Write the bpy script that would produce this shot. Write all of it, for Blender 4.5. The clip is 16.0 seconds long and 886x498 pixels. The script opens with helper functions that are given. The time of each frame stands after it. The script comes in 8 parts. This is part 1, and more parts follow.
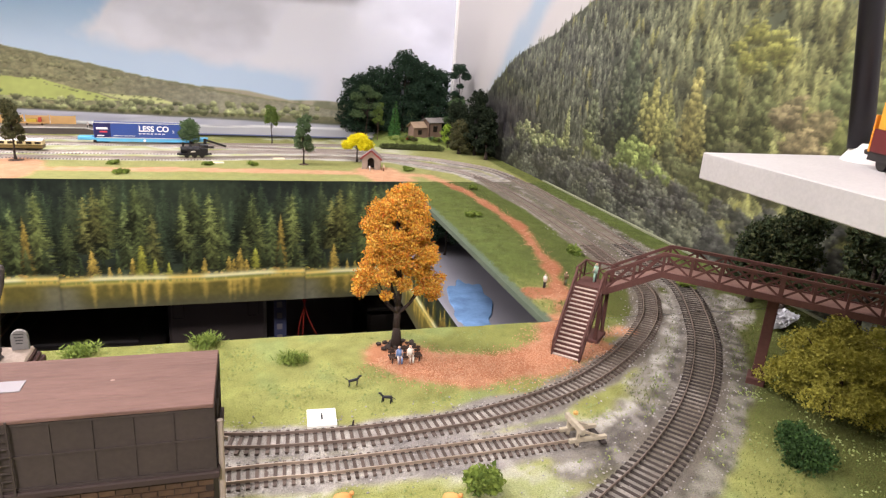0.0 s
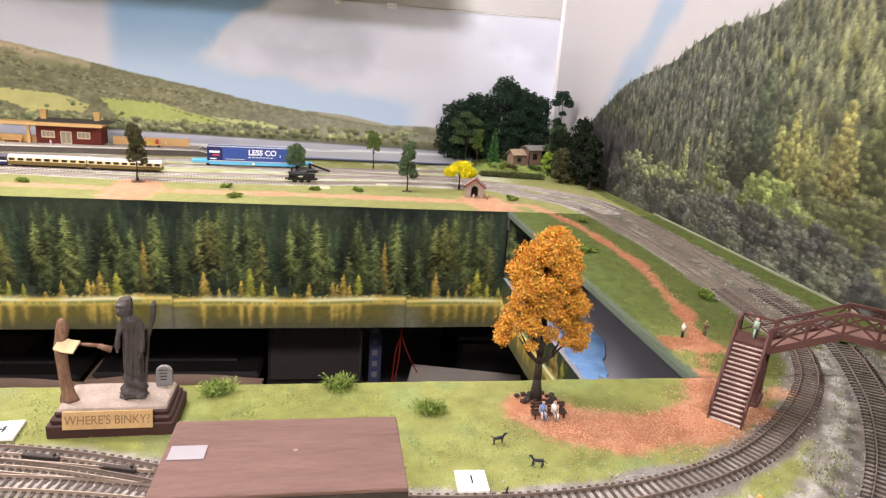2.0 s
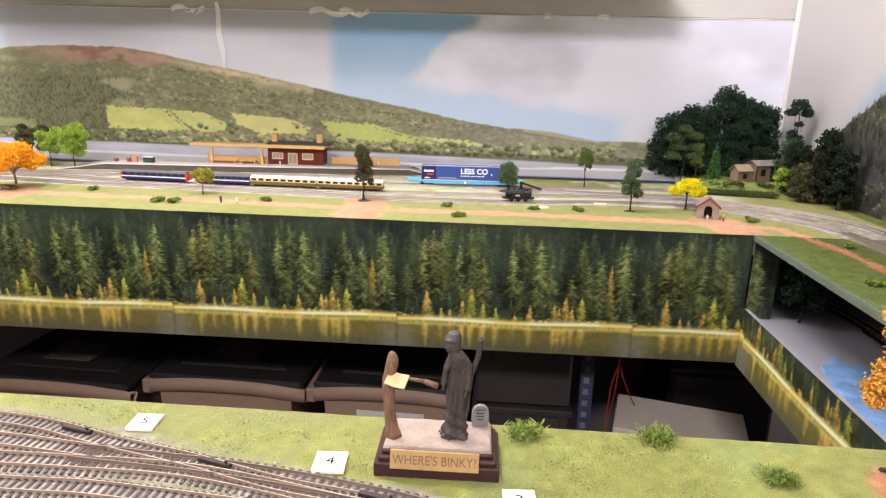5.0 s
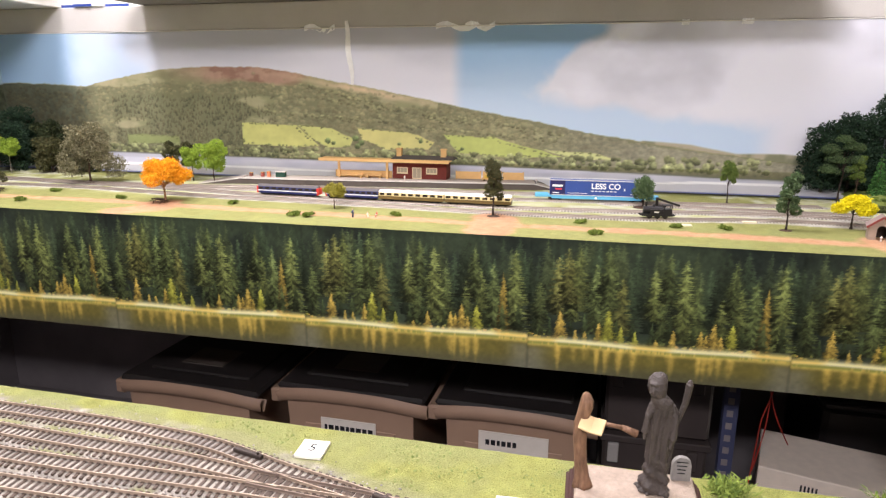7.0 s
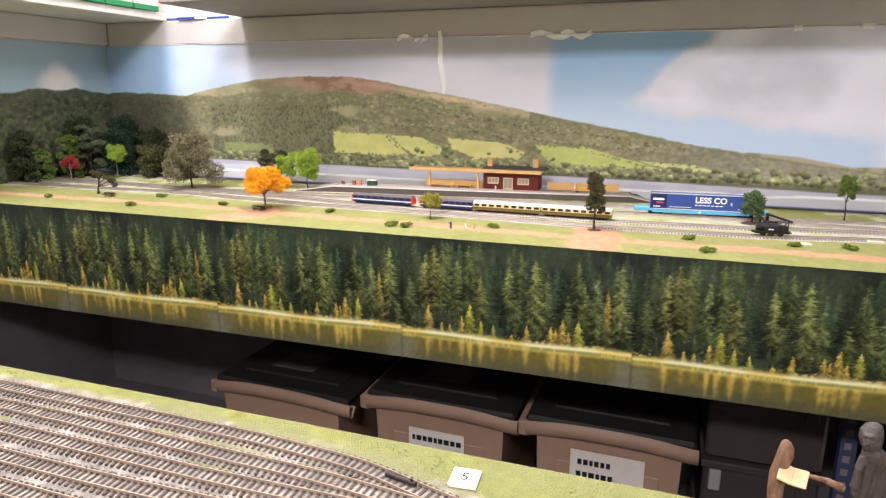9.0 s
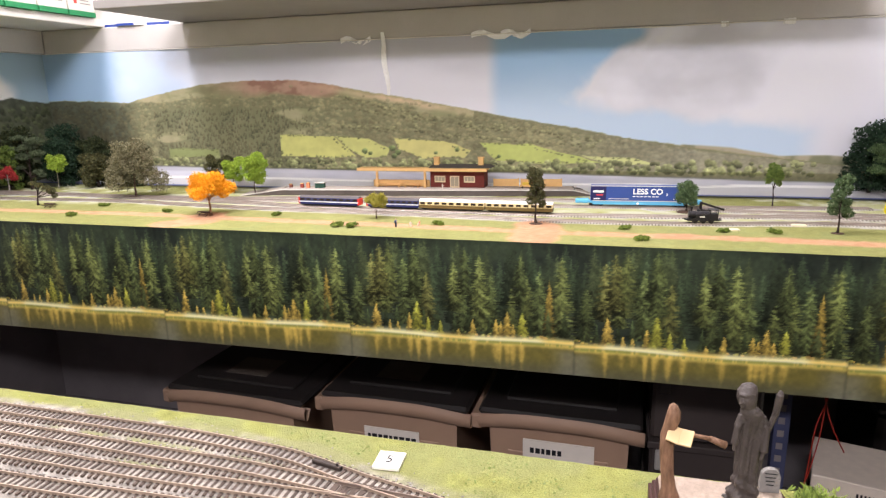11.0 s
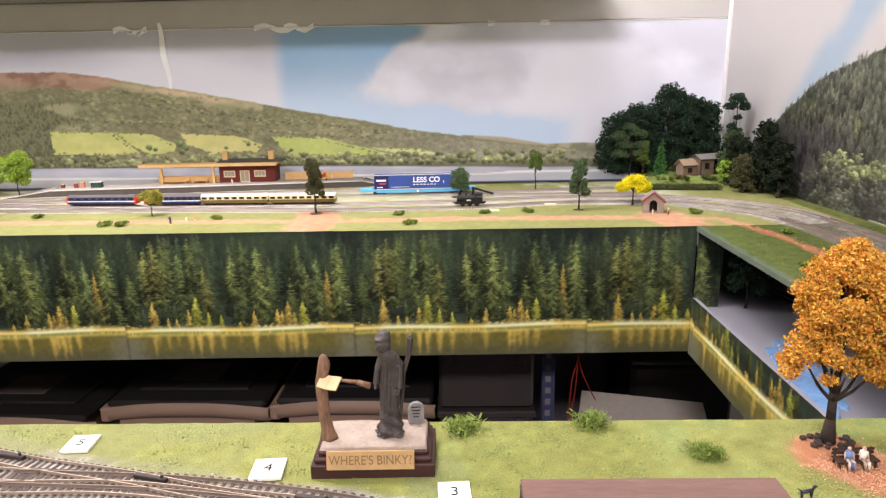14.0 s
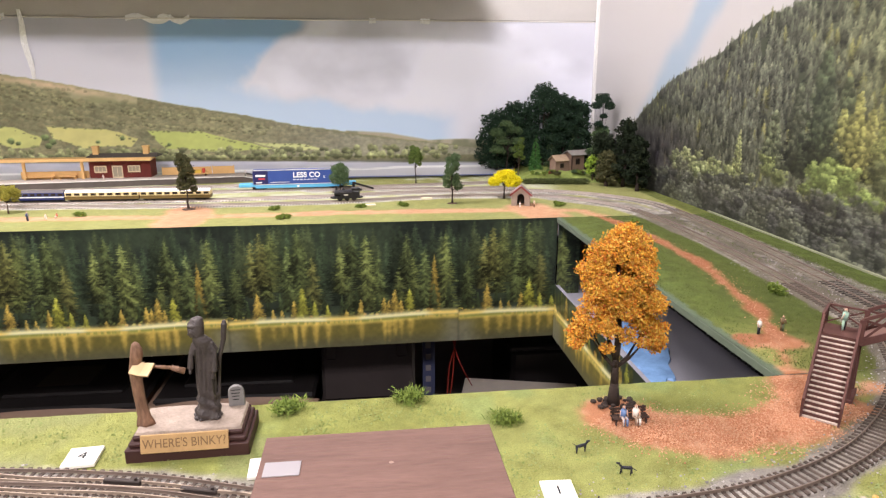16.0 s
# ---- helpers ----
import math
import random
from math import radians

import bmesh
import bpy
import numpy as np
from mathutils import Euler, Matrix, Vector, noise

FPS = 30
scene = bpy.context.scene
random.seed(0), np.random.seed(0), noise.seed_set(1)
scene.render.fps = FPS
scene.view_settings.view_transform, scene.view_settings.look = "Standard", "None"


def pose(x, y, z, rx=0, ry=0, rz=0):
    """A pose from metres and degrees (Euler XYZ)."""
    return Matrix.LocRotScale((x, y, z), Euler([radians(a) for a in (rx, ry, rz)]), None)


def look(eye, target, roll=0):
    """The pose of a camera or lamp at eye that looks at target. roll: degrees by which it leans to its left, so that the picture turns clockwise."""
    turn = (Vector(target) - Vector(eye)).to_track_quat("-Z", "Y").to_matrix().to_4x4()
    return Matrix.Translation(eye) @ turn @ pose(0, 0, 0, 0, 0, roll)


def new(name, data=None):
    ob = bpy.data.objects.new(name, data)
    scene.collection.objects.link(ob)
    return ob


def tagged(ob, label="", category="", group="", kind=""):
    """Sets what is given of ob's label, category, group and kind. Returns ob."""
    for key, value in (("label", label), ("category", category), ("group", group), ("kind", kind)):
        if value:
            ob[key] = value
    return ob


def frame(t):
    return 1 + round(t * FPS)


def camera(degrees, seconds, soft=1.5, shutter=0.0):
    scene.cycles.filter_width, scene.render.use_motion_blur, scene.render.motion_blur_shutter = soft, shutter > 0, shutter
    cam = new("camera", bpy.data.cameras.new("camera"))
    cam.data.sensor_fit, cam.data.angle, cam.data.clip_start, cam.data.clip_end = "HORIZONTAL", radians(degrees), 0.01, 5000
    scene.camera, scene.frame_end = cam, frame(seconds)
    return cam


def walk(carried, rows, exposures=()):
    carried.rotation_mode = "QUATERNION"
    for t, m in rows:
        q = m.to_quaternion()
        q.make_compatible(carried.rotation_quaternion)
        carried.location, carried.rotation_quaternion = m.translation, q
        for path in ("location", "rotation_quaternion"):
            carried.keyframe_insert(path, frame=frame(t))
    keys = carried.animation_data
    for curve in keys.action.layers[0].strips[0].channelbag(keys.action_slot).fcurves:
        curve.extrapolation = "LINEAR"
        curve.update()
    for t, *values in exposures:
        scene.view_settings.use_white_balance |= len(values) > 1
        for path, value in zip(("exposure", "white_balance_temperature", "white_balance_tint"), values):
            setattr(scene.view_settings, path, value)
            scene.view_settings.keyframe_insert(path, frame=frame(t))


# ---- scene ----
cam = camera(69.1, 16.0, soft=1.3)
PATH = [
    (0, (0.0897, 0.0527, 0.2282), (0.6535, 1.8763, -0.3688), 4.01),
    (0.5, (0.0821, 0.0616, 0.2314), (0.6061, 1.9024, -0.3488), 4.44),
    (1, (0.0717, 0.0728, 0.2309), (0.5435, 1.9296, -0.3432), 4.22),
    (1.5, (0.0594, 0.0824, 0.2329), (0.4739, 1.9544, -0.3361), 3.84),
    (2, (0.0450, 0.0965, 0.2323), (0.3881, 1.9889, -0.3165), 4.07),
    (2.5, (0.0278, 0.1066, 0.2314), (0.2912, 2.0151, -0.3054), 3.35),
    (3, (0.0120, 0.1099, 0.2315), (0.1980, 2.0293, -0.2988), 2.70),
    (3.5, (-0.0079, 0.1227, 0.2270), (0.0890, 2.0504, -0.2969), 2.05),
    (4, (-0.0236, 0.1337, 0.2224), (-0.0055, 2.0622, -0.3073), 1.84),
    (4.5, (-0.0423, 0.1407, 0.2250), (-0.1011, 2.0682, -0.3056), 1.85),
    (5, (-0.0606, 0.1473, 0.2258), (-0.2028, 2.0715, -0.3006), 1.50),
    (7.5, (-0.1361, 0.1749, 0.2239), (-0.6459, 2.0463, -0.2637), 0.22),
    (8, (-0.1608, 0.1712, 0.2304), (-0.7180, 2.0294, -0.2563), 0.39),
    (9.2, (-0.1763, 0.1723, 0.2312), (-0.8257, 2.0091, -0.2448), 0.04),
    (10.5, (-0.1607, 0.1655, 0.2312), (-0.7663, 2.0120, -0.2416), -0.63),
    (11, (-0.1430, 0.1637, 0.2284), (-0.6755, 2.0328, -0.2440), -1.26),
    (11.5, (-0.1270, 0.1573, 0.2308), (-0.5749, 2.0468, -0.2480), -1.37),
    (12, (-0.1054, 0.1560, 0.2295), (-0.4696, 2.0618, -0.2555), -1.22),
    (12.5, (-0.0895, 0.1575, 0.2229), (-0.3810, 2.0754, -0.2638), -1.26),
    (13, (-0.0702, 0.1482, 0.2246), (-0.2821, 2.0750, -0.2681), -1.58),
    (13.5, (-0.0479, 0.1447, 0.2216), (-0.1724, 2.0795, -0.2693), -1.23),
    (14, (-0.0336, 0.1391, 0.2217), (-0.0812, 2.0765, -0.2724), -1.11),
    (14.5, (-0.0175, 0.1324, 0.2228), (0.0101, 2.0692, -0.2752), -0.89),
    (15, (-0.0020, 0.1235, 0.2229), (0.0890, 2.0569, -0.2806), -0.61),
    (15.5, (0.0147, 0.1163, 0.2238), (0.1736, 2.0438, -0.2857), -0.01),
    (16, (0.0282, 0.1079, 0.2226), (0.2536, 2.0291, -0.2854), -0.05),
]
walk(cam, [(t, look(eye, target, roll)) for t, eye, target, roll in PATH])

# ---- world and light ----
world = bpy.data.worlds.new("world")
scene.world = world
world.use_nodes = True
world.node_tree.nodes["Background"].inputs[0].default_value = (0.9, 0.95, 1.0, 1)
world.node_tree.nodes["Background"].inputs[1].default_value = 0.25


def area_lamp(name, at, size, watts, colour=(1, 0.94, 1.0), tilt=0.0, spread=180):
    data = bpy.data.lights.new(name, "AREA")
    data.spread = math.radians(spread)
    data.shape, data.size, data.size_y, data.energy, data.color = "RECTANGLE", size[0], size[1], watts, colour
    ob = new(name, data)
    ob.matrix_world = pose(*at, tilt)
    return ob


# unseen fill lamps, placed and powered to balance the boards against the prints
area_lamp("fill_panel_light", (-0.60, 0.10, 1.37), (0.8, 0.20), 5)
area_lamp("fill_panel_light", (-0.30, -1.00, 1.38), (0.5, 0.30), 20, tilt=50, spread=120)
# unseen spots, set from the shelf-end shadow edges on the back wall
area_lamp("ceiling_spot_light", (-1.53, 0.50, 1.39), (0.05, 0.25), 4)
area_lamp("ceiling_spot_light", (0.28, 0.70, 1.39), (0.05, 0.25), 1.3)
# further unseen lamps, added to brighten the far board
area_lamp("ceiling_spot_light", (-1.40, 1.06, 1.39), (0.22, 0.16), 12.5)
area_lamp("ceiling_spot_light", (-0.62, 1.02, 1.39), (0.60, 0.12), 19)
area_lamp("ceiling_spot_light", (0.02, 1.28, 1.39), (0.30, 0.12), 6)
scene.view_settings.exposure = 0.44


# ---- helpers ----
def srgb(r, g, b):
    return tuple(((c / 255 / 12.92) if c / 255 <= 0.04045 else ((c / 255 + 0.055) / 1.055) ** 2.4) for c in (r, g, b))


def lin(a):
    a = np.clip(np.asarray(a, float) / 255, 0, 1)
    return np.where(a <= 0.04045, a / 12.92, ((a + 0.055) / 1.055) ** 2.4)


def material(name, colour, rough=0.7, metal=0.0, vary=0.15, scale=60.0, bump=0.0, bump_scale=300.0, attr=False, island=0.0,
             fine=0.0, fine_scale=400.0, stretch=(1, 1, 1), spec=0.3, per_object=0.0, translucent=0.0):
    """Colour (sRGB 0-255) or the mesh's colour layer, varied at two scales, with a fine relief."""
    m = bpy.data.materials.new(name)
    m.use_nodes = True
    nt = m.node_tree
    n, l = nt.nodes, nt.links
    b = n["Principled BSDF"]
    b.inputs["Roughness"].default_value, b.inputs["Metallic"].default_value = rough, metal
    b.inputs["Specular IOR Level"].default_value = spec
    co = n.new("ShaderNodeTexCoord")
    if attr:
        src = n.new("ShaderNodeVertexColor")
        src.layer_name = "paint"
        out = src.outputs["Color"]
    else:
        src = n.new("ShaderNodeRGB")
        src.outputs[0].default_value = (*srgb(*colour), 1)
        out = src.outputs[0]

    def scaled(out, value, lo, hi):
        ramp = n.new("ShaderNodeMapRange")
        ramp.inputs["To Min"].default_value, ramp.inputs["To Max"].default_value = lo, hi
        l.new(value, ramp.inputs["Value"])
        mul = n.new("ShaderNodeVectorMath")
        mul.operation = "SCALE"
        l.new(out, mul.inputs[0])
        l.new(ramp.outputs[0], mul.inputs["Scale"])
        return mul.outputs[0]

    def noise_node(size, detail=4):
        t = n.new("ShaderNodeTexNoise")
        t.inputs["Scale"].default_value, t.inputs["Detail"].default_value = size, detail
        mp = n.new("ShaderNodeMapping")
        mp.inputs["Scale"].default_value = stretch
        l.new(co.outputs["Object"], mp.inputs["Vector"])
        l.new(mp.outputs[0], t.inputs["Vector"])
        return t.outputs["Fac"]

    if vary:
        out = scaled(out, noise_node(scale), 1 - vary * 1.6, 1 + vary * 1.6)
    if fine:
        out = scaled(out, noise_node(fine_scale, 2), 1 - fine * 1.8, 1 + fine * 1.8)
    if island:
        g = n.new("ShaderNodeNewGeometry")
        out = scaled(out, g.outputs["Random Per Island"], 1 - island, 1 + island)
    if per_object:
        g = n.new("ShaderNodeObjectInfo")
        out = scaled(out, g.outputs["Random"], 1 - per_object, 1 + per_object)
    l.new(out, b.inputs["Base Color"])
    if bump:
        bp = n.new("ShaderNodeBump")
        bp.inputs["Strength"].default_value, bp.inputs["Distance"].default_value = min(bump, 1.0), 0.002
        l.new(noise_node(bump_scale, 3), bp.inputs["Height"])
        l.new(bp.outputs[0], b.inputs["Normal"])
    if translucent:
        b.inputs["Subsurface Weight"].default_value = 0.0
    return m


def thing(name, at, label, category, group="", kind="", turn=0.0):
    """An Empty at the base of a thing that has parts."""
    ob = new(name)
    ob.empty_display_size = 0.01
    ob.matrix_world = pose(*at, 0, 0, turn)
    return tagged(ob, label, category, group, kind)


def part(name, bm, mat, parent=None, label="", smooth=False):
    """Links a bmesh as one mesh object, under its thing or part."""
    me = bpy.data.meshes.new(name)
    bm.to_mesh(me)
    bm.free()
    me.materials.append(mat)
    if smooth:
        me.shade_smooth()
    ob = new(name, me)
    if parent is not None:
        ob.parent = parent
    if label:
        ob["label"] = label
    return ob


def mesh_of(name, verts, faces, mat, parent=None, label="", smooth=False):
    me = bpy.data.meshes.new(name)
    me.from_pydata([tuple(v) for v in verts], [], faces)
    me.materials.append(mat)
    if smooth:
        me.shade_smooth()
    me.update()
    ob = new(name, me)
    if parent is not None:
        ob.parent = parent
    if label:
        ob["label"] = label
    return ob


def box(bm, x0, x1, y0, y1, z0, z1, bevel=0.0, m=None):
    """Adds a box, with its edges eased if asked, to bm."""
    r = bmesh.ops.create_cube(bm, size=1)
    vs = r["verts"]
    bmesh.ops.scale(bm, vec=(x1 - x0, y1 - y0, z1 - z0), verts=vs)
    bmesh.ops.translate(bm, vec=((x0 + x1) / 2, (y0 + y1) / 2, (z0 + z1) / 2), verts=vs)
    if bevel:
        es = list({e for v in vs for e in v.link_edges})
        vs = list({v for f in bmesh.ops.bevel(bm, geom=es, offset=bevel, segments=1, affect="EDGES")["faces"] for v in f.verts} | {v for v in vs if v.is_valid})
    if m is not None:
        bmesh.ops.transform(bm, matrix=m, verts=[v for v in vs if v.is_valid])
    return bm


def boxed(*a, **k):
    return box(bmesh.new(), *a, **k)


def rod(bm, a, b, r0, r1=None, n=8):
    """Adds a tapered round bar from a to b to bm."""
    a, b = Vector(a), Vector(b)
    d = b - a
    m = Matrix.Translation((a + b) / 2) @ d.to_track_quat("Z", "Y").to_matrix().to_4x4()
    bmesh.ops.create_cone(bm, cap_ends=True, segments=n, radius1=r0, radius2=r0 if r1 is None else r1, depth=d.length, matrix=m)
    return bm


def bar(bm, a, b, w, h):
    """Adds a square bar of width w and height h from a to b to bm."""
    a, b = Vector(a), Vector(b)
    d = b - a
    m = Matrix.Translation((a + b) / 2) @ d.to_track_quat("X", "Z").to_matrix().to_4x4()
    r = bmesh.ops.create_cube(bm, size=1)
    bmesh.ops.scale(bm, vec=(d.length, w, h), verts=r["verts"])
    bmesh.ops.transform(bm, matrix=m, verts=r["verts"])
    return bm


def ball(bm, at, r, squash=(1, 1, 1), sub=2, rough=0.0):
    res = bmesh.ops.create_icosphere(bm, subdivisions=sub, radius=r)
    for v in res["verts"]:
        k = 1 + rough * noise.noise(v.co * (2.2 / r) + Vector(at) * 90)
        v.co = Vector((v.co.x * squash[0] * k + at[0], v.co.y * squash[1] * k + at[1], v.co.z * squash[2] * k + at[2]))
    return bm


rng = np.random.default_rng(7)


def value_noise(h, w, cell, seed):
    """Smooth noise, 0 to 1, on a grid of h x w with lumps of about cell steps."""
    r = np.random.default_rng(seed)
    gh, gw = int(h / cell) + 3, int(w / cell) + 3
    g = r.random((gh, gw))
    y, x = np.arange(h) / cell, np.arange(w) / cell
    iy, ix = y.astype(int), x.astype(int)
    fy, fx = y - iy, x - ix
    fy, fx = (fy * fy * (3 - 2 * fy))[:, None], (fx * fx * (3 - 2 * fx))[None]
    a, b = g[iy][:, ix], g[iy][:, ix + 1]
    c, d = g[iy + 1][:, ix], g[iy + 1][:, ix + 1]
    return (a * (1 - fx) + b * fx) * (1 - fy) + (c * (1 - fx) + d * fx) * fy


def cloudy(h, w, cell, seed, octaves=4):
    out, amp, total = 0, 1.0, 0
    for k in range(octaves):
        out = out + amp * value_noise(h, w, max(cell / 2**k, 1.01), seed + k)
        total += amp
        amp *= 0.5
    return out / total


def mix(a, b, t):
    t = np.clip(t, 0, 1)
    if np.ndim(t) == 2:
        t = t[..., None]
    return a * (1 - t) + np.asarray(b, float) * t


def ramp01(v, lo, hi):
    t = np.clip((v - lo) / (hi - lo), 0, 1)
    return t * t * (3 - 2 * t)


# ---- printed pictures, painted on a fine grid ----
class Print:
    """A picture of w x h metres in steps of s; u runs right from u0 and v up from v0."""

    def __init__(self, u0, u1, v0, v1, s):
        self.u0, self.v0, self.s = u0, v0, s
        self.nu, self.nv = int(round((u1 - u0) / s)) + 1, int(round((v1 - v0) / s)) + 1
        self.u = u0 + np.arange(self.nu) * s
        self.v = v0 + np.arange(self.nv) * s
        self.U, self.V = np.meshgrid(self.u, self.v)
        self.c = np.zeros((self.nv, self.nu, 3))
        self.clumps = cloudy(self.nv, self.nu, 3.4, 17, 2)

    def noise(self, size, seed, octaves=4):
        return cloudy(self.nv, self.nu, size / self.s, seed, octaves)

    def window(self, u, v, du, dv0, dv1):
        i0, i1 = int((u - du - self.u0) / self.s), int((u + du - self.u0) / self.s) + 2
        j0, j1 = int((v - dv0 - self.v0) / self.s), int((v + dv1 - self.v0) / self.s) + 2
        i0, j0, i1, j1 = max(i0, 0), max(j0, 0), min(i1, self.nu), min(j1, self.nv)
        return None if i0 >= i1 or j0 >= j1 else (slice(j0, j1), slice(i0, i1))

    def blob(self, u, v, ru, rv, colour, strength=1.0, lit=0.35, grain=1.0):
        """A bushy crown: lighter above, darker below, with a broken edge."""
        w = self.window(u, v, ru, rv, rv)
        if w is None:
            return
        du, dv = (self.U[w] - u) / ru, (self.V[w] - v) / rv
        e = rng.random(du.shape) * 0.35
        a = np.clip((1.05 - e - du * du - dv * dv) * 3, 0, 1) * strength
        clump = np.clip((self.clumps[w] - 0.5) * 1.9 + 0.5, 0, 1)
        shade = 1 + lit * (dv * 0.8 + du * 0.25) + grain * (0.2 * (rng.random(du.shape) - 0.5) + 0.3 * (clump - 0.5))
        self.c[w] = mix(self.c[w], np.asarray(colour, float) * shade[..., None], a)

    def conifer(self, u, v, half, height, colour, strength=1.0, light=0.4, taper=0.8, ragged=0.52):
        """A fir with a ragged outline, its boughs in loose clumps lit from one side."""
        w = self.window(u, v, half, 0, height)
        if w is None:
            return
        t = np.clip((self.V[w] - v) / height, 0, 1)
        du = (self.U[w] - u) / half
        rows = rng.random((t.shape[0], 2))
        reach = np.where(du < 0, rows[:, :1], rows[:, 1:])
        edge = (1 - t) ** taper * (ragged + (1 - ragged) * reach) + 0.05
        a = np.clip((edge - np.abs(du) - 0.15 * rng.random(du.shape)) * 6, 0, 1) * strength
        clump = np.clip((self.clumps[w] - 0.5) * 1.9 + 0.5, 0, 1)
        bough = rng.random((t.shape[0] + int(half / self.s) + 12, 2))
        bough = 0.25 * bough[:-2] + 0.5 * bough[1:-1] + 0.25 * bough[2:]
        drop = np.clip(((self.V[w] - v) + 0.75 * np.abs(self.U[w] - u) + 1.5 * self.s * self.clumps[w]) / self.s, 0, len(bough) - 1).astype(int)   # boughs hang outwards
        layer = np.where(du < 0, bough[drop, 0], bough[drop, 1])
        shade = 0.50 + light * (0.75 * (layer - 0.5) + 0.35 * (clump - 0.5)) + 0.35 * light * np.clip(du, -1, 1) + 0.14 * (rng.random(du.shape) - 0.5) + 0.60 * t - 0.22 * np.abs(du)
        self.c[w] = mix(self.c[w], np.asarray(colour, float) * np.clip(shade, 0.2, 1.6)[..., None], a)

    def larch(self, u, v, half, height, colour):
        """A feathery rounded crown built of many drooping sprays."""
        for k in range(130):
            f = rng.random() ** 1.15
            w = half * (1.0 - 0.92 * f ** 1.3) * (0.6 + 0.4 * min(1.0, f * 4))
            r = max(half * rng.uniform(0.09, 0.19), 1.2 * self.s)
            a = rng.uniform(-1, 1)
            self.blob(u + a * w, v + height * f - 0.12 * abs(a) * w, r * 1.2, r, np.asarray(colour, float) * rng.uniform(0.62, 1.16) * (0.80 + 0.26 * f + 0.08 * a), 0.7, 0.5)

    def crown(self, u, v, r, colour, wide=1.0):
        """A broad-leaved crown: a few clumps, each dark below and dabbed with lit leaves above."""
        colour = np.asarray(colour, float)
        for k in range(7):
            cu, cv = u + rng.normal(0, 0.42 * r) * wide, v + (3 - k) * 0.2 * r + rng.normal(0, 0.12 * r)
            q = r * rng.uniform(0.32, 0.55)
            self.blob(cu, cv - 0.2 * q, q * wide, q * 0.9, colour * rng.uniform(0.52, 0.72), 0.8, 0.4)
            for m in range(7):
                a, b = rng.uniform(-0.9, 0.9), rng.uniform(-0.35, 0.85)
                self.blob(cu + a * q * wide, cv + b * q, max(q * rng.uniform(0.22, 0.46) * wide, 1.2 * self.s), max(q * rng.uniform(0.18, 0.34), 1.1 * self.s),
                          colour * (0.78 + 0.26 * b + 0.10 * a) * rng.uniform(0.82, 1.15), 0.7, 0.5)

    def build(self, name, to_world, mat, label="", parent=None):
        u, v = self.U.ravel(), self.V.ravel()
        co = np.array(to_world(u, v)).T
        nu, nv = self.nu, self.nv
        i = (np.arange(nv - 1)[:, None] * nu + np.arange(nu - 1)[None]).ravel()
        quads = np.stack([i, i + 1, i + 1 + nu, i + nu], 1)
        me = bpy.data.meshes.new(name)
        me.vertices.add(len(co))
        me.vertices.foreach_set("co", co.ravel())
        me.loops.add(quads.size)
        me.loops.foreach_set("vertex_index", quads.ravel())
        me.polygons.add(len(quads))
        me.polygons.foreach_set("loop_start", np.arange(len(quads)) * 4)
        me.update(calc_edges=True)
        layer = me.color_attributes.new("paint", "FLOAT_COLOR", "POINT")
        rgba = np.ones((len(co), 4))
        rgba[:, :3] = lin(self.c.reshape(-1, 3))
        layer.data.foreach_set("color", rgba.ravel())
        me.materials.append(mat)
        me.shade_smooth()
        ob = new(name, me)
        if parent is not None:
            ob.parent = parent
        return tagged(ob, label)


def value_at(field, p, u, v):
    return field[min(max(int((v - p.v0) / p.s), 0), p.nv - 1), min(max(int((u - p.u0) / p.s), 0), p.nu - 1)]


# ---- materials ----
gloss_print = material("gloss_print", None, rough=0.35, vary=0.0, attr=True, spec=0.35)
ground_cover = material("ground_cover", None, rough=0.95, vary=0.10, scale=120, fine=0.24, fine_scale=1100, bump=1.0, bump_scale=1000, attr=True, spec=0.1)
white_paint = material("white_paint", (232, 228, 222), rough=0.5, vary=0.04, scale=12, fine=0.02)
wall_paint = material("wall_paint", (228, 225, 221), rough=0.8, vary=0.06, scale=6, fine=0.03)
grey_trim = material("grey_trim", (150, 146, 142), rough=0.6, vary=0.08, scale=10, fine=0.04)
board_wood = material("board_wood", (120, 92, 62), rough=0.8, vary=0.2, scale=25, fine=0.12)
# tone for the unlit space under the boards, lifted to its black level
black_void = material("void_dark", (122, 116, 117), rough=0.95, vary=0.2, scale=8, spec=0.05)
carpet = material("dark_carpet", (74, 70, 70), rough=0.95, vary=0.2, scale=30, fine=0.2, spec=0.05)
slate_grey = material("shelf_grey", (138, 136, 142), rough=0.6, vary=0.08, scale=10, fine=0.03)
water_blue = material("water_blue", (116, 150, 190), rough=0.14, vary=0.4, scale=40, fine=0.05, bump=0.4, bump_scale=60)

# ---- the room ----
FRONT, HOLE, FAR, BACK, RIGHT, HOLE_R = -0.35, 0.532, 1.136, 1.72, 0.60, 0.343
part("floor", boxed(-2.4, 1.9, -1.6, 1.9, -1.12, -1.1), carpet)["kind"] = "structure"
# room walls and ceiling, mostly out of view; whitened to bounce light onto the prints
for nm, b in (("wall_back", (-2.4, 1.9, 1.735, 1.80, -1.1, 1.42)), ("wall_front", (-2.4, 1.9, -1.66, -1.6, -1.1, 1.42)),
              ("wall_left", (-2.46, -2.4, -1.6, 1.8, -1.1, 1.42)), ("wall_right", (1.9, 1.96, -1.6, 1.8, -1.1, 1.42))):
    tagged(part(nm, boxed(*b), wall_paint), "plain off-white painted room wall", "wall", kind="structure")
tagged(part("ceiling", boxed(-2.4, 1.9, -1.6, 1.8, 1.42, 1.46), white_paint), "plain white ceiling", "ceiling", kind="structure")
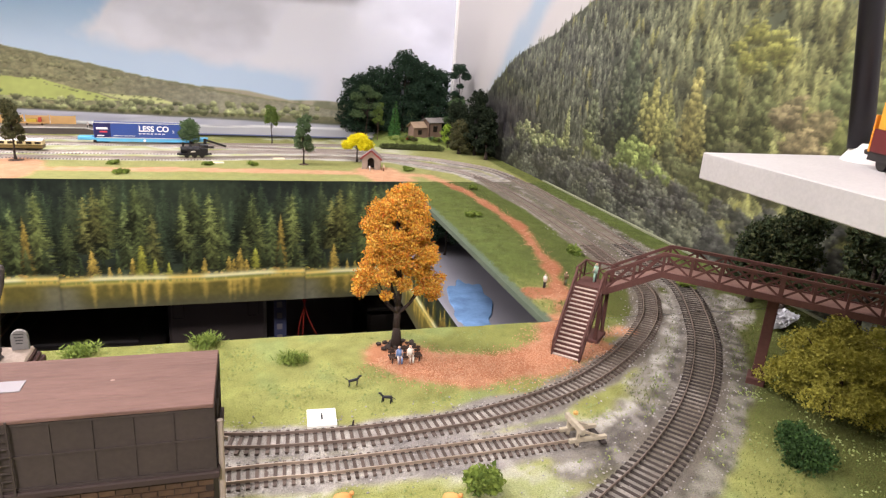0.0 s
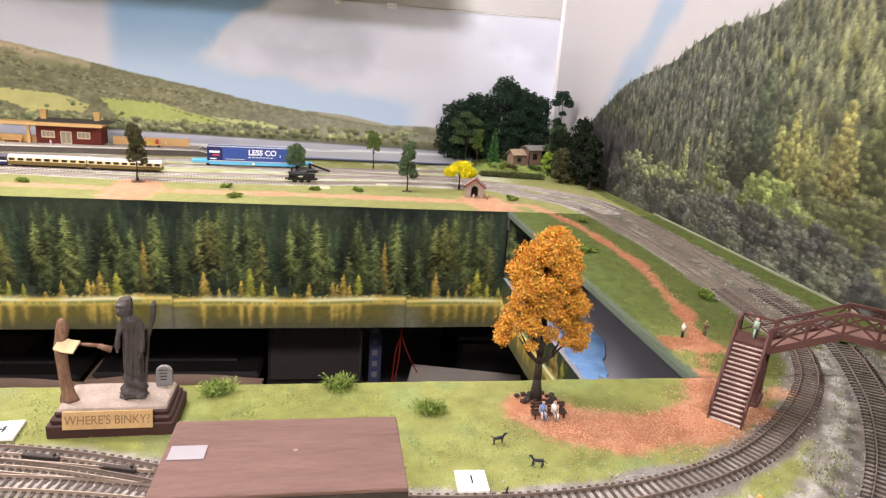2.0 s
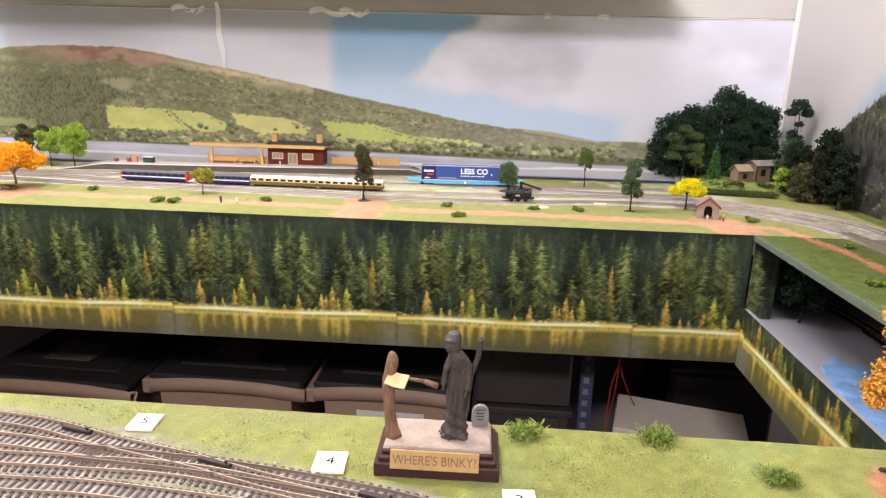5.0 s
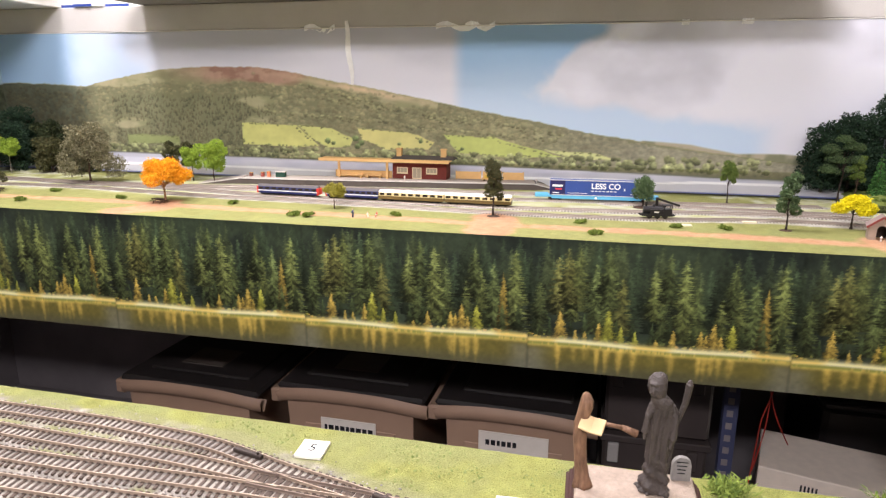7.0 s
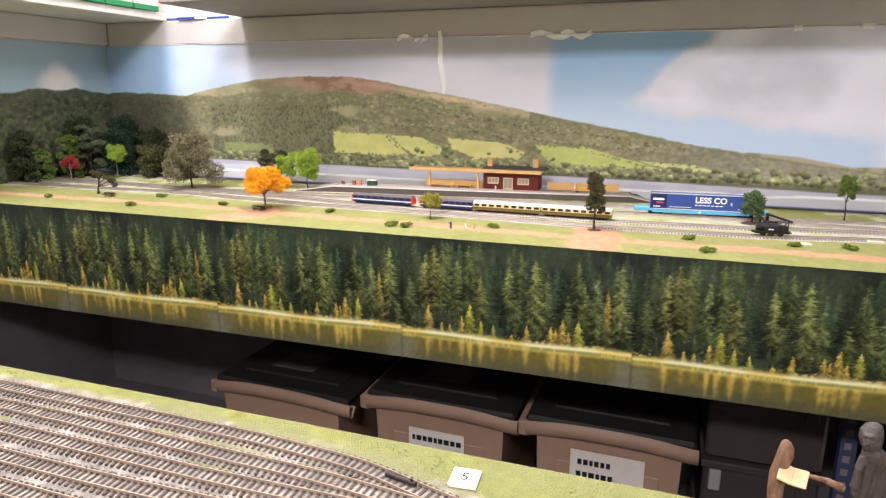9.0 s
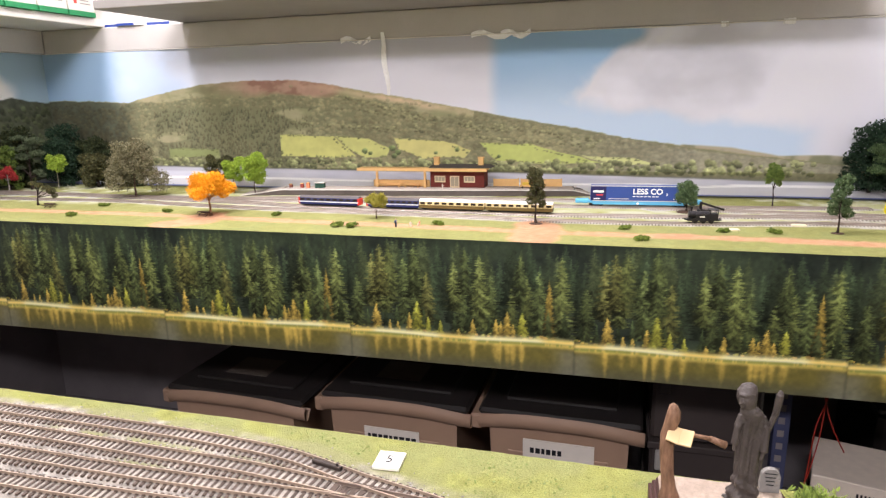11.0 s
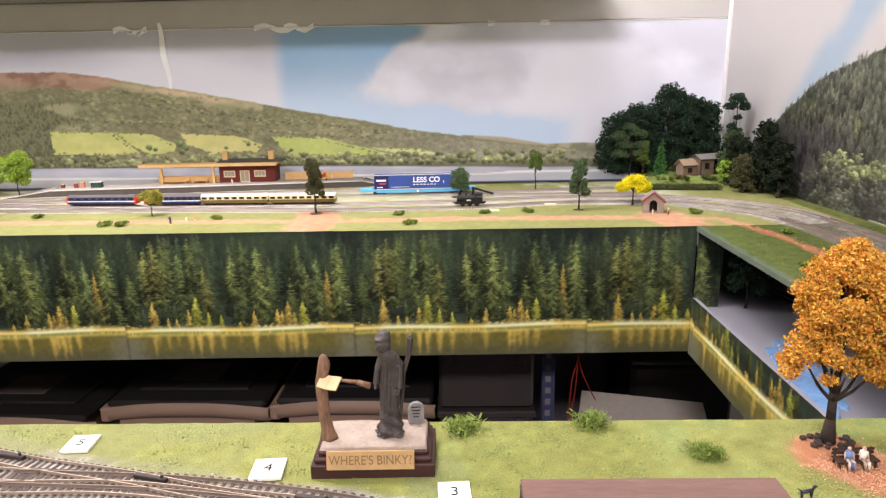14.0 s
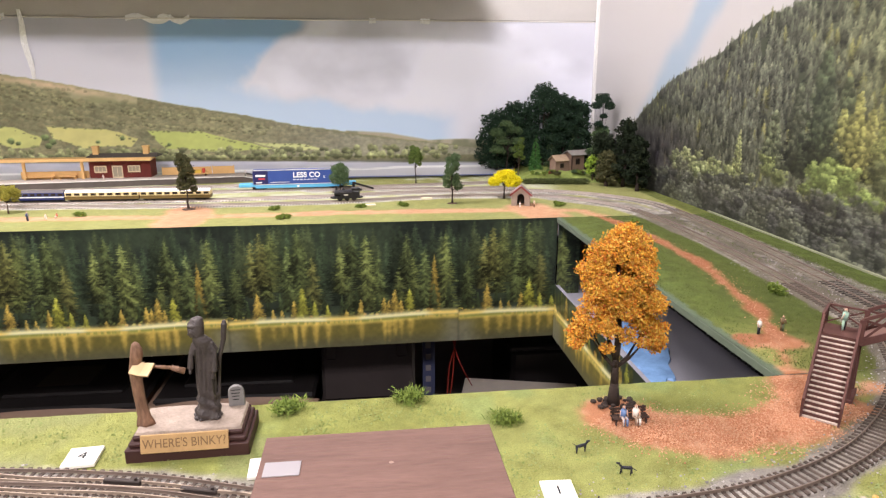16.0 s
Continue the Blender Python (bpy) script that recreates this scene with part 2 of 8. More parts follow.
tagged(part("wall_side", boxed(0.624, 0.66, -1.0, 1.73, -0.3, 0.80), wall_paint), "white panel behind the forest picture", "wall", kind="structure")
LEFT = -1.780
rail_white = material("rail_white", (196, 192, 188), rough=0.6, vary=0.08, scale=10, fine=0.04)
# the shelf over the back of the layout, with its lip
tagged(part("shelf", boxed(-1.300, 0.30, 1.42, 1.733, 0.425, 0.445, 0.002), grey_trim), "grey shelf board on the wall above the backdrop", "shelf", kind="structure")
tagged(part("shelf_rail", boxed(LEFT + 0.012, 0.60, 1.722, 1.733, 0.360, 0.424, 0.002), rail_white), "pale painted rail along the wall above the backdrop", "trim", kind="structure")
tagged(part("shelf_rail_left", boxed(LEFT, LEFT + 0.0115, 0.90, 1.722, 0.360, 0.424, 0.002), rail_white), "pale painted rail along the side wall above the backdrop", "trim", kind="structure")
tagged(part("wall_left_panel", boxed(LEFT - 0.03, LEFT - 0.0005, 0.90, 1.733, 0.003, 1.30), wall_paint), "white wall at the left end of the layout", "wall", kind="structure")
tagged(part("wall_post", boxed(-1.505, -1.418, 1.718, 1.7345, 0.4245, 1.30, 0.001), white_paint), "white boxed-in post on the back wall", "trim", kind="structure")

# ---- baseboards ----
def slab(name, x0, x1, y0, y1, z0, z1, mat, label):
    return tagged(part(name, boxed(x0, x1, y0, y1, z0, z1), mat), label, "baseboard", kind="structure")


slab("baseboard_near", -1.9, RIGHT + 0.017, FRONT, HOLE, -0.03, -0.002, board_wood, "near layout baseboard of timber with a painted edge")
slab("baseboard_side", HOLE_R, RIGHT + 0.017, HOLE, FAR - 0.005, -0.0070, -0.002, slate_grey, "narrow side baseboard of the layout")
slab("baseboard_far", -1.9, RIGHT + 0.017, FAR, 1.733, -0.03, -0.002, board_wood, "far layout baseboard with the station")
slab("edge_near", -1.9, HOLE_R, HOLE + 0.0021, HOLE + 0.004, -0.03, -0.0014, material("edge_cream", (104, 100, 84), rough=0.7, vary=0.12, scale=40), "pale painted edge of the near board")
slab("edge_side", HOLE_R - 0.003, HOLE_R, HOLE + 0.004, FAR - 0.005, -0.0075, -0.001, material("rim_green", (96, 106, 88), rough=0.8, vary=0.12, scale=30), "green-grey painted edge of the side board")

# ---- back picture: hills over a loch ----
def inside_poly(U, V, pts, soft):
    """1 inside a convex outline given clockwise, 0 outside, with a soft rim."""
    a = np.full(U.shape, 9.0)
    for (ax, ay), (bx, by) in zip(pts, pts[1:] + pts[:1]):
        dx, dy = bx - ax, by - ay
        a = np.minimum(a, ((U - ax) * -dy + (V - ay) * dx) / -math.hypot(dx, dy))
    return ramp01(a + 0.0035, -soft, soft)


def flat_noise(p, size, squeeze, seed, octaves=4):
    """Lumps that lie on their sides: size long, size / squeeze high."""
    return cloudy(p.nv * squeeze, p.nu, size / p.s, seed, octaves)[::squeeze]


def tone(U, colour):
    return np.broadcast_to(np.array(colour, float), U.shape + (3,))


def hill_picture():
    p = Print(LEFT, 0.60, -0.015, 0.3585, 0.0022)
    U, V = p.U, p.V
    n2, n3, n4 = p.noise(0.09, 11), p.noise(0.012, 21, 3), p.noise(0.03, 31, 3)
    big = flat_noise(p, 0.34, 2, 5, 5)
    # sky: grey that deepens towards the top, an opening of blue, a billowing bank over the far end
    sky = mix(tone(U, (222, 216, 212)), np.array((184, 180, 178.0)), ramp01(V + 0.10 * (big - 0.5), 0.25, 0.34))
    sky = mix(sky, np.array((190, 204, 214.0)), ramp01(-U + 0.2 * (n2 - 0.5), 1.22, 1.42) * 0.85)
    # duller blue in the corner, paler beside it: shade and lit gap painted in
    sky = mix(sky, np.array((150, 174, 190.0)), ramp01(-U + 0.08 * (n2 - 0.5), 1.48, 1.58))
    sky = mix(sky, np.array((236, 233, 230.0)), ramp01(-U + 0.5 * (n2 - 0.5), 1.25, 1.4) * ramp01(1.55 + U, 0, 0.1) * ramp01(big, 0.45, 0.62) * 0.5)
    edge = -0.235 + 0.10 * ramp01(V, 0.24, 0.36) - 0.05 * np.exp(-((V - 0.21) / 0.03) ** 2) + 0.10 * (n2 - 0.5) + 0.03 * (n4 - 0.5)
    gap = ramp01(U, -0.475, -0.43) * np.maximum(ramp01(edge - U, -0.03, 0.03), ramp01(0.172 - 0.30 * np.maximum(U, -0.2) * 0.3 - V + 0.05 * (n2 - 0.5), -0.02, 0.03))
    gap = gap * (1 - ramp01(U, 0.20, 0.30))
    blue = mix(tone(U, (196, 209, 216)), np.array((142, 172, 192.0)), ramp01(V + 0.08 * (big - 0.5), 0.17, 0.34))
    sky = mix(sky, blue, gap)
    bank = ramp01(U, -0.26, -0.14) * (1 - gap)
    cloud = mix(tone(U, (228, 222, 218)), np.array((198, 193, 190.0)), ramp01(big + 0.3 * (n2 - 0.5) + 1.6 * (V - 0.27), 0.42, 0.85))
    cloud = mix(cloud, np.array((238, 234, 231.0)), np.exp(-((U - edge - 0.05) / 0.06) ** 2) * ramp01(n2, 0.4, 0.7) * 0.7)
    sky = mix(sky, cloud, bank)
    p.c[:] = np.clip(sky * np.array((1.0, 1.03, 1.10)), 0, 246)
    xs = (-2.1, -1.72, -1.50, -1.36, -1.26, -1.12, -0.97, -0.85, -0.74, -0.60, -0.41, -0.15, 0.03, 0.2, 0.31, 0.6)
    zs = (0.220, 0.230, 0.220, 0.246, 0.262, 0.270, 0.267, 0.249, 0.229, 0.205, 0.169, 0.121, 0.092, 0.071, 0.060, 0.05)
    low = np.interp(p.u, (-2.1, -0.2, -0.02, 0.085, 0.18, 0.27, 0.35, 0.6), (0.05, 0.05, 0.103, 0.096, 0.078, 0.081, 0.076, 0.06))[None]
    far = ramp01(low - V + 0.004 * (n2 - 0.5), -0.002, 0.002)
    p.c[:] = mix(p.c, mix(tone(U, (176, 168, 146)), np.array((132, 134, 108.0)), ramp01(n4 + 4 * (0.075 - V), 0.35, 0.6)), far)
    top = np.interp(p.u, xs, zs)[None]
    inside = top - V + 0.006 * (n2 - 0.5) + 0.004 * (n3 - 0.5)
    # open hillside: rough grass, heather on the summit, a paler brow
    body = mix(tone(U, (156, 153, 108)), np.array((134, 136, 92.0)), ramp01(flat_noise(p, 0.05, 3, 61), 0.38, 0.62))
    body = mix(body, np.array((176, 166, 120.0)), ramp01(flat_noise(p, 0.16, 3, 71), 0.55, 0.7) * 0.5)
    moor = np.exp(-((U + 0.99) / 0.17) ** 2) * ramp01(V + 0.05 * (n2 - 0.5), 0.222, 0.256)
    body = mix(body, mix(tone(U, (166, 136, 106)), np.array((142, 108, 84.0)), ramp01(flat_noise(p, 0.04, 2, 81), 0.4, 0.6)), np.clip(moor * 1.5, 0, 0.95))
    body = mix(body, np.array((204, 184, 136.0)), np.exp(-((U + 0.70) / 0.17) ** 2) * np.exp(-((inside - 0.010) / 0.008) ** 2) * 0.85)
    body = body * (0.88 + 0.10 * n3)[..., None]
    p.c[:] = mix(p.c, body, ramp01(inside, -0.001, 0.0015))
    # woods: belts that run along the slope, thick towards the shore and over the western shoulder
    wood = flat_noise(p, 0.20, 3, 91, 5) + 0.22 * ramp01(0.125 - V, -0.03, 0.05) + 0.16 * ramp01(-U, 0.98, 1.25) * (1 - ramp01(V, 0.20, 0.25)) - 0.60 * moor \
        + 0.10 * ramp01(U, -0.55, -0.15) - 0.12 * np.exp(-((inside - 0.01) / 0.014) ** 2) * (U < -0.5)
    p.c[:] = mix(p.c, mix(tone(U, (116, 117, 80)), np.array((98, 101, 70.0)), n4), ramp01(wood, 0.50, 0.56) * ramp01(inside, 0.0, 0.003) * 0.85)
    p.c[:] = mix(p.c, np.array((62, 66, 50.0)) * (0.8 + 0.4 * n3)[..., None], ramp01(-U + 0.06 * (n2 - 0.5), 1.47, 1.55) * ramp01(inside, 0.0, 0.003) * 0.85)   # woods painted darker towards the corner, for the shelf's shade there
    spots = []
    while len(spots) < 8200:
        u = rng.uniform(LEFT + 0.01, 0.42)
        t = float(np.interp(u, xs, zs))
        v = 0.034 + (t - 0.042) * rng.random()
        if value_at(wood, p, u, v) > 0.53 + 0.05 * rng.normal() or rng.random() < 0.02:
            spots.append((v, u))
    for v, u in sorted(spots, reverse=True):
        r = float(np.interp(v, (0.03, 0.12, 0.26), (0.0078, 0.0055, 0.0036))) * rng.uniform(0.65, 1.25)
        col = np.array(((136, 133, 92), (122, 122, 84), (146, 141, 96))[rng.choice(3)], float) * rng.uniform(0.84, 1.10) * (0.88 + 0.24 * value_at(n2, p, u, v))
        # single trees dimmed the same way, with the corner's shade
        if u < -1.44:
            col = col * (1 - 0.42 * float(ramp01(-u, 1.44, 1.54)))
        if u > -0.30:
            f = min(1.0, (u + 0.30) / 0.3)
            col = col * (1 - 0.45 * f) + np.array((122, 120, 104.0)) * 0.45 * f
        if -1.42 < u < -0.93 and v < 0.20:   # plantation: narrow crowns in upright rows
            p.conifer(u, v - r, r * 0.8, r * 2.6, col * 1.06, 0.38, 0.2)
        else:
            p.blob(u, v, r * 1.5, r * 1.1, col * 0.94, 0.52, 0.20, 0.45)
    # hedgerows that run down the open slope
    for ua, va, ub, vb in ((-0.86, 0.225, -0.60, 0.165), (-0.80, 0.19, -0.42, 0.135), (-1.0, 0.16, -0.62, 0.135), (-0.70, 0.205, -0.64, 0.14), (-0.52, 0.165, -0.47, 0.115), (-0.62, 0.128, -0.2, 0.098), (-0.45, 0.15, -0.2, 0.11)):
        for k in range(int(abs(ub - ua) * 150)):
            f = rng.random()
            r = rng.uniform(0.003, 0.0055)
            p.blob(ua + (ub - ua) * f, va + (vb - va) * f + rng.normal(0, 0.0025), r * 1.4, r, np.array((116, 116, 78.0)) * rng.uniform(0.85, 1.1), 0.8, 0.35)
    # pastures, parted by hedges
    for pts, col in (([(-1.029, 0.124), (-0.876, 0.121), (-0.825, 0.076), (-0.866, 0.072), (-1.028, 0.077)], (176, 178, 100)), ([(-0.862, 0.121), (-0.782, 0.116), (-0.727, 0.089), (-0.735, 0.074), (-0.792, 0.072), (-0.835, 0.094)], (172, 176, 100)),
                     ([(-0.705, 0.115), (-0.579, 0.108), (-0.516, 0.087), (-0.528, 0.075), (-0.639, 0.072), (-0.697, 0.094)], (182, 180, 106)), ([(-0.480, 0.103), (-0.361, 0.099), (-0.225, 0.064), (-0.333, 0.061), (-0.443, 0.068), (-0.465, 0.087)], (164, 174, 92)),
                     ([(-0.215, 0.072), (-0.13, 0.068), (-0.10, 0.060), (-0.17, 0.060)], (176, 180, 112)), ([(-1.38, 0.088), (-1.23, 0.086), (-1.23, 0.073), (-1.38, 0.071)], (128, 136, 82))):
        a = inside_poly(U + 0.012 * (n2 - 0.5), V + 0.007 * (n4 - 0.5), pts, 0.0012)
        p.c[:] = mix(p.c, np.array(col, float) * (0.93 + 0.06 * n3 + 0.10 * flat_noise(p, 0.03, 2, 95))[..., None], a)
        for (ua, va), (ub, vb) in zip(pts, pts[1:] + pts[:1]):
            for k in range(int(math.hypot(ub - ua, vb - va) * 110)):
                f = rng.random()
                r = rng.uniform(0.0014, 0.0030)
                p.blob(ua + (ub - ua) * f, va + (vb - va) * f + 0.0030 * (1 if vb > va - 0.02 and ub > ua else -0.6) + rng.normal(0, 0.0010), r * 1.6, r, np.array((108, 114, 68.0)) * rng.uniform(0.8, 1.1), 0.75, 0.35, 0.5)
    for u, v, r in ((-0.79, 0.086, 0.010), (-0.775, 0.081, 0.007), (-0.715, 0.094, 0.011), (-0.70, 0.083, 0.010), (-0.71, 0.074, 0.009), (-0.60, 0.082, 0.006), (-0.545, 0.090, 0.007), (-0.44, 0.074, 0.006)):
        p.blob(u, v, r, r * 0.8, (92, 106, 62), 0.95, 0.6)
    # the line of trees along the water
    for k in range(560):
        u = rng.uniform(LEFT + 0.01, 0.25)
        v = 0.038 + 0.026 * rng.random() ** 1.3
        r = rng.uniform(0.0045, 0.010)
        p.blob(u, v, r * 1.15, r, np.array((118, 122, 78.0)) * rng.uniform(0.68, 1.15), 0.95, 0.55)
    # the loch and its pale shore
    shore = 0.036 + 0.003 * (n2 - 0.5) + np.interp(U, (-1.4, -0.6, -0.28, 0.0, 0.2), (0.006, 0.0, -0.002, -0.008, -0.012))
    loch = mix(tone(U, (172, 174, 188)), np.array((204, 203, 208.0)), flat_noise(p, 0.07, 3, 41, 3))
    p.c[:] = mix(p.c, loch, ramp01(shore - V, 0, 0.002))
    p.c[:] = mix(p.c, np.array((100, 100, 90.0)), np.exp(-((V - shore) / 0.0018) ** 2) * 0.8)
    sag = 0.012 - 0.004 * np.exp(-((U - 0.02) / 0.06) ** 2) + 0.002 * np.sin(U * 5 + 1)
    p.c[:] = mix(p.c, np.array((242, 240, 238.0)), ramp01(sag + 0.004 - V, 0, 0.0015))
    p.c[:] = mix(p.c, np.array((204, 204, 208.0)), ramp01(sag - 0.001 - V, 0, 0.0015))
    p.c[:] = np.clip(p.c * (1.04 + (ramp01(inside, 0, 0.002) * (V > 0.04))[..., None] * np.array((0.16, 0.15, 0.30))), 0, 248)
    p.c[V < -0.0125] = (84, 98, 156)
    return p


def cove(u, v):
    """The sheet hangs on the wall and curls forward at its foot."""
    k = np.clip((0.030 - v) / 0.045, 0, 1)
    return u, BACK + 0.0015 * np.sin(u * 9) - 0.105 * k ** 1.5, np.where(v > 0.012, v, 0.003 + (v + 0.015) * (0.009 / 0.027))


hill_picture().build("backdrop_hills", cove, gloss_print,
                     "printed backdrop of wooded hills and fields above a grey loch")["kind"] = "structure"


# the sheet goes on round the left end
def left_picture():
    p = Print(0.0, 0.80, 0.002, 0.3585, 0.003)   # u runs from the corner towards the viewer
    U, V = p.U, p.V
    n2, n3 = p.noise(0.06, 71), p.noise(0.012, 81, 3)
    # sky and hill colours take in the shade of the shelf above
    p.c[:] = mix(np.broadcast_to(np.array((158, 182, 196.0)), U.shape + (3,)), np.array((232, 228, 224.0)), ramp01(1.25 * np.exp(-((U - 0.17) / 0.075) ** 2 - ((V - 0.25) / 0.055) ** 2) + 0.7 * (n2 - 0.5), 0.30, 1.15))
    inside = 0.228 + 0.02 * np.sin(U * 7) - 0.05 * U - V + 0.02 * (n2 - 0.5)
    p.c[:] = mix(p.c, np.array((74, 78, 62.0)) * (0.7 + 0.6 * n3)[..., None], ramp01(inside, -0.001, 0.003))
    for k in range(900):
        u = rng.uniform(0.0, 0.8)
        v = rng.uniform(0.01, 0.21)
        r = rng.uniform(0.005, 0.010)
        p.blob(u, v, r, r, np.array((84, 92, 64.0)) * rng.uniform(0.5, 1.1), 0.8, 0.5)
    return p


left_picture().build("backdrop_left", lambda u, v: (np.full_like(u, LEFT + 0.001), BACK - u, v), gloss_print,
                     "printed backdrop of wooded hills on the side wall, toned dark for the shade there")["kind"] = "structure"


# ---- side picture: a forested slope ----
def slope_picture():
    p = Print(0.0, 1.34, -0.004, 0.42, 0.0017)   # u runs from the corner towards the viewer
    U, V = p.U, p.V
    n2, n3, n4 = p.noise(0.06, 111), p.noise(0.011, 121, 3), p.noise(0.16, 101)
    streak = U - 0.37 - 0.95 * (V - 0.21)
    p.c[:] = mix(tone(U, (182, 178, 176)), np.array((142, 162, 180.0)), 0.8 * ramp01(np.exp(-(streak / 0.060) ** 2) + 0.6 * (n2 - 0.5), 0.15, 1.0))
    us = (0, 0.2, 0.26, 0.36, 0.41, 0.54, 0.615, 0.68, 0.77, 1.0, 1.3, 1.95)
    vs = (0.03, 0.10, 0.145, 0.205, 0.228, 0.262, 0.295, 0.316, 0.328, 0.40, 0.47, 0.52)
    top = np.interp(p.u, us, vs)[None]
    inside = top - V + 0.010 * (n3 - 0.5)
    murk = np.clip(ramp01(0.60 - U, 0, 0.22) * ramp01(0.165 + 0.05 * (n2 - 0.5) - V, 0, 0.06), 0, 1)   # dull mauve painted low on the left, after the greyed light there
    body = mix(tone(U, (88, 92, 72)), np.array((68, 73, 56.0)), ramp01(n2, 0.35, 0.65))
    body = mix(body, np.array((78, 73, 78.0)), murk)
    p.c[:] = mix(p.c, body, ramp01(inside, -0.001, 0.002))
    spots = [(rng.uniform(0.15, 1.33), rng.random()) for _ in range(3600)]
    spots = sorted(((u, 0.015 + (float(np.interp(u, us, vs)) - 0.012) * q) for u, q in spots), key=lambda s: -s[1])
    for u, v in spots:
        t = float(np.interp(u, us, vs))
        h = float(np.clip(v / t, 0, 1))
        size = float(np.interp(h, (0.0, 0.45, 1.0), (0.050, 0.038, 0.027))) * rng.uniform(0.7, 1.25) * (0.70 + 0.32 * u)
        near = float(ramp01(u, 0.70, 1.15))
        col = np.array((116, 119, 98.0)) * (1 - near) + np.array((140, 141, 90.0)) * near
        col = col * rng.uniform(0.68, 1.16) * (0.80 + 0.4 * value_at(n2, p, u, v)) * (0.9 + 0.25 * value_at(n4, p, u, v))
        if rng.random() < 0.05 + 0.10 * near:
            col = np.array((158, 156, 92.0)) * rng.uniform(0.8, 1.05)
        col = col * (1 - 0.2 * h) + np.array((128, 132, 112.0)) * 0.2 * h
        m = float(value_at(murk, p, u, v))
        col = col * (1 - 0.72 * m) + np.array((88, 83, 86.0)) * rng.uniform(0.85, 1.1) * 0.72 * m
        p.conifer(u, v - size * 0.6, size * rng.uniform(0.42, 0.60), size, col, 0.88, 0.50 - 0.25 * m, 0.75)
    # single large trees: dark firs, a clump of yellow larches, then broad crowns at the foot
    tall = [(0.722, 0.095, 0.085, 0.030, (106, 112, 84)), (0.770, 0.10, 0.115, 0.032, (86, 90, 70)), (0.815, 0.105, 0.155, 0.040, (82, 90, 66)), (0.860, 0.105, 0.120, 0.034, (86, 92, 66)), (1.02, 0.13, 0.12, 0.036, (104, 108, 70)),
            (1.08, 0.13, 0.11, 0.034, (100, 104, 68)), (1.18, 0.12, 0.13, 0.040, (108, 114, 74)), (1.23, 0.10, 0.15, 0.042, (112, 118, 76)), (1.30, 0.10, 0.17, 0.046, (116, 120, 78)), (0.636, 0.072, 0.072, 0.017, (146, 152, 102)),
            (0.858, 0.106, 0.082, 0.024, (132, 132, 80)), (0.905, 0.108, 0.078, 0.028, (134, 132, 80)), (0.882, 0.104, 0.104, 0.027, (140, 138, 82)), (0.925, 0.104, 0.070, 0.024, (126, 128, 78)), (0.966, 0.112, 0.110, 0.030, (140, 134, 82)), (0.985, 0.110, 0.072, 0.022, (134, 130, 80))]
    for u, v, size, half, col in tall:
        p.conifer(u, v, half, size, np.array(col, float) * 0.85, 0.9, 0.6, 0.6)
        p.larch(u, v, half, size, np.array(col, float))
    crowns = [(0.115, 0.80, 0.028, (62, 66, 50)), (0.122, 0.845, 0.024, (66, 70, 52)), (0.085, 1.0, 0.030, (96, 100, 66)), (0.12, 1.06, 0.030, (92, 98, 64)), (0.25, 1.058, 0.026, (146, 146, 78)), (0.242, 1.09, 0.022, (142, 142, 78)),
              (0.172, 1.125, 0.034, (152, 140, 104)), (0.165, 1.155, 0.030, (146, 134, 98)), (0.17, 1.22, 0.034, (126, 130, 78)), (0.15, 1.26, 0.036, (126, 130, 76)), (0.090, 0.46, 0.017, (160, 166, 122)), (0.078, 0.44, 0.020, (144, 150, 112)),
              (0.082, 0.49, 0.022, (158, 164, 118)), (0.066, 0.52, 0.024, (150, 158, 112)), (0.074, 0.555, 0.022, (146, 154, 106)), (0.060, 0.47, 0.022, (112, 114, 94)), (0.068, 0.60, 0.022, (140, 148, 98)), (0.060, 0.655, 0.024, (124, 130, 90)),
              (0.098, 0.720, 0.024, (122, 130, 82)), (0.090, 0.825, 0.026, (128, 142, 82)), (0.096, 0.865, 0.030, (136, 150, 86)), (0.084, 0.905, 0.026, (122, 136, 78)), (0.10, 0.96, 0.026, (104, 108, 74)), (0.10, 1.02, 0.028, (108, 108, 80)), (0.11, 1.10, 0.03, (112, 112, 80)), (0.11, 1.2, 0.034, (116, 118, 78))]
    for k in range(150):
        u = rng.uniform(0.30, 1.33)
        crowns.append((0.003 + rng.random() * 0.062 * (0.42 + 0.62 * u), u, rng.uniform(0.015, 0.030), np.array(((100, 102, 90), (84, 84, 78), (110, 112, 94))[rng.choice(3)]) * rng.uniform(0.85, 1.1)))
    for v, u, r, col in sorted(crowns, key=lambda s: -s[0]):
        p.crown(u, v, r, np.asarray(col, float) * (1.08 if col[1] > 105 and u < 0.95 else 1.0), 1.6)
    # slope brightened towards the viewer to even out the light along the wall
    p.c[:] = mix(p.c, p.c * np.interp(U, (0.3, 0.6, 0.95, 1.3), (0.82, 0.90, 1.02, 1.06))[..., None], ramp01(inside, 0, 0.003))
    return p


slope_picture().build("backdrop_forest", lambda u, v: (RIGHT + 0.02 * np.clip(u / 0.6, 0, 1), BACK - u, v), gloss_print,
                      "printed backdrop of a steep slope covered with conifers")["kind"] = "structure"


# ---- picture on the front of the far board: firs mirrored in a lake ----
SHORE = -0.163
SHEET = 0.382   # the same sheet is pasted side by side
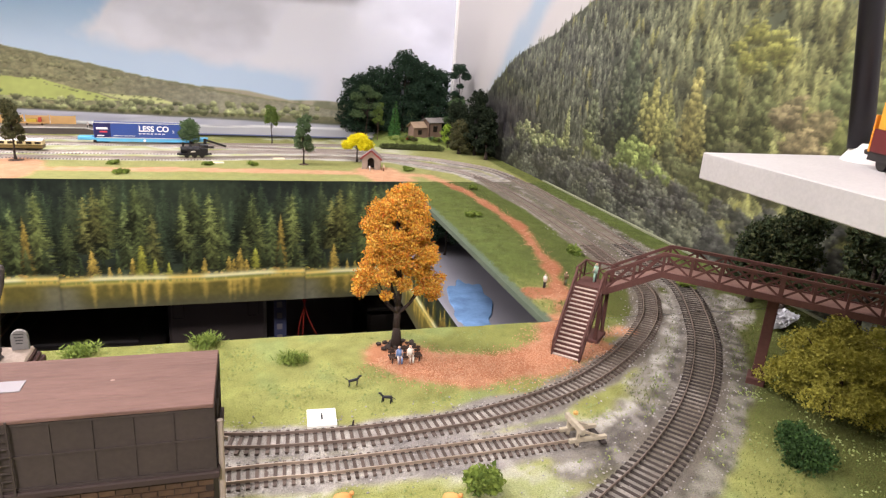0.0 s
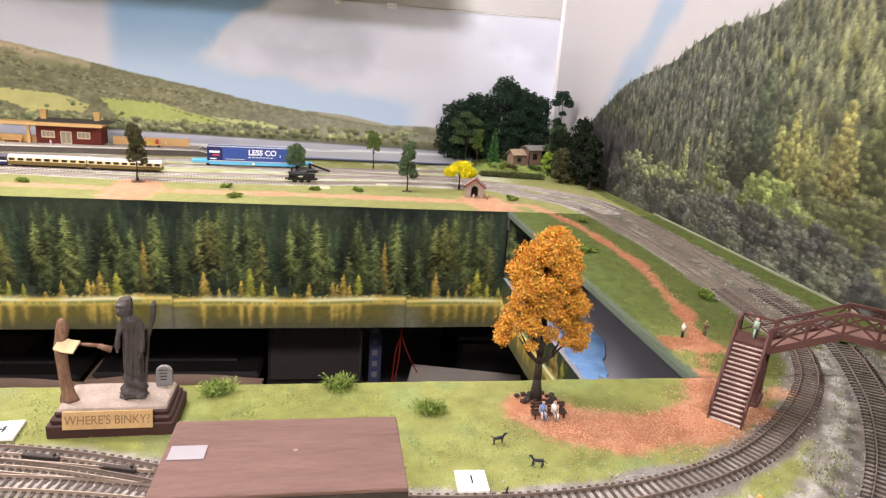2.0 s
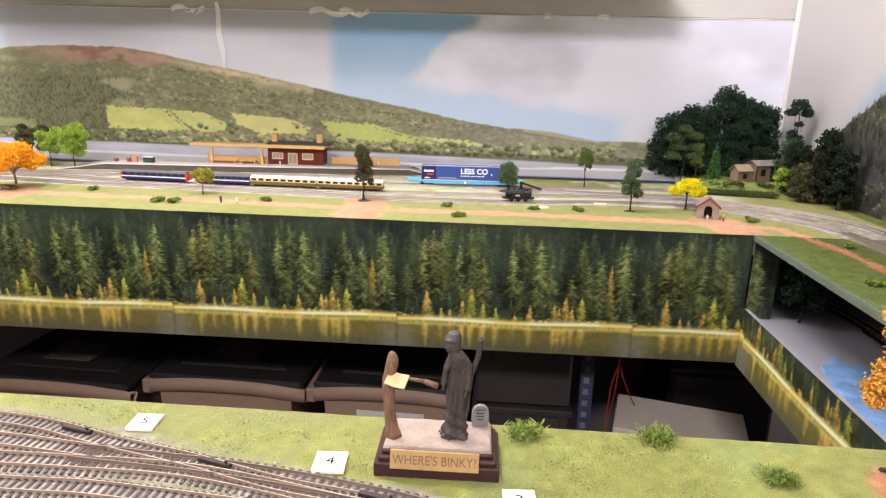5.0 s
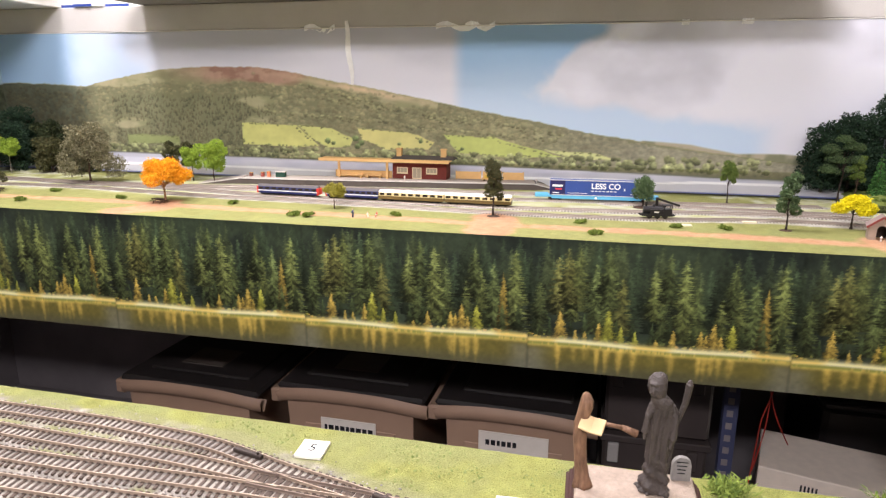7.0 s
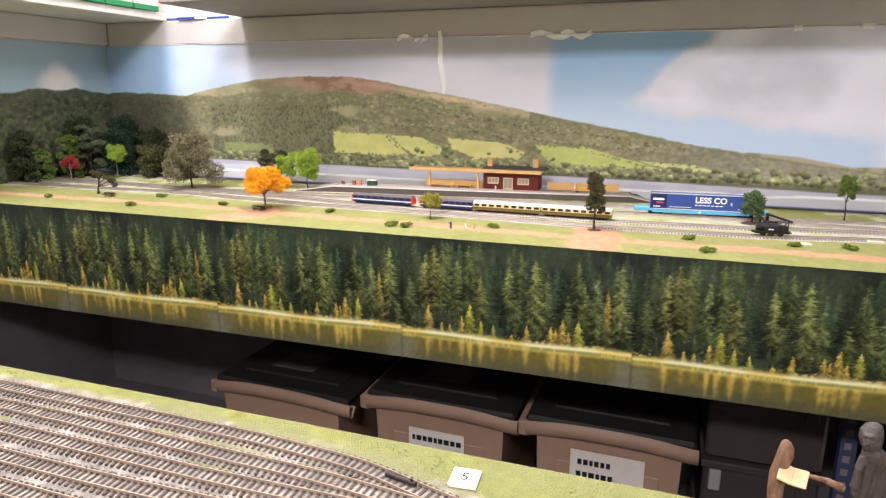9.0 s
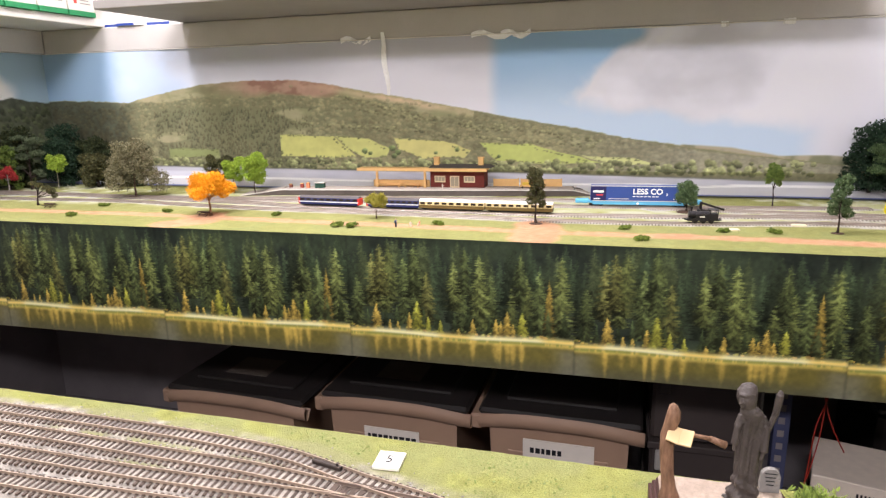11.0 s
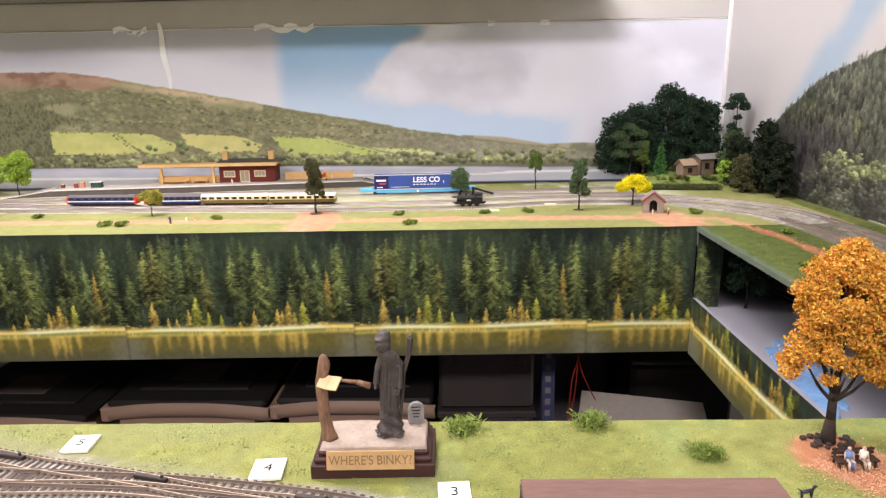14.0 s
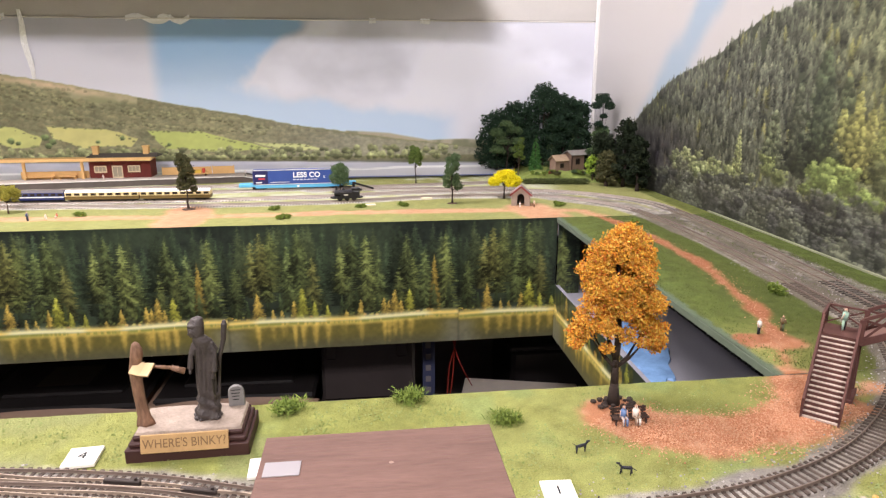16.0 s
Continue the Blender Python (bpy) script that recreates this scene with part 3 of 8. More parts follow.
FIRS = ((0.44, 0.012, 0.100), (0.016, 0.066, 0.155), (0.044, 0.028, 0.120), (0.066, 0.042, 0.128), (0.075, 0.012, 0.11), (0.121, 0.030, 0.140), (0.100, 0.033, 0.147), (0.140, 0.055, 0.145), (0.118, 0.006, 0.10), (0.199, 0.065, 0.160),
        (0.186, 0.036, 0.118), (0.247, 0.055, 0.160), (0.228, 0.022, 0.150), (0.282, 0.074, 0.148), (0.306, 0.058, 0.150), (0.325, 0.045, 0.150), (0.360, 0.022, 0.150), (0.205, 0.012, 0.09), (0.295, 0.02, 0.10))
GOLDS = ((0.049, 0.112), (0.073, 0.141), (0.087, 0.143), (0.108, 0.127), (0.122, 0.104), (0.141, 0.131), (0.162, 0.136), (0.193, 0.148), (0.217, 0.130), (0.256, 0.128), (0.264, 0.132), (0.274, 0.114), (0.284, 0.134), (0.299, 0.114))


def lake_sheet(p, a, trees, seed):
    """Paints one sheet from u = a on: dim woods behind, single firs, golden saplings on the bank."""
    r = np.random.default_rng(seed)
    if trees:
        for k in range(46):
            q = r.random()
            h = r.uniform(0.07, 0.125)
            base = SHORE + 0.02 + 0.07 * (1 - q)
            col = np.array(((66, 80, 56), (56, 66, 47), (76, 86, 56))[k % 3], float) * r.uniform(0.72, 1.05)
            p.conifer(a + SHEET * (k * 0.618 % 1), base, h * r.uniform(0.17, 0.24), min(h, -0.001 - base), col * 1.45, 0.80, 0.6, 0.55, 0.4)
        for u, top, base in FIRS:
            h = base - top
            col = np.array(((112, 128, 78), (98, 116, 74), (122, 130, 78))[int(u * 1000) % 3], float) * np.array((1.06, 1.0, 0.92)) * (1.30 if 0.02 < top < 0.05 else 1.10)
            p.conifer(a + u, -base, h * (0.25 if h > 0.1 else 0.28), h, col, 0.90, 0.95, 0.5, 0.36)
        u = 0.341
        p.conifer(a + u, -0.153, 0.014, 0.096, np.array((196, 168, 80.0)), 0.93, 0.8, 0.6)
        for k in range(15):   # young dark firs that close the gaps above the bank
            h = r.uniform(0.03, 0.055)
            p.conifer(a + SHEET * (k + r.random()) / 15, SHORE + r.uniform(0.002, 0.012), h * 0.24, h, np.array((92, 108, 68.0)) * r.uniform(0.7, 1.1), 0.85, 0.6, 0.65)
    else:
        for k in range(26):
            h = r.uniform(0.024, 0.046)
            p.conifer(a + SHEET * (k + r.random()) / 26, SHORE + r.uniform(0.002, 0.010), h * 0.28, h, np.array(((104, 116, 64), (128, 132, 66))[k % 2], float) * r.uniform(0.75, 1.1), 0.9, 0.7, 0.55)
    for u, top in GOLDS:
        h = 0.158 - top + 0.002
        col = np.array((206, 206, 84) if int(u * 1000) in (122, 141, 162, 299) else (232, 198, 94), float) * (1.08 if trees else 0.9)
        p.conifer(a + u, SHORE + 0.003, max(h * 0.34, 0.0068), h, col, 0.94, 0.6, 0.65)
    for k in range(60):
        q = r.uniform(0.0014, 0.0034)
        p.blob(a + SHEET * r.random(), SHORE + 0.004 + 0.006 * r.random() ** 2, q * 1.4, q, np.array(((196, 150, 74), (150, 146, 66), (92, 98, 54))[k % 3], float) * r.uniform(0.7, 1.1), 0.8, 0.5)


def lake_print(u0, u1, v0, v1, s, seed, trees, first):
    p = Print(u0, u1, v0, v1, s)
    U, V = p.U, p.V
    n2, n3 = p.noise(0.05, seed), p.noise(0.006, seed + 9, 3)
    p.c[:] = mix(tone(U, (68, 80, 60)), np.array((46, 54, 46.0)), ramp01(n2, 0.3, 0.7)) * (0.8 + 0.4 * n3)[..., None]
    a = first
    while a > u0 - SHEET:
        lake_sheet(p, a, trees, seed)
        a -= SHEET
    along = ((U - first) % SHEET) / SHEET
    line = SHORE + 0.0035 * (along - 0.5) + 0.0012 * np.sin(along * 9)
    bank = np.exp(-((V - line) / 0.0056) ** 2)
    p.c[:] = mix(p.c, mix(tone(U, (254, 246, 186)), np.array((248, 220, 126.0)), ramp01(np.sin(along * 14 + 1), 0.2, 0.9)), bank * 0.95)
    reeds = np.exp(-((V - line + 0.0052) / 0.0022) ** 2) * ramp01(value_noise(1, p.nu, 0.0022 / s, seed + 72)[0][None] + 0.3 * np.sin(along * 11), 0.25, 0.6)
    water = ramp01(line - 0.0030 - V, 0, 0.0015)
    lake = mix(tone(U, (108, 100, 50)), np.array((88, 86, 62.0)), ramp01(-V, 0.185, 0.213))
    # golden saplings, mirrored as upright streaks
    streak = np.zeros(p.nu)
    for u, top in GOLDS:
        d = ((p.u - first - u + SHEET / 2) % SHEET) - SHEET / 2
        streak = np.maximum(streak, np.exp(-(d / 0.0065) ** 2) * min(1.0, (0.165 - top) / 0.035))
    streak = streak[None] * 0.75 + 0.35 * value_noise(1, p.nu, 0.006 / s, seed + 70)[0][None]
    depth = np.clip((line - V) / 0.048, 0, 1)
    lake = mix(lake, np.array((222, 188, 92.0)), ramp01(streak + 0.25 * (n3 - 0.5) - 0.75 * depth ** 1.5, 0.05, 0.95) * 0.75)
    lake = mix(lake, np.array((226, 200, 104.0)), ramp01(0.014 - (line - V), 0, 0.008) * 0.75)
    lake = mix(lake, np.array((126, 126, 112.0)), ramp01(np.minimum(along, 1 - along), 0.12, 0.02) * ramp01(depth, 0.15, 0.4) * 0.6)
    p.c[:] = mix(p.c, lake * (0.90 + 0.20 * n3)[..., None], water)
    p.c[:] = mix(p.c, np.array((132, 142, 72.0)), reeds * 0.85)
    p.c[:] = mix(p.c, p.c * 0.86, ramp01(V, SHORE + 0.006, SHORE + 0.02))
    if trees:   # the sheets lap a little at their joints
        p.c[:] = mix(p.c, p.c * 0.82, np.exp(-((np.minimum(along, 1 - along) * SHEET) / 0.0022) ** 2))
    return p


def fitted_drop(u):
    """Stretches the pasted sheets a little lower towards the far end, to fit the camera's view."""
    return np.interp(u, (-1.9, -1.4, -0.9, -0.5, 0.1, 0.35), (1.05, 1.045, 1.03, 1.015, 1.0, 0.99))


lake_print(-1.9, HOLE_R, -0.2135, -0.001, 0.0015, 301, True, 0.175).build("fascia_far", lambda u, v: (u, np.full_like(u, FAR - 0.002), v * fitted_drop(u)), gloss_print,
           "printed lake and fir forest on the front of the far board")["kind"] = "structure"
lake_print(0.0, 0.60, -0.2135, -0.118, 0.0020, 401, False, 0.40).build("fascia_side", lambda u, v: (np.full_like(u, HOLE_R - 0.001), FAR - 0.004 - u, v), gloss_print,
           "printed lake shore strip on the side of the lower shelf")["kind"] = "structure"
strip = lake_print(0.0, 0.040, -0.1335, -0.006, 0.0016, 451, True, 0.03)
strip.build("fascia_return", lambda u, v: (HOLE_R + 0.001 + u, np.full_like(u, FAR - 0.0052), v), gloss_print, "narrow strip of the fir print beside the corner of the opening")["kind"] = "structure"
# dark slabs added where only deep shade shows over the lower shelf
slab("fascia_end", HOLE_R + 0.0005, RIGHT, FAR - 0.0045, FAR - 0.0008, -0.031, -0.0073, black_void, "dark strip standing in for the shade under the side board")
slab("hollow_back", HOLE_R + 0.007, RIGHT, 1.30, 1.306, -0.133, -0.031, black_void, "dark sheet standing in for the unlit space behind the lower shelf")
slab("fascia_far_board", -1.9, HOLE_R, FAR, FAR + 0.008, -0.207, -0.031, board_wood, "board that carries the lake picture")
slab("fascia_side_board", HOLE_R, HOLE_R + 0.006, HOLE, FAR - 0.004, -0.207, -0.1182, slate_grey, "board that carries the shore strip")
slab("lower_shelf", HOLE_R + 0.006, RIGHT, HOLE, 1.42, -0.150, -0.134, slate_grey, "grey painted lower shelf under the side board")


# ---- ground cover ----
def near_line(U, V, pts):
    """The distance of each place from a polyline."""
    best = np.full(U.shape, 9.0)
    for (ax, ay), (bx, by) in zip(pts[:-1], pts[1:]):
        dx, dy = bx - ax, by - ay
        t = np.clip(((U - ax) * dx + (V - ay) * dy) / (dx * dx + dy * dy), 0, 1)
        best = np.minimum(best, np.hypot(U - ax - t * dx, V - ay - t * dy))
    return best


# centre lines of the tracks
INNER = ((-0.30, 0.468), (-0.20, 0.461), (-0.10, 0.443), (0.0, 0.410), (0.072, 0.3935), (0.103, 0.389), (0.15, 0.387), (0.193, 0.3895), (0.232, 0.3945), (0.283, 0.409), (0.332, 0.432), (0.386, 0.471),
         (0.4295, 0.5125), (0.457, 0.549), (0.481, 0.600), (0.493, 0.70), (0.500, 0.81), (0.504, 0.95), (0.500, 1.09), (0.474, 1.215), (0.36, 1.330), (0.17, 1.346), (-0.04, 1.312), (-0.25, 1.305),
         (-0.58, 1.325), (-0.89, 1.338), (-1.25, 1.375), (-1.9, 1.36))
OUTER = ((0.10, 0.205), (0.18, 0.245), (0.245, 0.283), (0.278, 0.303), (0.3187, 0.329), (0.367, 0.3675), (0.411, 0.411), (0.4535, 0.4625), (0.482, 0.5055), (0.518, 0.572), (0.533, 0.621), (0.543, 0.70), (0.550, 0.81),
         (0.560, 0.94), (0.562, 1.095), (0.540, 1.25), (0.426, 1.367), (0.27, 1.405), (0.067, 1.395), (-0.04, 1.376), (-0.27, 1.360), (-0.58, 1.367), (-0.81, 1.378), (-0.93, 1.397),
         (-1.2, 1.420), (-1.48, 1.44), (-1.9, 1.425))
SIDING = ((-0.30, 0.352), (-0.10, 0.3575), (0.073, 0.360), (0.12, 0.3585), (0.166, 0.3588), (0.215, 0.360), (0.280, 0.3625))
FAN = [((-1.9, 0.5025), (-0.6, 0.5025), (-0.45, 0.502), (-0.40, 0.500), (-0.343, 0.4945), (-0.288, 0.480), (-0.2285, 0.4665), (-0.1707, 0.4505), (-0.105, 0.4385), (-0.02, 0.413), (0.072, 0.3905)),
       ((-1.9, 0.4795), (-0.58, 0.4795), (-0.44, 0.477), (-0.36, 0.4755), (-0.28, 0.468)),
       ((-1.9, 0.4545), (-0.55, 0.4545), (-0.42, 0.4545), (-0.30, 0.4575), (-0.22, 0.456), (-0.12, 0.436), (0.0, 0.412)),
       ((-1.9, 0.429), (-0.5, 0.429), (-0.32, 0.4345), (-0.25, 0.4345), (-0.10, 0.420), (0.03, 0.392)),
       ((-1.9, 0.404), (-0.5, 0.404), (-0.30, 0.404), (-0.15, 0.395), (-0.05, 0.378), (0.073, 0.360))]
THIRD = ((0.30, 1.512), (0.03, 1.484), (-0.2, 1.460), (-0.30, 1.455), (-0.6, 1.452), (-0.9, 1.437), (-1.2, 1.425))
FOURTH = ((0.34, 1.44), (0.20, 1.440), (0.0, 1.452), (-0.1, 1.4575))
FIFTH = ((-0.20, 1.535), (-0.45, 1.525), (-0.75, 1.500), (-1.0, 1.455), (-1.25, 1.44), (-1.9, 1.47))


def lay_ground(name, x0, x1, y0, y1, s, seed, far, label):
    p = Print(x0, x1, y0, y1, s)
    U, V = p.U, p.V
    n1, n2, n3 = p.noise(0.16, seed), p.noise(0.035, seed + 5), p.noise(0.008, seed + 9, 3)
    grass = mix(np.broadcast_to(np.array((137, 140, 78.0)), U.shape + (3,)), np.array((148, 150, 88.0)), ramp01(n1, 0.35, 0.65))
    grass = mix(grass, np.array((130, 146, 92.0)), ramp01(n2, 0.54, 0.72) * (0.5 if not far else 0.3))
    grass = mix(grass, np.array((125, 125, 68.0)), ramp01(n2, 0.44, 0.28) * 0.32)
    grass = grass * (0.90 + 0.20 * n3)[..., None]
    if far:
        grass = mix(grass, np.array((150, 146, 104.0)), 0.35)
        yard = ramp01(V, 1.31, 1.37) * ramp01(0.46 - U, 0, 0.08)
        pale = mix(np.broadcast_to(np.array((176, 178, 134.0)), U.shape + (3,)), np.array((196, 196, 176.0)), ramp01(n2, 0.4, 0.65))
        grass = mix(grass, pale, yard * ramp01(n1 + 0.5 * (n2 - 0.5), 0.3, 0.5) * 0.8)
    else:
        dry = mix(np.broadcast_to(np.array((174, 176, 128.0)), U.shape + (3,)), np.array((192, 188, 170.0)), ramp01(n3, 0.4, 0.7))
        yard = np.exp(-(near_line(U, V, ((0.05, 0.34), (0.28, 0.345), (0.36, 0.40), (0.46, 0.50))) / 0.035) ** 2)
        grass = mix(grass, dry, yard * ramp01(n2, 0.4, 0.6) * 0.9)
        # darker green on the right stands in for shade by the raised shelf
        dim_side = ramp01(U, 0.36, 0.44)
        grass = mix(grass, np.array((82, 86, 44.0)), dim_side * 0.88)
        gravel = np.exp(-(near_line(U, V, ((0.27, 0.34), (0.33, 0.375), (0.40, 0.44), (0.452, 0.505), (0.49, 0.57))) / 0.022) ** 2) + np.exp(-(near_line(U, V, ((0.52, 0.50), (0.56, 0.56))) / 0.02) ** 2)
        grass = mix(grass, mix(np.broadcast_to(np.array((140, 134, 122.0)), U.shape + (3,)), np.array((186, 180, 170.0)), ramp01(n3, 0.4, 0.65)), ramp01(gravel * (n2 + 0.12) * 1.6, 0.36, 0.62))
    p.c[:] = grass
    d = np.full(U.shape, 9.0)
    for line, w in ((INNER, 0), (OUTER, 0), (SIDING, 0), *((f, -0.002) for f in FAN), (THIRD, 0), (FOURTH, 0), (FIFTH, 0)):
        d = np.minimum(d, near_line(U, V, line) + w)
    stone = mix(np.broadcast_to(np.array((144, 138, 130.0)), U.shape + (3,)), np.array((176, 169, 159.0)), ramp01(n3, 0.35, 0.7))
    stone = mix(stone, np.array((126, 120, 116.0)), ramp01(n2, 0.55, 0.7) * 0.5)
    both = np.maximum(near_line(U, V, INNER), near_line(U, V, OUTER))
    bed = ramp01(0.052 + 0.006 * (n2 - 0.5) - both, 0, 0.006) * (U > 0.2) * (V > 0.6)
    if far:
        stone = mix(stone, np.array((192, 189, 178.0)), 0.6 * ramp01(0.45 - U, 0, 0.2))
    stone = mix(stone, np.array((126, 118, 100.0)), bed * ramp01(n2, 0.35, 0.6) * 0.6)
    if not far:   # ballast darkened round the curve, for the weaker light there
        stone = mix(stone, np.array((104, 96, 84.0)), ramp01(U, 0.22, 0.36) * (0.35 + 0.5 * ramp01(n2, 0.35, 0.65)))
    p.c[:] = mix(p.c, stone, bed)
    if not far:   # coarse dark chippings spilt outside the curve
        spill = near_line(U, V, OUTER)
        outer = ramp01(near_line(U, V, INNER) - spill, 0.004, 0.012) * ramp01(U, 0.25, 0.30) * ramp01(0.039 + 0.016 * (n2 - 0.5) - spill, 0, 0.008)
        p.c[:] = mix(p.c, mix(np.broadcast_to(np.array((92, 86, 80.0)), U.shape + (3,)), np.array((140, 134, 126.0)), ramp01(n3, 0.35, 0.7)), outer * 0.9)
    p.c[:] = mix(p.c, stone, ramp01(0.0195 + 0.008 * (n2 - 0.5) * 2 - d, 0, 0.006))
    if not far:
        p.c[:] = mix(p.c, np.array((140, 142, 92.0)), ramp01(n2 + 0.4 * (n1 - 0.5), 0.50, 0.66) * ramp01(0.10 - U, 0, 0.08) * ramp01(d, 0.005, 0.010) * 0.8)
    # verge grass, its green deepened for the dim light by the backdrop
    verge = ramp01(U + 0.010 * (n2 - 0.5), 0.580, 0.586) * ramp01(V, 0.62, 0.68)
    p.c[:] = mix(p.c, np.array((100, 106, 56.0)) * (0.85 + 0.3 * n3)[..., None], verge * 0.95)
    # trodden paths of reddish earth
    ways = ((((-1.9, 1.235), (-1.06, 1.245), (-0.86, 1.235), (-0.5, 1.222), (-0.27, 1.210), (-0.0, 1.217), (0.20, 1.210), (0.31, 1.200), (0.40, 1.19), (0.435, 1.05), (0.442, 0.85), (0.424, 0.744), (0.407, 0.66), (0.385, 0.60), (0.36, 0.55)), 0.0092),
            (((-0.285, 1.26), (-0.278, 1.215), (-0.280, 1.165)), 0.020), (((-0.94, 1.255), (-0.92, 1.20), (-0.96, 1.165)), 0.018), (((0.315, 1.225), (0.325, 1.15)), 0.020),
            (((0.190, 0.490), (0.200, 0.474), (0.235, 0.458), (0.300, 0.463), (0.335, 0.487), (0.352, 0.53)), 0.025), (((0.29, 0.47), (0.335, 0.475), (0.36, 0.485)), 0.016), (((0.36, 0.60), (0.39, 0.59)), 0.016), (((0.37, 0.50), (0.40, 0.505)), 0.010))
    earth = mix(np.broadcast_to(np.array((182, 126, 92.0)), U.shape + (3,)), np.array((198, 152, 120.0)), ramp01(n3, 0.35, 0.7))
    earth = mix(earth, np.array((150, 98, 70.0)), ramp01(n2, 0.55, 0.7) * 0.5)
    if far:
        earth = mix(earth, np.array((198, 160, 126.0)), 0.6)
    # earth path darkened along the side strip, where less light falls
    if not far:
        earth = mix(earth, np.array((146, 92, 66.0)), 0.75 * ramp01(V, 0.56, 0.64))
    for pts, w in ways:
        w = w * (2.3 if far else 1.0)
        dd = near_line(U, V, pts)
        p.c[:] = mix(p.c, earth, ramp01(w + 0.010 * (n2 - 0.5) * 2 + 0.006 * (n3 - 0.5) - dd, -0.004, 0.014 if far else 0.006))
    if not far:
        # side-strip grass darkened to stand in for the weaker light
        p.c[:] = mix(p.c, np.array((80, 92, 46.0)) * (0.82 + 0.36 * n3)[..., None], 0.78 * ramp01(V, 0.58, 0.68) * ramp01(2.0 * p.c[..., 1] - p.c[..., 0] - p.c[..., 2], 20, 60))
        p.c[:] = mix(p.c, np.array((100, 112, 92.0)), ramp01(0.3480 - U + 0.0015 * (n3 - 0.5), 0, 0.001) * (V > HOLE + 0.002) * (U > HOLE_R - 0.01))   # painted rim of the board
    rise = 0.0016 * (n2 - 0.5) + 0.0009 * (n3 - 0.5)
    # ballast packed up to the sleepers between the rails, falling away at their ends
    pack = np.zeros(U.shape)
    for line, half in ((INNER, 0.0104), (OUTER, 0.0130), (SIDING, 0.0098), *((f, 0.0092) for f in FAN), (THIRD, 0.0098), (FOURTH, 0.0098), (FIFTH, 0.0098)):
        pack = np.maximum(pack, ramp01(half - near_line(U, V, line), -0.0015, 0.0015))
    rise = rise * (0.7 - 0.5 * pack) + 0.0012 * pack
    z = rise.ravel()
    ob = p.build(name, lambda u, v: (u, v, z), ground_cover, label)
    ob["kind"] = "structure"
    return ob


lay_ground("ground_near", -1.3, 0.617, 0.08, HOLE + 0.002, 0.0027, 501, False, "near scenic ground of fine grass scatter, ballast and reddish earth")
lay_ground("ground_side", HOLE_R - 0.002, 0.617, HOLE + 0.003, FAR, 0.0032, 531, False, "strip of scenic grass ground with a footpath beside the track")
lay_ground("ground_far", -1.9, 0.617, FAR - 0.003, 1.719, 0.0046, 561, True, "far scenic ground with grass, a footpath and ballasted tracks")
lay_ground("ground_front", -1.9, 0.617, FRONT, 0.079, 0.0085, 591, False, "front strip of scenic grass ground along the near board")
lay_ground("ground_left", -1.9, -1.301, 0.080, HOLE + 0.002, 0.0055, 597, False, "left part of the near scenic ground under the storage tracks")
tagged(part("edge_strip", boxed(0.6150, 0.6185, 0.42, 1.15, -0.001, 0.0024, 0.0005), material("edge_pale", (132, 134, 108), rough=0.7, vary=0.15, scale=40)), "pale strip along the foot of the forest backdrop", "trim", kind="structure")

# ---- tracks ----
rail_steel = material("rusty_rail", (178, 160, 142), rough=0.42, metal=0.5, vary=0.15, scale=60, spec=0.5)
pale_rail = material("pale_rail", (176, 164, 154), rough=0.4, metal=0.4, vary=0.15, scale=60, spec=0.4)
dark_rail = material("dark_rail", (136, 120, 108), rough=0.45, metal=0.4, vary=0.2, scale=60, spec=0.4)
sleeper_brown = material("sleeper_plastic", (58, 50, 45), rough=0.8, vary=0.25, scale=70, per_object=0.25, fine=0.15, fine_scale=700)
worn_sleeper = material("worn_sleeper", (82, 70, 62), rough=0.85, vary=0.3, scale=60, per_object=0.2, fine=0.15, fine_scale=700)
mid_sleeper = material("mid_sleeper", (120, 112, 98), rough=0.85, vary=0.25, scale=60)
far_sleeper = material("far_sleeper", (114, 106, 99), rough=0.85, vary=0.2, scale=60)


def smooth_line(pts, step):
    """A Catmull-Rom curve through pts, in even steps: places and unit directions."""
    even = [pts[0]]
    for a, b in zip(pts[:-1], pts[1:]):
        n = max(1, math.ceil(math.dist(a, b) / 0.22))
        even += [(a[0] + (b[0] - a[0]) * k / n, a[1] + (b[1] - a[1]) * k / n) for k in range(1, n + 1)]
    p = np.array([even[0], *even, even[-1]], float)
    p[0], p[-1] = 2 * p[1] - p[2], 2 * p[-2] - p[-3]
    out = []
    for i in range(1, len(p) - 2):
        t = np.linspace(0, 1, 40, endpoint=False)[:, None]
        a, b, c, d = p[i - 1], p[i], p[i + 1], p[i + 2]
        out.append(0.5 * (2 * b + (c - a) * t + (2 * a - 5 * b + 4 * c - d) * t**2 + (3 * b - a - 3 * c + d) * t**3))
    out = np.concatenate([*out, p[-2:-1]])
    s = np.r_[0, np.cumsum(np.hypot(*np.diff(out, axis=0).T))]
    k = np.arange(0, s[-1], step)
    q = np.stack([np.interp(k, s, out[:, 0]), np.interp(k, s, out[:, 1])], 1)
    d = np.gradient(q, axis=0)
    return q, d / np.linalg.norm(d, axis=1, keepdims=True)


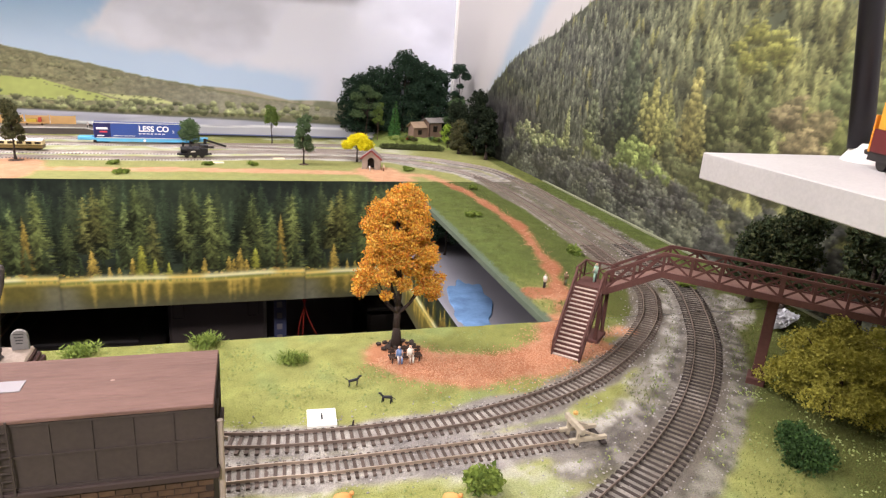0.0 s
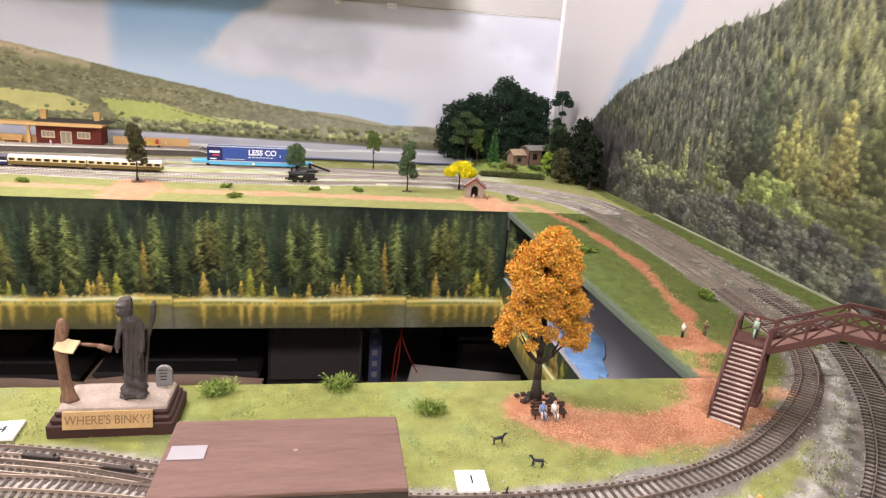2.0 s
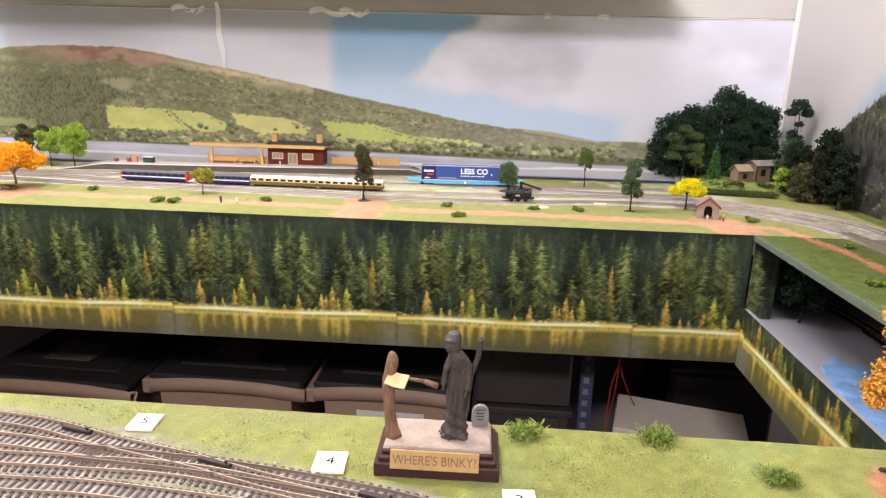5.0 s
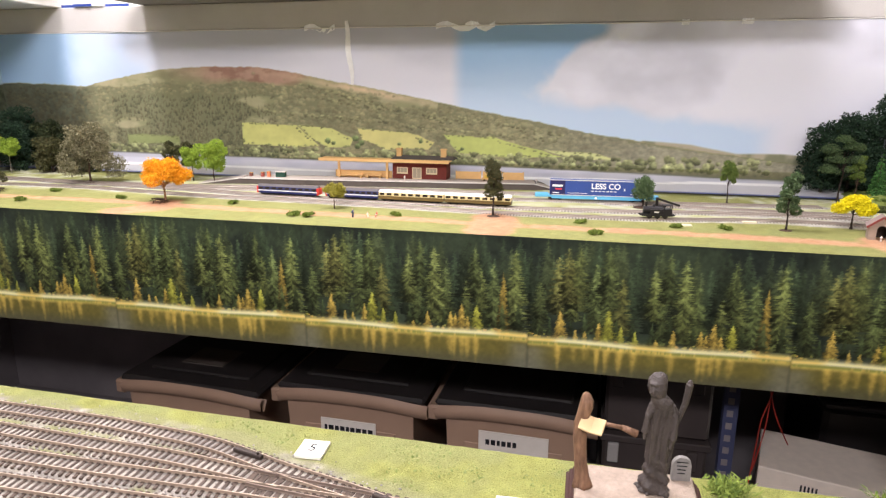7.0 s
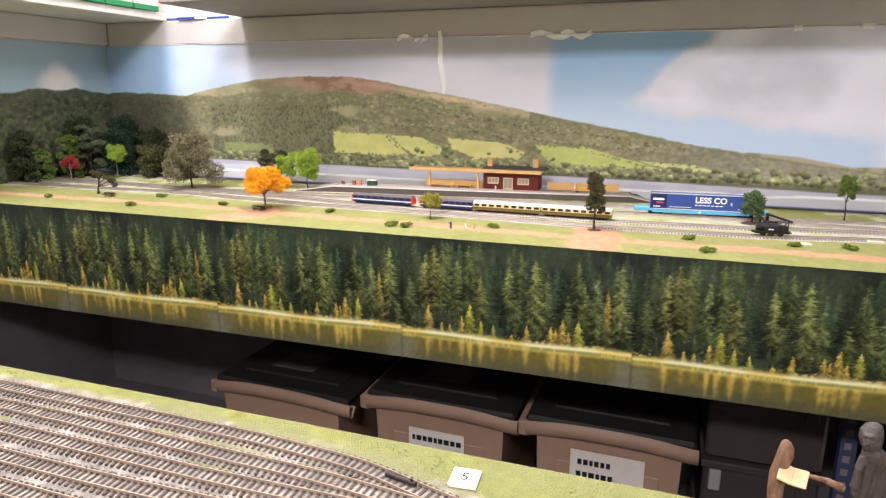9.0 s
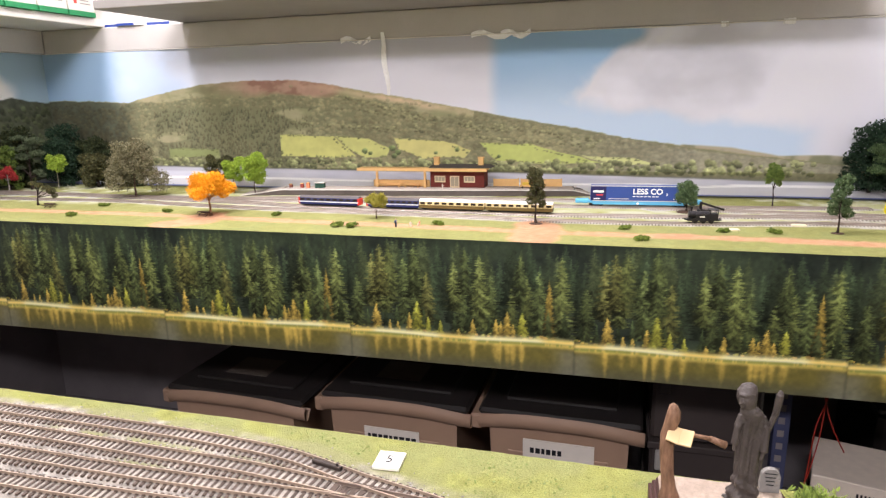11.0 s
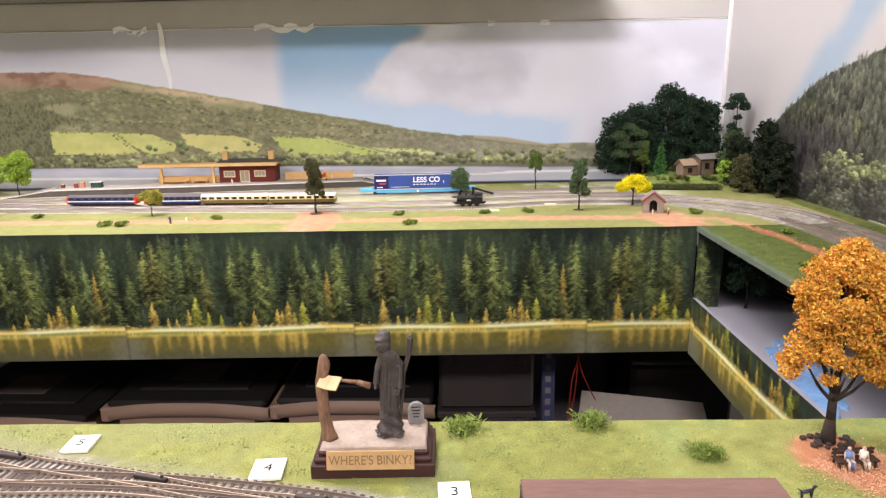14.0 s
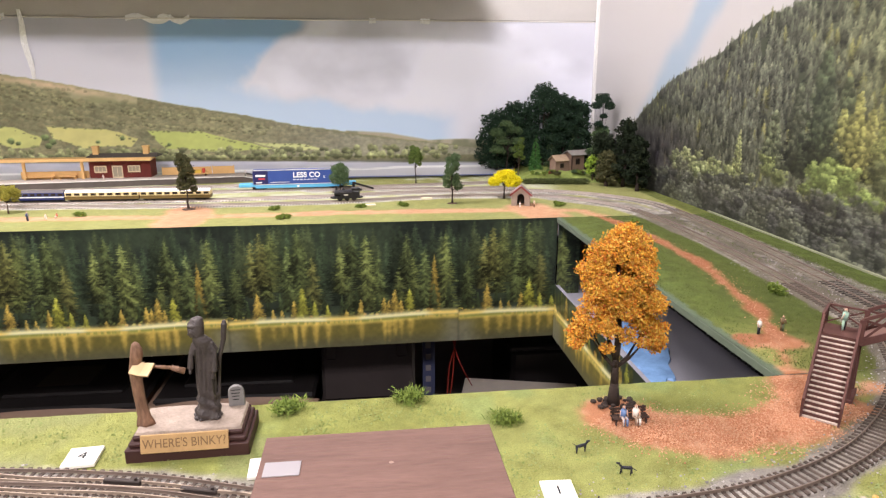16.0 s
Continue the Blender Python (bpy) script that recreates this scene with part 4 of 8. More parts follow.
def sweep(name, q, d, offset, w, z0, z1, mat, parent, label=""):
    """A rail: a bar with a narrower web, swept along the line at an offset."""
    n = np.stack([-d[:, 1], d[:, 0]], 1)
    prof = ((-w, z0), (-w * 0.45, z0 + 0.0004), (-w * 0.45, z1 - 0.0007), (-w * 0.75, z1 - 0.0005), (-w * 0.75, z1), (w * 0.75, z1), (w * 0.75, z1 - 0.0005), (w * 0.45, z1 - 0.0007), (w * 0.45, z0 + 0.0004), (w, z0))
    verts, faces, k = [], [], len(prof)
    for i in range(len(q)):
        for u, z in prof:
            c = q[i] + n[i] * (offset + u)
            verts.append((c[0], c[1], z))
        if i:
            a, b = (i - 1) * k, i * k
            faces += [(a + j, b + j, b + j + 1, a + j + 1) for j in range(k - 1)]
    return mesh_of(name, verts, faces, mat, parent, label)


def sleeper_mesh(length, width, z0, z1, wood):
    bm = bmesh.new()
    box(bm, -width / 2, width / 2, -length / 2, length / 2, z0, z1)
    for e in (-1, 1):
        box(bm, -width * 0.6, width * 0.6, e * length * 0.29 - 0.0009, e * length * 0.29 + 0.0009, z1, z1 + 0.0005)
    me = bpy.data.meshes.new("sleeper")
    bm.to_mesh(me)
    bm.free()
    me.materials.append(wood)
    return me


def lay_track(name, pts, gauge, label, picked, pitch=0.0048, top=0.0042, far_from=None, wood=None):
    """A track of two rails on sleepers. picked(x, y): the stretch whose sleepers are pieces of their own."""
    t = thing(name, (0, 0, 0), label, "railway track", "tracks of the layout")
    q, d = smooth_line(pts, 0.005)
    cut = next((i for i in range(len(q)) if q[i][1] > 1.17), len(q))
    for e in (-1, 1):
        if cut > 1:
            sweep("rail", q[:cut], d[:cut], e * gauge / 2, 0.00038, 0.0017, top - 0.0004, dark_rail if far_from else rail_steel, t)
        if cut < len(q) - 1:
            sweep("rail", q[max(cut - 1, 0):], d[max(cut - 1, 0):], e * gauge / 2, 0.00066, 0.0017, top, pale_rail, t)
    q, d = smooth_line(pts, pitch)
    wood = wood or worn_sleeper
    me = sleeper_mesh(gauge * 1.75, pitch * 0.40, -0.001, 0.0017, wood)
    near = [i for i in range(len(q)) if picked(*q[i])]
    chosen = set(near[:: max(1, -(-len(near) // 300))]) if len(near) > 300 else set(near)
    runs = {0: ([], []), 1: ([], []), 2: ([], [])}
    L, W = gauge * 0.875, pitch * 0.20
    for i in range(len(q)):
        if i in chosen:
            ob = new("sleeper", me)
            ob.parent = t
            ob.matrix_basis = pose(q[i][0], q[i][1], rng.uniform(-0.0002, 0.0001), 0, 0, math.degrees(math.atan2(d[i][1], d[i][0])) + rng.normal(0, 0.8))
        else:
            n = np.array((-d[i][1], d[i][0]))
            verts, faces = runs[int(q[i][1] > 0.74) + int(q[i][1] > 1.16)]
            k = len(verts)
            for z in (-0.001, 0.0017):
                for a, b in ((-W, -L), (W, -L), (W, L), (-W, L)):
                    c = q[i] + d[i] * a + n * b
                    verts.append((c[0], c[1], z))
            faces += [(k + 4, k + 5, k + 6, k + 7), (k, k + 1, k + 5, k + 4), (k + 1, k + 2, k + 6, k + 5), (k + 2, k + 3, k + 7, k + 6), (k + 3, k, k + 4, k + 7)]
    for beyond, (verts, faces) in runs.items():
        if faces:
            mesh_of("sleeper_run", verts, faces, (wood, mid_sleeper, far_sleeper)[beyond], t)["kind"] = "stuff"
    return t


lay_track("railway_track", INNER, 0.0128, "inner main line curving over ballast to the far side", lambda x, y: x > 0.02 and y < 0.75, far_from=True, pitch=0.0054)
lay_track("railway_track", OUTER, 0.0160, "outer main line curving past the footbridge over ballast", lambda x, y: x > 0.2 and y < 0.75, far_from=True, wood=sleeper_brown, pitch=0.0059)
lay_track("railway_track", SIDING, 0.0120, "short siding with shiny rails ending at a buffer stop", lambda x, y: x > -0.05)
for k, f in enumerate(FAN):
    lay_track("railway_track", f, 0.0112, "storage yard track running into a fan of turnouts", lambda x, y: x > -0.66)
for f in (THIRD, FOURTH, FIFTH):
    lay_track("railway_track", f, 0.0120, "yard track on pale ballast beside the station", lambda x, y: False, far_from=True)

# turnout blades and check rails where the fan joins
blade = material("blade_steel", (70, 62, 58), rough=0.45, metal=0.5, vary=0.2)
for x, y, a in ((-0.315, 0.4905, -12), (-0.215, 0.4665, -14), (-0.115, 0.446, -12), (0.055, 0.402, -10), (-0.07, 0.4325, -15)):
    t = thing("point_motor_cover", (x, y, 0.0), "dark slide bar of a turnout between the rails", "turnout part", "turnout bars", turn=a)
    part("bar", boxed(-0.011, 0.011, -0.0016, 0.0016, 0.0012, 0.0042, 0.0005), blade, t)
    part("peg", rod(bmesh.new(), (0.008, 0.0, 0.004), (0.008, 0.0, 0.0058), 0.0009), blade, t)

# hand levers beside the near turnouts
for x, y in ((0.1457, 0.3966), (-0.012, 0.396)):
    t = thing("point_lever", (x, y, 0.0), "tiny black hand lever beside a turnout", "turnout lever", "turnout levers")
    part("base", boxed(-0.0022, 0.0022, -0.0016, 0.0016, -0.0005, 0.0022, 0.0004), blade, t)
    part("handle", rod(bmesh.new(), (0, 0, 0.002), (0.0006, 0, 0.0062), 0.0006, 0.0005, 8), blade, t)

# ---- buffer stop ----
stop_wood = material("stop_timber", (172, 160, 138), rough=0.8, vary=0.2, scale=90, fine=0.15)
t = thing("buffer_stop", (0.277, 0.3595, 0.0), "weathered pale timber buffer stop at the end of the siding", "buffer stop", turn=2)
part("buffer_beam", boxed(-0.001, 0.002, -0.0105, 0.0105, 0.0105, 0.0145, 0.0004), stop_wood, t)
for e in (-1, 1):
    bm = bmesh.new()
    bar(bm, (0.0, e * 0.006, 0.0), (0.0, e * 0.006, 0.0125), 0.0018, 0.0018)
    part("post", bm, stop_wood, t)
    part("brace", bar(bmesh.new(), (0.018, e * 0.006, 0.004), (0.001, e * 0.006, 0.0115), 0.0014, 0.0014), stop_wood, t)
for e in (-1, 1):
    part("timber", boxed(-0.006, 0.020, e * 0.0062 - 0.0013, e * 0.0062 + 0.0013, 0.0036, 0.0062, 0.0003), stop_wood, t)
part("cross_timber", boxed(0.015, 0.0185, -0.0105, 0.0105, 0.0018, 0.0037, 0.0003), sleeper_brown, t)
part("lamp", ball(bmesh.new(), (0.004, 0.006, 0.016), 0.0018, sub=1), material("stop_lamp", (206, 160, 90), rough=0.5), t)

# ---- footbridge ----
bridge_red = material("bridge_red", (88, 57, 51), rough=0.75, vary=0.18, scale=60, fine=0.12, fine_scale=500, per_object=0.06)
bridge_deck = material("bridge_deck", (122, 92, 82), rough=0.8, vary=0.2, scale=80, fine=0.14)
bridge_tread = material("bridge_tread", (190, 172, 158), rough=0.8, vary=0.2, scale=80, fine=0.12)
t = thing("footbridge", (0.362, 0.502, 0.0), "reddish-brown lattice footbridge with stairs spanning the two main lines", "footbridge", turn=-45)
# local x runs along the span, local y up the stair's far side
DECK = 0.0735
HALF = 0.0115


def deck_z(s):
    return float(np.interp(s, (0.012, 0.055, 0.5), (0.048, DECK, DECK)))


posts = [0.0125, 0.034] + [0.055 + 0.0206 * k for k in range(11)]
for a, b in zip(posts[:-1], posts[1:]):
    bm = bmesh.new()
    za, zb = deck_z(a), deck_z(b)
    vs = [bm.verts.new(v) for v in ((a, -HALF, za), (b, -HALF, zb), (b, HALF, zb), (a, HALF, za), (a, -HALF, za - 0.0022), (b, -HALF, zb - 0.0022), (b, HALF, zb - 0.0022), (a, HALF, za - 0.0022))]
    for f in ((0, 1, 2, 3), (7, 6, 5, 4), (0, 4, 5, 1), (2, 6, 7, 3), (1, 5, 6, 2), (3, 7, 4, 0)):
        bm.faces.new([vs[i] for i in f])
    part("deck_panel", bm, bridge_deck, t)
for e in (-1, 1):
    y = e * (HALF + 0.0008)
    for k, s in enumerate(posts):
        z = deck_z(s)
        w = 0.0032 if k in (0, 6, 12) else 0.0020
        part("post", bar(bmesh.new(), (s, y, z - 0.003), (s, y, z + 0.0155), w, w), bridge_red, t)
    for a, b in zip(posts[:-1], posts[1:]):
        za, zb = deck_z(a), deck_z(b)
        part("top_rail", bar(bmesh.new(), (a, y, za + 0.0155), (b, y, zb + 0.0155), 0.0022, 0.0022), bridge_red, t)
        part("girder", bar(bmesh.new(), (a, y + e * 0.0004, za - 0.0014), (b, y + e * 0.0004, zb - 0.0014), 0.0014, 0.0048), bridge_red, t)
        part("lattice_bar", bar(bmesh.new(), (a, y - 0.0003, za), (b, y - 0.0003, zb + 0.015), 0.0006, 0.0015), bridge_red, t)
        part("lattice_bar", bar(bmesh.new(), (a, y + 0.0003, za + 0.015), (b, y + 0.0003, zb), 0.0006, 0.0015), bridge_red, t)
# landing and its rail
part("landing", boxed(-0.012, 0.0125, -HALF, HALF + 0.003, 0.0455, 0.048), bridge_red, t)
for a, b in (((-0.012, HALF + 0.003), (0.0125, HALF + 0.003)), ((-0.012, HALF + 0.003), (-0.012, -HALF))):
    for s in np.linspace(0, 1, 3):
        x, y = a[0] + (b[0] - a[0]) * s, a[1] + (b[1] - a[1]) * s
        part("post", bar(bmesh.new(), (x, y, 0.0455), (x, y, 0.0625), 0.0013, 0.0013), bridge_red, t)
    part("top_rail", bar(bmesh.new(), (*a, 0.0625), (*b, 0.0625), 0.0016, 0.0012), bridge_red, t)
    part("lattice_bar", bar(bmesh.new(), (*a, 0.049), (*b, 0.062), 0.0007, 0.0010), bridge_red, t)
    part("lattice_bar", bar(bmesh.new(), (*a, 0.062), (*b, 0.049), 0.0007, 0.0010), bridge_red, t)
# the stair runs down from the landing
STEPS = 17
y_top, y_foot = -HALF, -0.0535
for k in range(STEPS):
    f = (k + 0.5) / STEPS
    y, z = y_top + (y_foot - y_top) * f, 0.0475 * (1 - f)
    part("tread", boxed(-0.0107, 0.0107, y - 0.0016, y + 0.0012, z - 0.0004, z + 0.0006), bridge_tread, t)
    part("riser", boxed(-0.0107, 0.0107, y + 0.0006, y + 0.0012, z + 0.0006, z + 0.0028), bridge_red, t)
for e in (-1, 1):
    x = e * 0.0112
    part("stringer", bar(bmesh.new(), (x, y_top, 0.0465), (x, y_foot, 0.0005), 0.0011, 0.0046), bridge_red, t)
    part("stair_rail", bar(bmesh.new(), (x, y_top, 0.0625), (x, y_foot, 0.0135), 0.0015, 0.0014), bridge_red, t)
    part("rail_panel", bar(bmesh.new(), (x, y_top, 0.0560), (x, y_foot, 0.0085), 0.0005, 0.0016), bridge_red, t)
    for s in np.linspace(0, 1, 6):
        y, z = y_top + (y_foot - y_top) * s, 0.0475 * (1 - s)
        part("baluster", bar(bmesh.new(), (x, y, max(z - 0.003, 0.0)), (x, y, z + 0.0145), 0.0014, 0.0014), bridge_red, t)
# piers
for x0, x1 in ((-0.010, 0.011), (0.128, 0.141)):
    top = 0.0455 if x0 < 0.05 else DECK - 0.003
    mid = (x0 + x1) / 2
    if x0 > 0.05:
        bm = bmesh.new()
        box(bm, mid - 0.0038, mid + 0.0038, -0.0050, 0.0050, 0.005, top, 0.0005)
        part("pier", bm, bridge_red, t)
        part("pier_cap", boxed(mid - 0.0058, mid + 0.0058, -0.0105, 0.0105, top - 0.0004, top + 0.0026, 0.0004), bridge_red, t)
        part("pier_foot", boxed(mid - 0.0065, mid + 0.0065, -0.0085, 0.0085, -0.001, 0.0052, 0.0006), bridge_red, t)
    else:
        for x in (x0, x1):
            for y in (-0.0095, 0.0105):
                part("pier_leg", bar(bmesh.new(), (x, y, 0.0), (x, y, top), 0.0028, 0.0028), bridge_red, t)
        for x in (x0, x1):
            part("pier_brace", bar(bmesh.new(), (x, -0.0095, 0.004), (x, 0.0105, top - 0.004), 0.001, 0.002), bridge_red, t)
            part("pier_brace", bar(bmesh.new(), (x, 0.0105, 0.004), (x, -0.0095, top - 0.004), 0.001, 0.002), bridge_red, t)
        for y in (-0.0095, 0.0105):
            part("pier_brace", bar(bmesh.new(), (x0, y, 0.004), (x1, y, top - 0.004), 0.002, 0.001), bridge_red, t)
        part("pier_foot", boxed(x0 - 0.003, x1 + 0.003, -0.0125, 0.0135, -0.001, 0.003, 0.0005), bridge_red, t)

# ---- tank house ----
tank_grey = material("tank_grey", (64, 55, 51), rough=0.75, vary=0.16, scale=30, fine=0.12)
tank_roof = material("tank_roof_board", (110, 84, 75), rough=0.85, vary=0.24, scale=70, fine=0.14, fine_scale=420, bump=0.5, bump_scale=420, stretch=(0.22, 1.3, 1))
tank_brick = material("tank_brick", (72, 54, 40), rough=0.85, vary=0.2, scale=90, per_object=0.35, fine=0.2)
mortar = material("mortar", (52, 42, 36), rough=0.9, vary=0.2)
t = thing("water_tank", (0.030, 0.3105, 0.0), "grey panelled water tank with a flat brown roof on bricks", "water tank")
X0, X1, Y0, Y1 = -0.0425, 0.0425, -0.0228, 0.0228
part("roof", boxed(X0 - 0.0008, X1 + 0.0008, Y0 - 0.0008, Y1 + 0.0008, 0.0885, 0.0903, 0.0003), tank_roof, t, "flat brown board roof with scuffs")
part("roof_patch", boxed(-0.0412, -0.0285, -0.0028, 0.0058, 0.0904, 0.0907), material("patch_white", (148, 142, 143), rough=0.6, vary=0.06), t, "pale square patch")
part("roof_mark", ball(bmesh.new(), (0.0035, 0.0015, 0.0903), 0.0009, (1.2, 1, 0.15), 1), material("roof_mark", (150, 124, 112), rough=0.8), t)
part("tank_wall", boxed(X0, X1, Y0, Y1, 0.0600, 0.0885), tank_grey, t)
for side in range(4):
    wx = side % 2 == 0
    span = (X1 - X0) if wx else (Y1 - Y0)
    cols = 6 if wx else 3
    for c in range(cols + 1):
        s = -span / 2 + span * c / cols
        bm = bmesh.new()
        if wx:
            y = Y0 - 0.0004 if side == 0 else Y1 + 0.0004
            box(bm, s - 0.0004, s + 0.0004, y - 0.0002, y + 0.0004, 0.0605, 0.0882)
        else:
            x = X1 + 0.0004 if side == 1 else X0 - 0.0004
            box(bm, x - 0.0006, x + 0.0006, s - 0.0005, s + 0.0005, 0.0605, 0.0882)
        part("rib", bm, tank_grey, t)
    for z in (0.0605, 0.0745, 0.0878):
        bm = bmesh.new()
        if wx:
            y = Y0 - 0.0004 if side == 0 else Y1 + 0.0004
            box(bm, X0, X1, y - 0.0003, y + 0.0003, z - 0.0005, z + 0.0005)
        else:
            x = X1 + 0.0004 if side == 1 else X0 - 0.0004
            box(bm, x - 0.0007, x + 0.0007, Y0, Y1, z - 0.0005, z + 0.0005)
        part("band", bm, tank_grey, t)
part("ledge", boxed(X0 - 0.0022, X1 + 0.0022, Y0 - 0.0022, Y1 + 0.0022, 0.0568, 0.0600, 0.0005), material("tank_ledge", (62, 50, 46), rough=0.8, vary=0.15), t, "dark timber ledge")
part("base_core", boxed(X0 + 0.0006, X1 - 0.0006, Y0 + 0.0006, Y1 - 0.0006, -0.001, 0.0568), mortar, t)
part("downpipe", rod(bmesh.new(), (X1 + 0.0026, Y0 + 0.004, 0.0), (X1 + 0.0026, Y0 + 0.004, 0.080), 0.0013), material("pipe_cream", (168, 152, 138), rough=0.6, vary=0.1), t)
for e in (-0.0022, 0.0022):
    part("ladder_stile", bar(bmesh.new(), (X0 + 0.0135 + e, Y0 - 0.0022, 0.004), (X0 + 0.0135 + e, Y0 - 0.0022, 0.0905), 0.0005, 0.0007), tank_grey, t)
for k in range(24):
    part("ladder_rung", bar(bmesh.new(), (X0 + 0.0115, Y0 - 0.0022, 0.008 + k * 0.0034), (X0 + 0.0155, Y0 - 0.0022, 0.008 + k * 0.0034), 0.0005, 0.0005), tank_grey, t)
bm = boxed(-0.0028, 0.0028, -0.0005, 0.0005, -0.0012, 0.0012)
brick_me = bpy.data.meshes.new("brick")
bm.to_mesh(brick_me)
bm.free()
brick_me.materials.append(tank_brick)
for row in range(19):
    z = 0.0016 + row * 0.00292
    shift = 0.003 * (row % 2)
    for k in range(14):
        x = X0 + 0.003 + k * 0.00605 + shift
        if x < X1 - 0.001:
            ob = new("brick", brick_me)
            ob.parent = t
            ob.matrix_basis = pose(x, Y0 + 0.0004 + rng.uniform(-0.0001, 0.0001), z)

# ---- number cards ----
card_paper = material("card_white", (236, 232, 220), rough=0.6, vary=0.04, scale=40)
ink = material("black_ink", (24, 24, 28), rough=0.6, vary=0)
for x, y, a, s, txt in ((0.1283, 0.4095, -3, 0.0180, "1"), (-0.0375, 0.4525, 4, 0.0180, "3"), (-0.1487, 0.4765, 4, 0.0190, "4"), (-0.279, 0.506, 4, 0.0175, "5")):
    t = thing("number_card", (x, y, 0.0012), "small white card with the number " + txt + " lying on the ground", "number card", "number cards", turn=a)
    part("card", boxed(-s / 2, s / 2, -s * 0.53, s * 0.53, -0.001, 0.0012, 0.0002), card_paper, t)
    cu = bpy.data.curves.new("numeral", "FONT")
    cu.body, cu.size, cu.align_x, cu.align_y, cu.extrude = txt, 0.011, "CENTER", "CENTER", 0.00008
    tmp = new("numeral_curve", cu)
    me = bpy.data.meshes.new_from_object(tmp)
    bpy.data.objects.remove(tmp)
    me.materials.clear()
    me.materials.append(ink)
    ob = new("numeral", me)
    ob.parent = t
    ob.matrix_basis = pose(0, 0, 0.0014)

# ---- statue on its plinth ----
plinth_dark = material("plinth_base", (62, 38, 34), rough=0.6, vary=0.15, scale=60)
plinth_stone = material("plinth_stone", (160, 144, 130), rough=0.85, vary=0.2, scale=70, bump=0.5, bump_scale=500, fine=0.12)
bronze = material("statue_grey", (68, 61, 58), rough=0.5, vary=0.25, scale=90, bump=0.4, bump_scale=600, fine=0.1)
# paler highlight painted along the ridges of the folds
g = bronze.node_tree.nodes.new("ShaderNodeNewGeometry")
ridge_tone = bronze.node_tree.nodes.new("ShaderNodeMapRange")
ridge_tone.inputs["From Min"].default_value, ridge_tone.inputs["From Max"].default_value = 0.52, 0.66
blend = bronze.node_tree.nodes.new("ShaderNodeMixRGB")
blend.inputs[2].default_value = (*srgb(98, 90, 87), 1)
bsdf = bronze.node_tree.nodes["Principled BSDF"]
bronze.node_tree.links.new(g.outputs["Pointiness"], ridge_tone.inputs["Value"])
bronze.node_tree.links.new(ridge_tone.outputs[0], blend.inputs[0])
bronze.node_tree.links.new(bsdf.inputs["Base Color"].links[0].from_socket, blend.inputs[1])
bronze.node_tree.links.new(blend.outputs[0], bsdf.inputs["Base Color"])
wood_carved = material("carved_wood", (122, 92, 72), rough=0.7, vary=0.5, scale=260, fine=0.25, fine_scale=700, bump=0.8, bump_scale=420, stretch=(1, 1, 0.3))
plaque_tan = material("plaque_tan", (178, 144, 98), rough=0.7, vary=0.12, scale=90, fine=0.08)


def text_mesh(name, txt, size, mat, parent, m, extrude=0.0001, align="CENTER", shear=0.0, bold=0.0):
    cu = bpy.data.curves.new(name, "FONT")
    cu.body, cu.size, cu.align_x, cu.align_y, cu.extrude, cu.shear, cu.offset = txt, size, align, "CENTER", extrude, shear, bold
    tmp = new(name + "_curve", cu)
    me = bpy.data.meshes.new_from_object(tmp)
    bpy.data.objects.remove(tmp)
    me.materials.clear()
    me.materials.append(mat)
    ob = new(name, me)
    ob.parent = parent
    ob.matrix_basis = m
    return ob


def prism(bm, pts, z0, z1, taper=1.0):
    """Adds an upright block over the outline pts, drawn in at its top by taper."""
    c = np.mean(pts, axis=0)
    lo = [bm.verts.new((x, y, z0)) for x, y in pts]
    hi = [bm.verts.new((c[0] + (x - c[0]) * taper, c[1] + (y - c[1]) * taper, z1)) for x, y in pts]
    bm.faces.new(lo[::-1])
    bm.faces.new(hi)
    for i in range(len(pts)):
        j = (i + 1) % len(pts)
        bm.faces.new((lo[i], lo[j], hi[j], hi[i]))
    return bm


t = thing("statue_plinth", (-0.0855, 0.4905, 0.0), "stepped brown plinth with a lettered tan plaque and a small headstone", "plinth", turn=1)
part("base", boxed(-0.0362, 0.0362, -0.0215, 0.0200, -0.0005, 0.0085, 0.0006), plinth_dark, t, "dark brown base")
bm = bmesh.new()
box(bm, -0.0345, 0.0345, -0.0195, 0.0185, 0.0085, 0.0120, 0.0010)
box(bm, -0.0325, 0.0325, -0.0172, 0.0168, 0.0120, 0.0152, 0.0010)
part("step", bm, plinth_dark, t)
bm = prism(bmesh.new(), [(-0.0315, -0.0162), (0.0315, -0.0162), (0.0315, 0.0158), (-0.0315, 0.0158)], 0.0152, 0.0168, 0.97)
bmesh.ops.subdivide_edges(bm, edges=bm.edges[:], cuts=7, use_grid_fill=True)
for v in bm.verts:
    if v.co.z > 0.0166:
        v.co.z += 0.0012 * noise.noise(v.co * 190)
part("top", bm, plinth_stone, t, "rough earthen top", smooth=True)
m = pose(-0.001, -0.0212, 0.0118, 78, 0, 0)
ob = part("plaque", boxed(-0.0255, 0.0255, -0.0056, 0.0056, -0.0010, 0.0008, 0.0003), plaque_tan, t)
ob.matrix_basis = m
text_mesh("lettering", "WHERE'S BINKY?", 0.0078, material("letter_brown", (122, 96, 66), rough=0.7), t, m @ pose(0, 0, 0.0009) @ Matrix.Diagonal((0.83, 1, 1, 1)))
bm = bmesh.new()
pts = [(-0.0052, 0.0)] + [(0.0052 * math.cos(a), 0.0095 + 0.0052 * math.sin(a)) for a in np.linspace(math.pi, 0, 9)] + [(0.0052, 0.0)]
prism(bm, pts, -0.0012, 0.0012, 0.94)
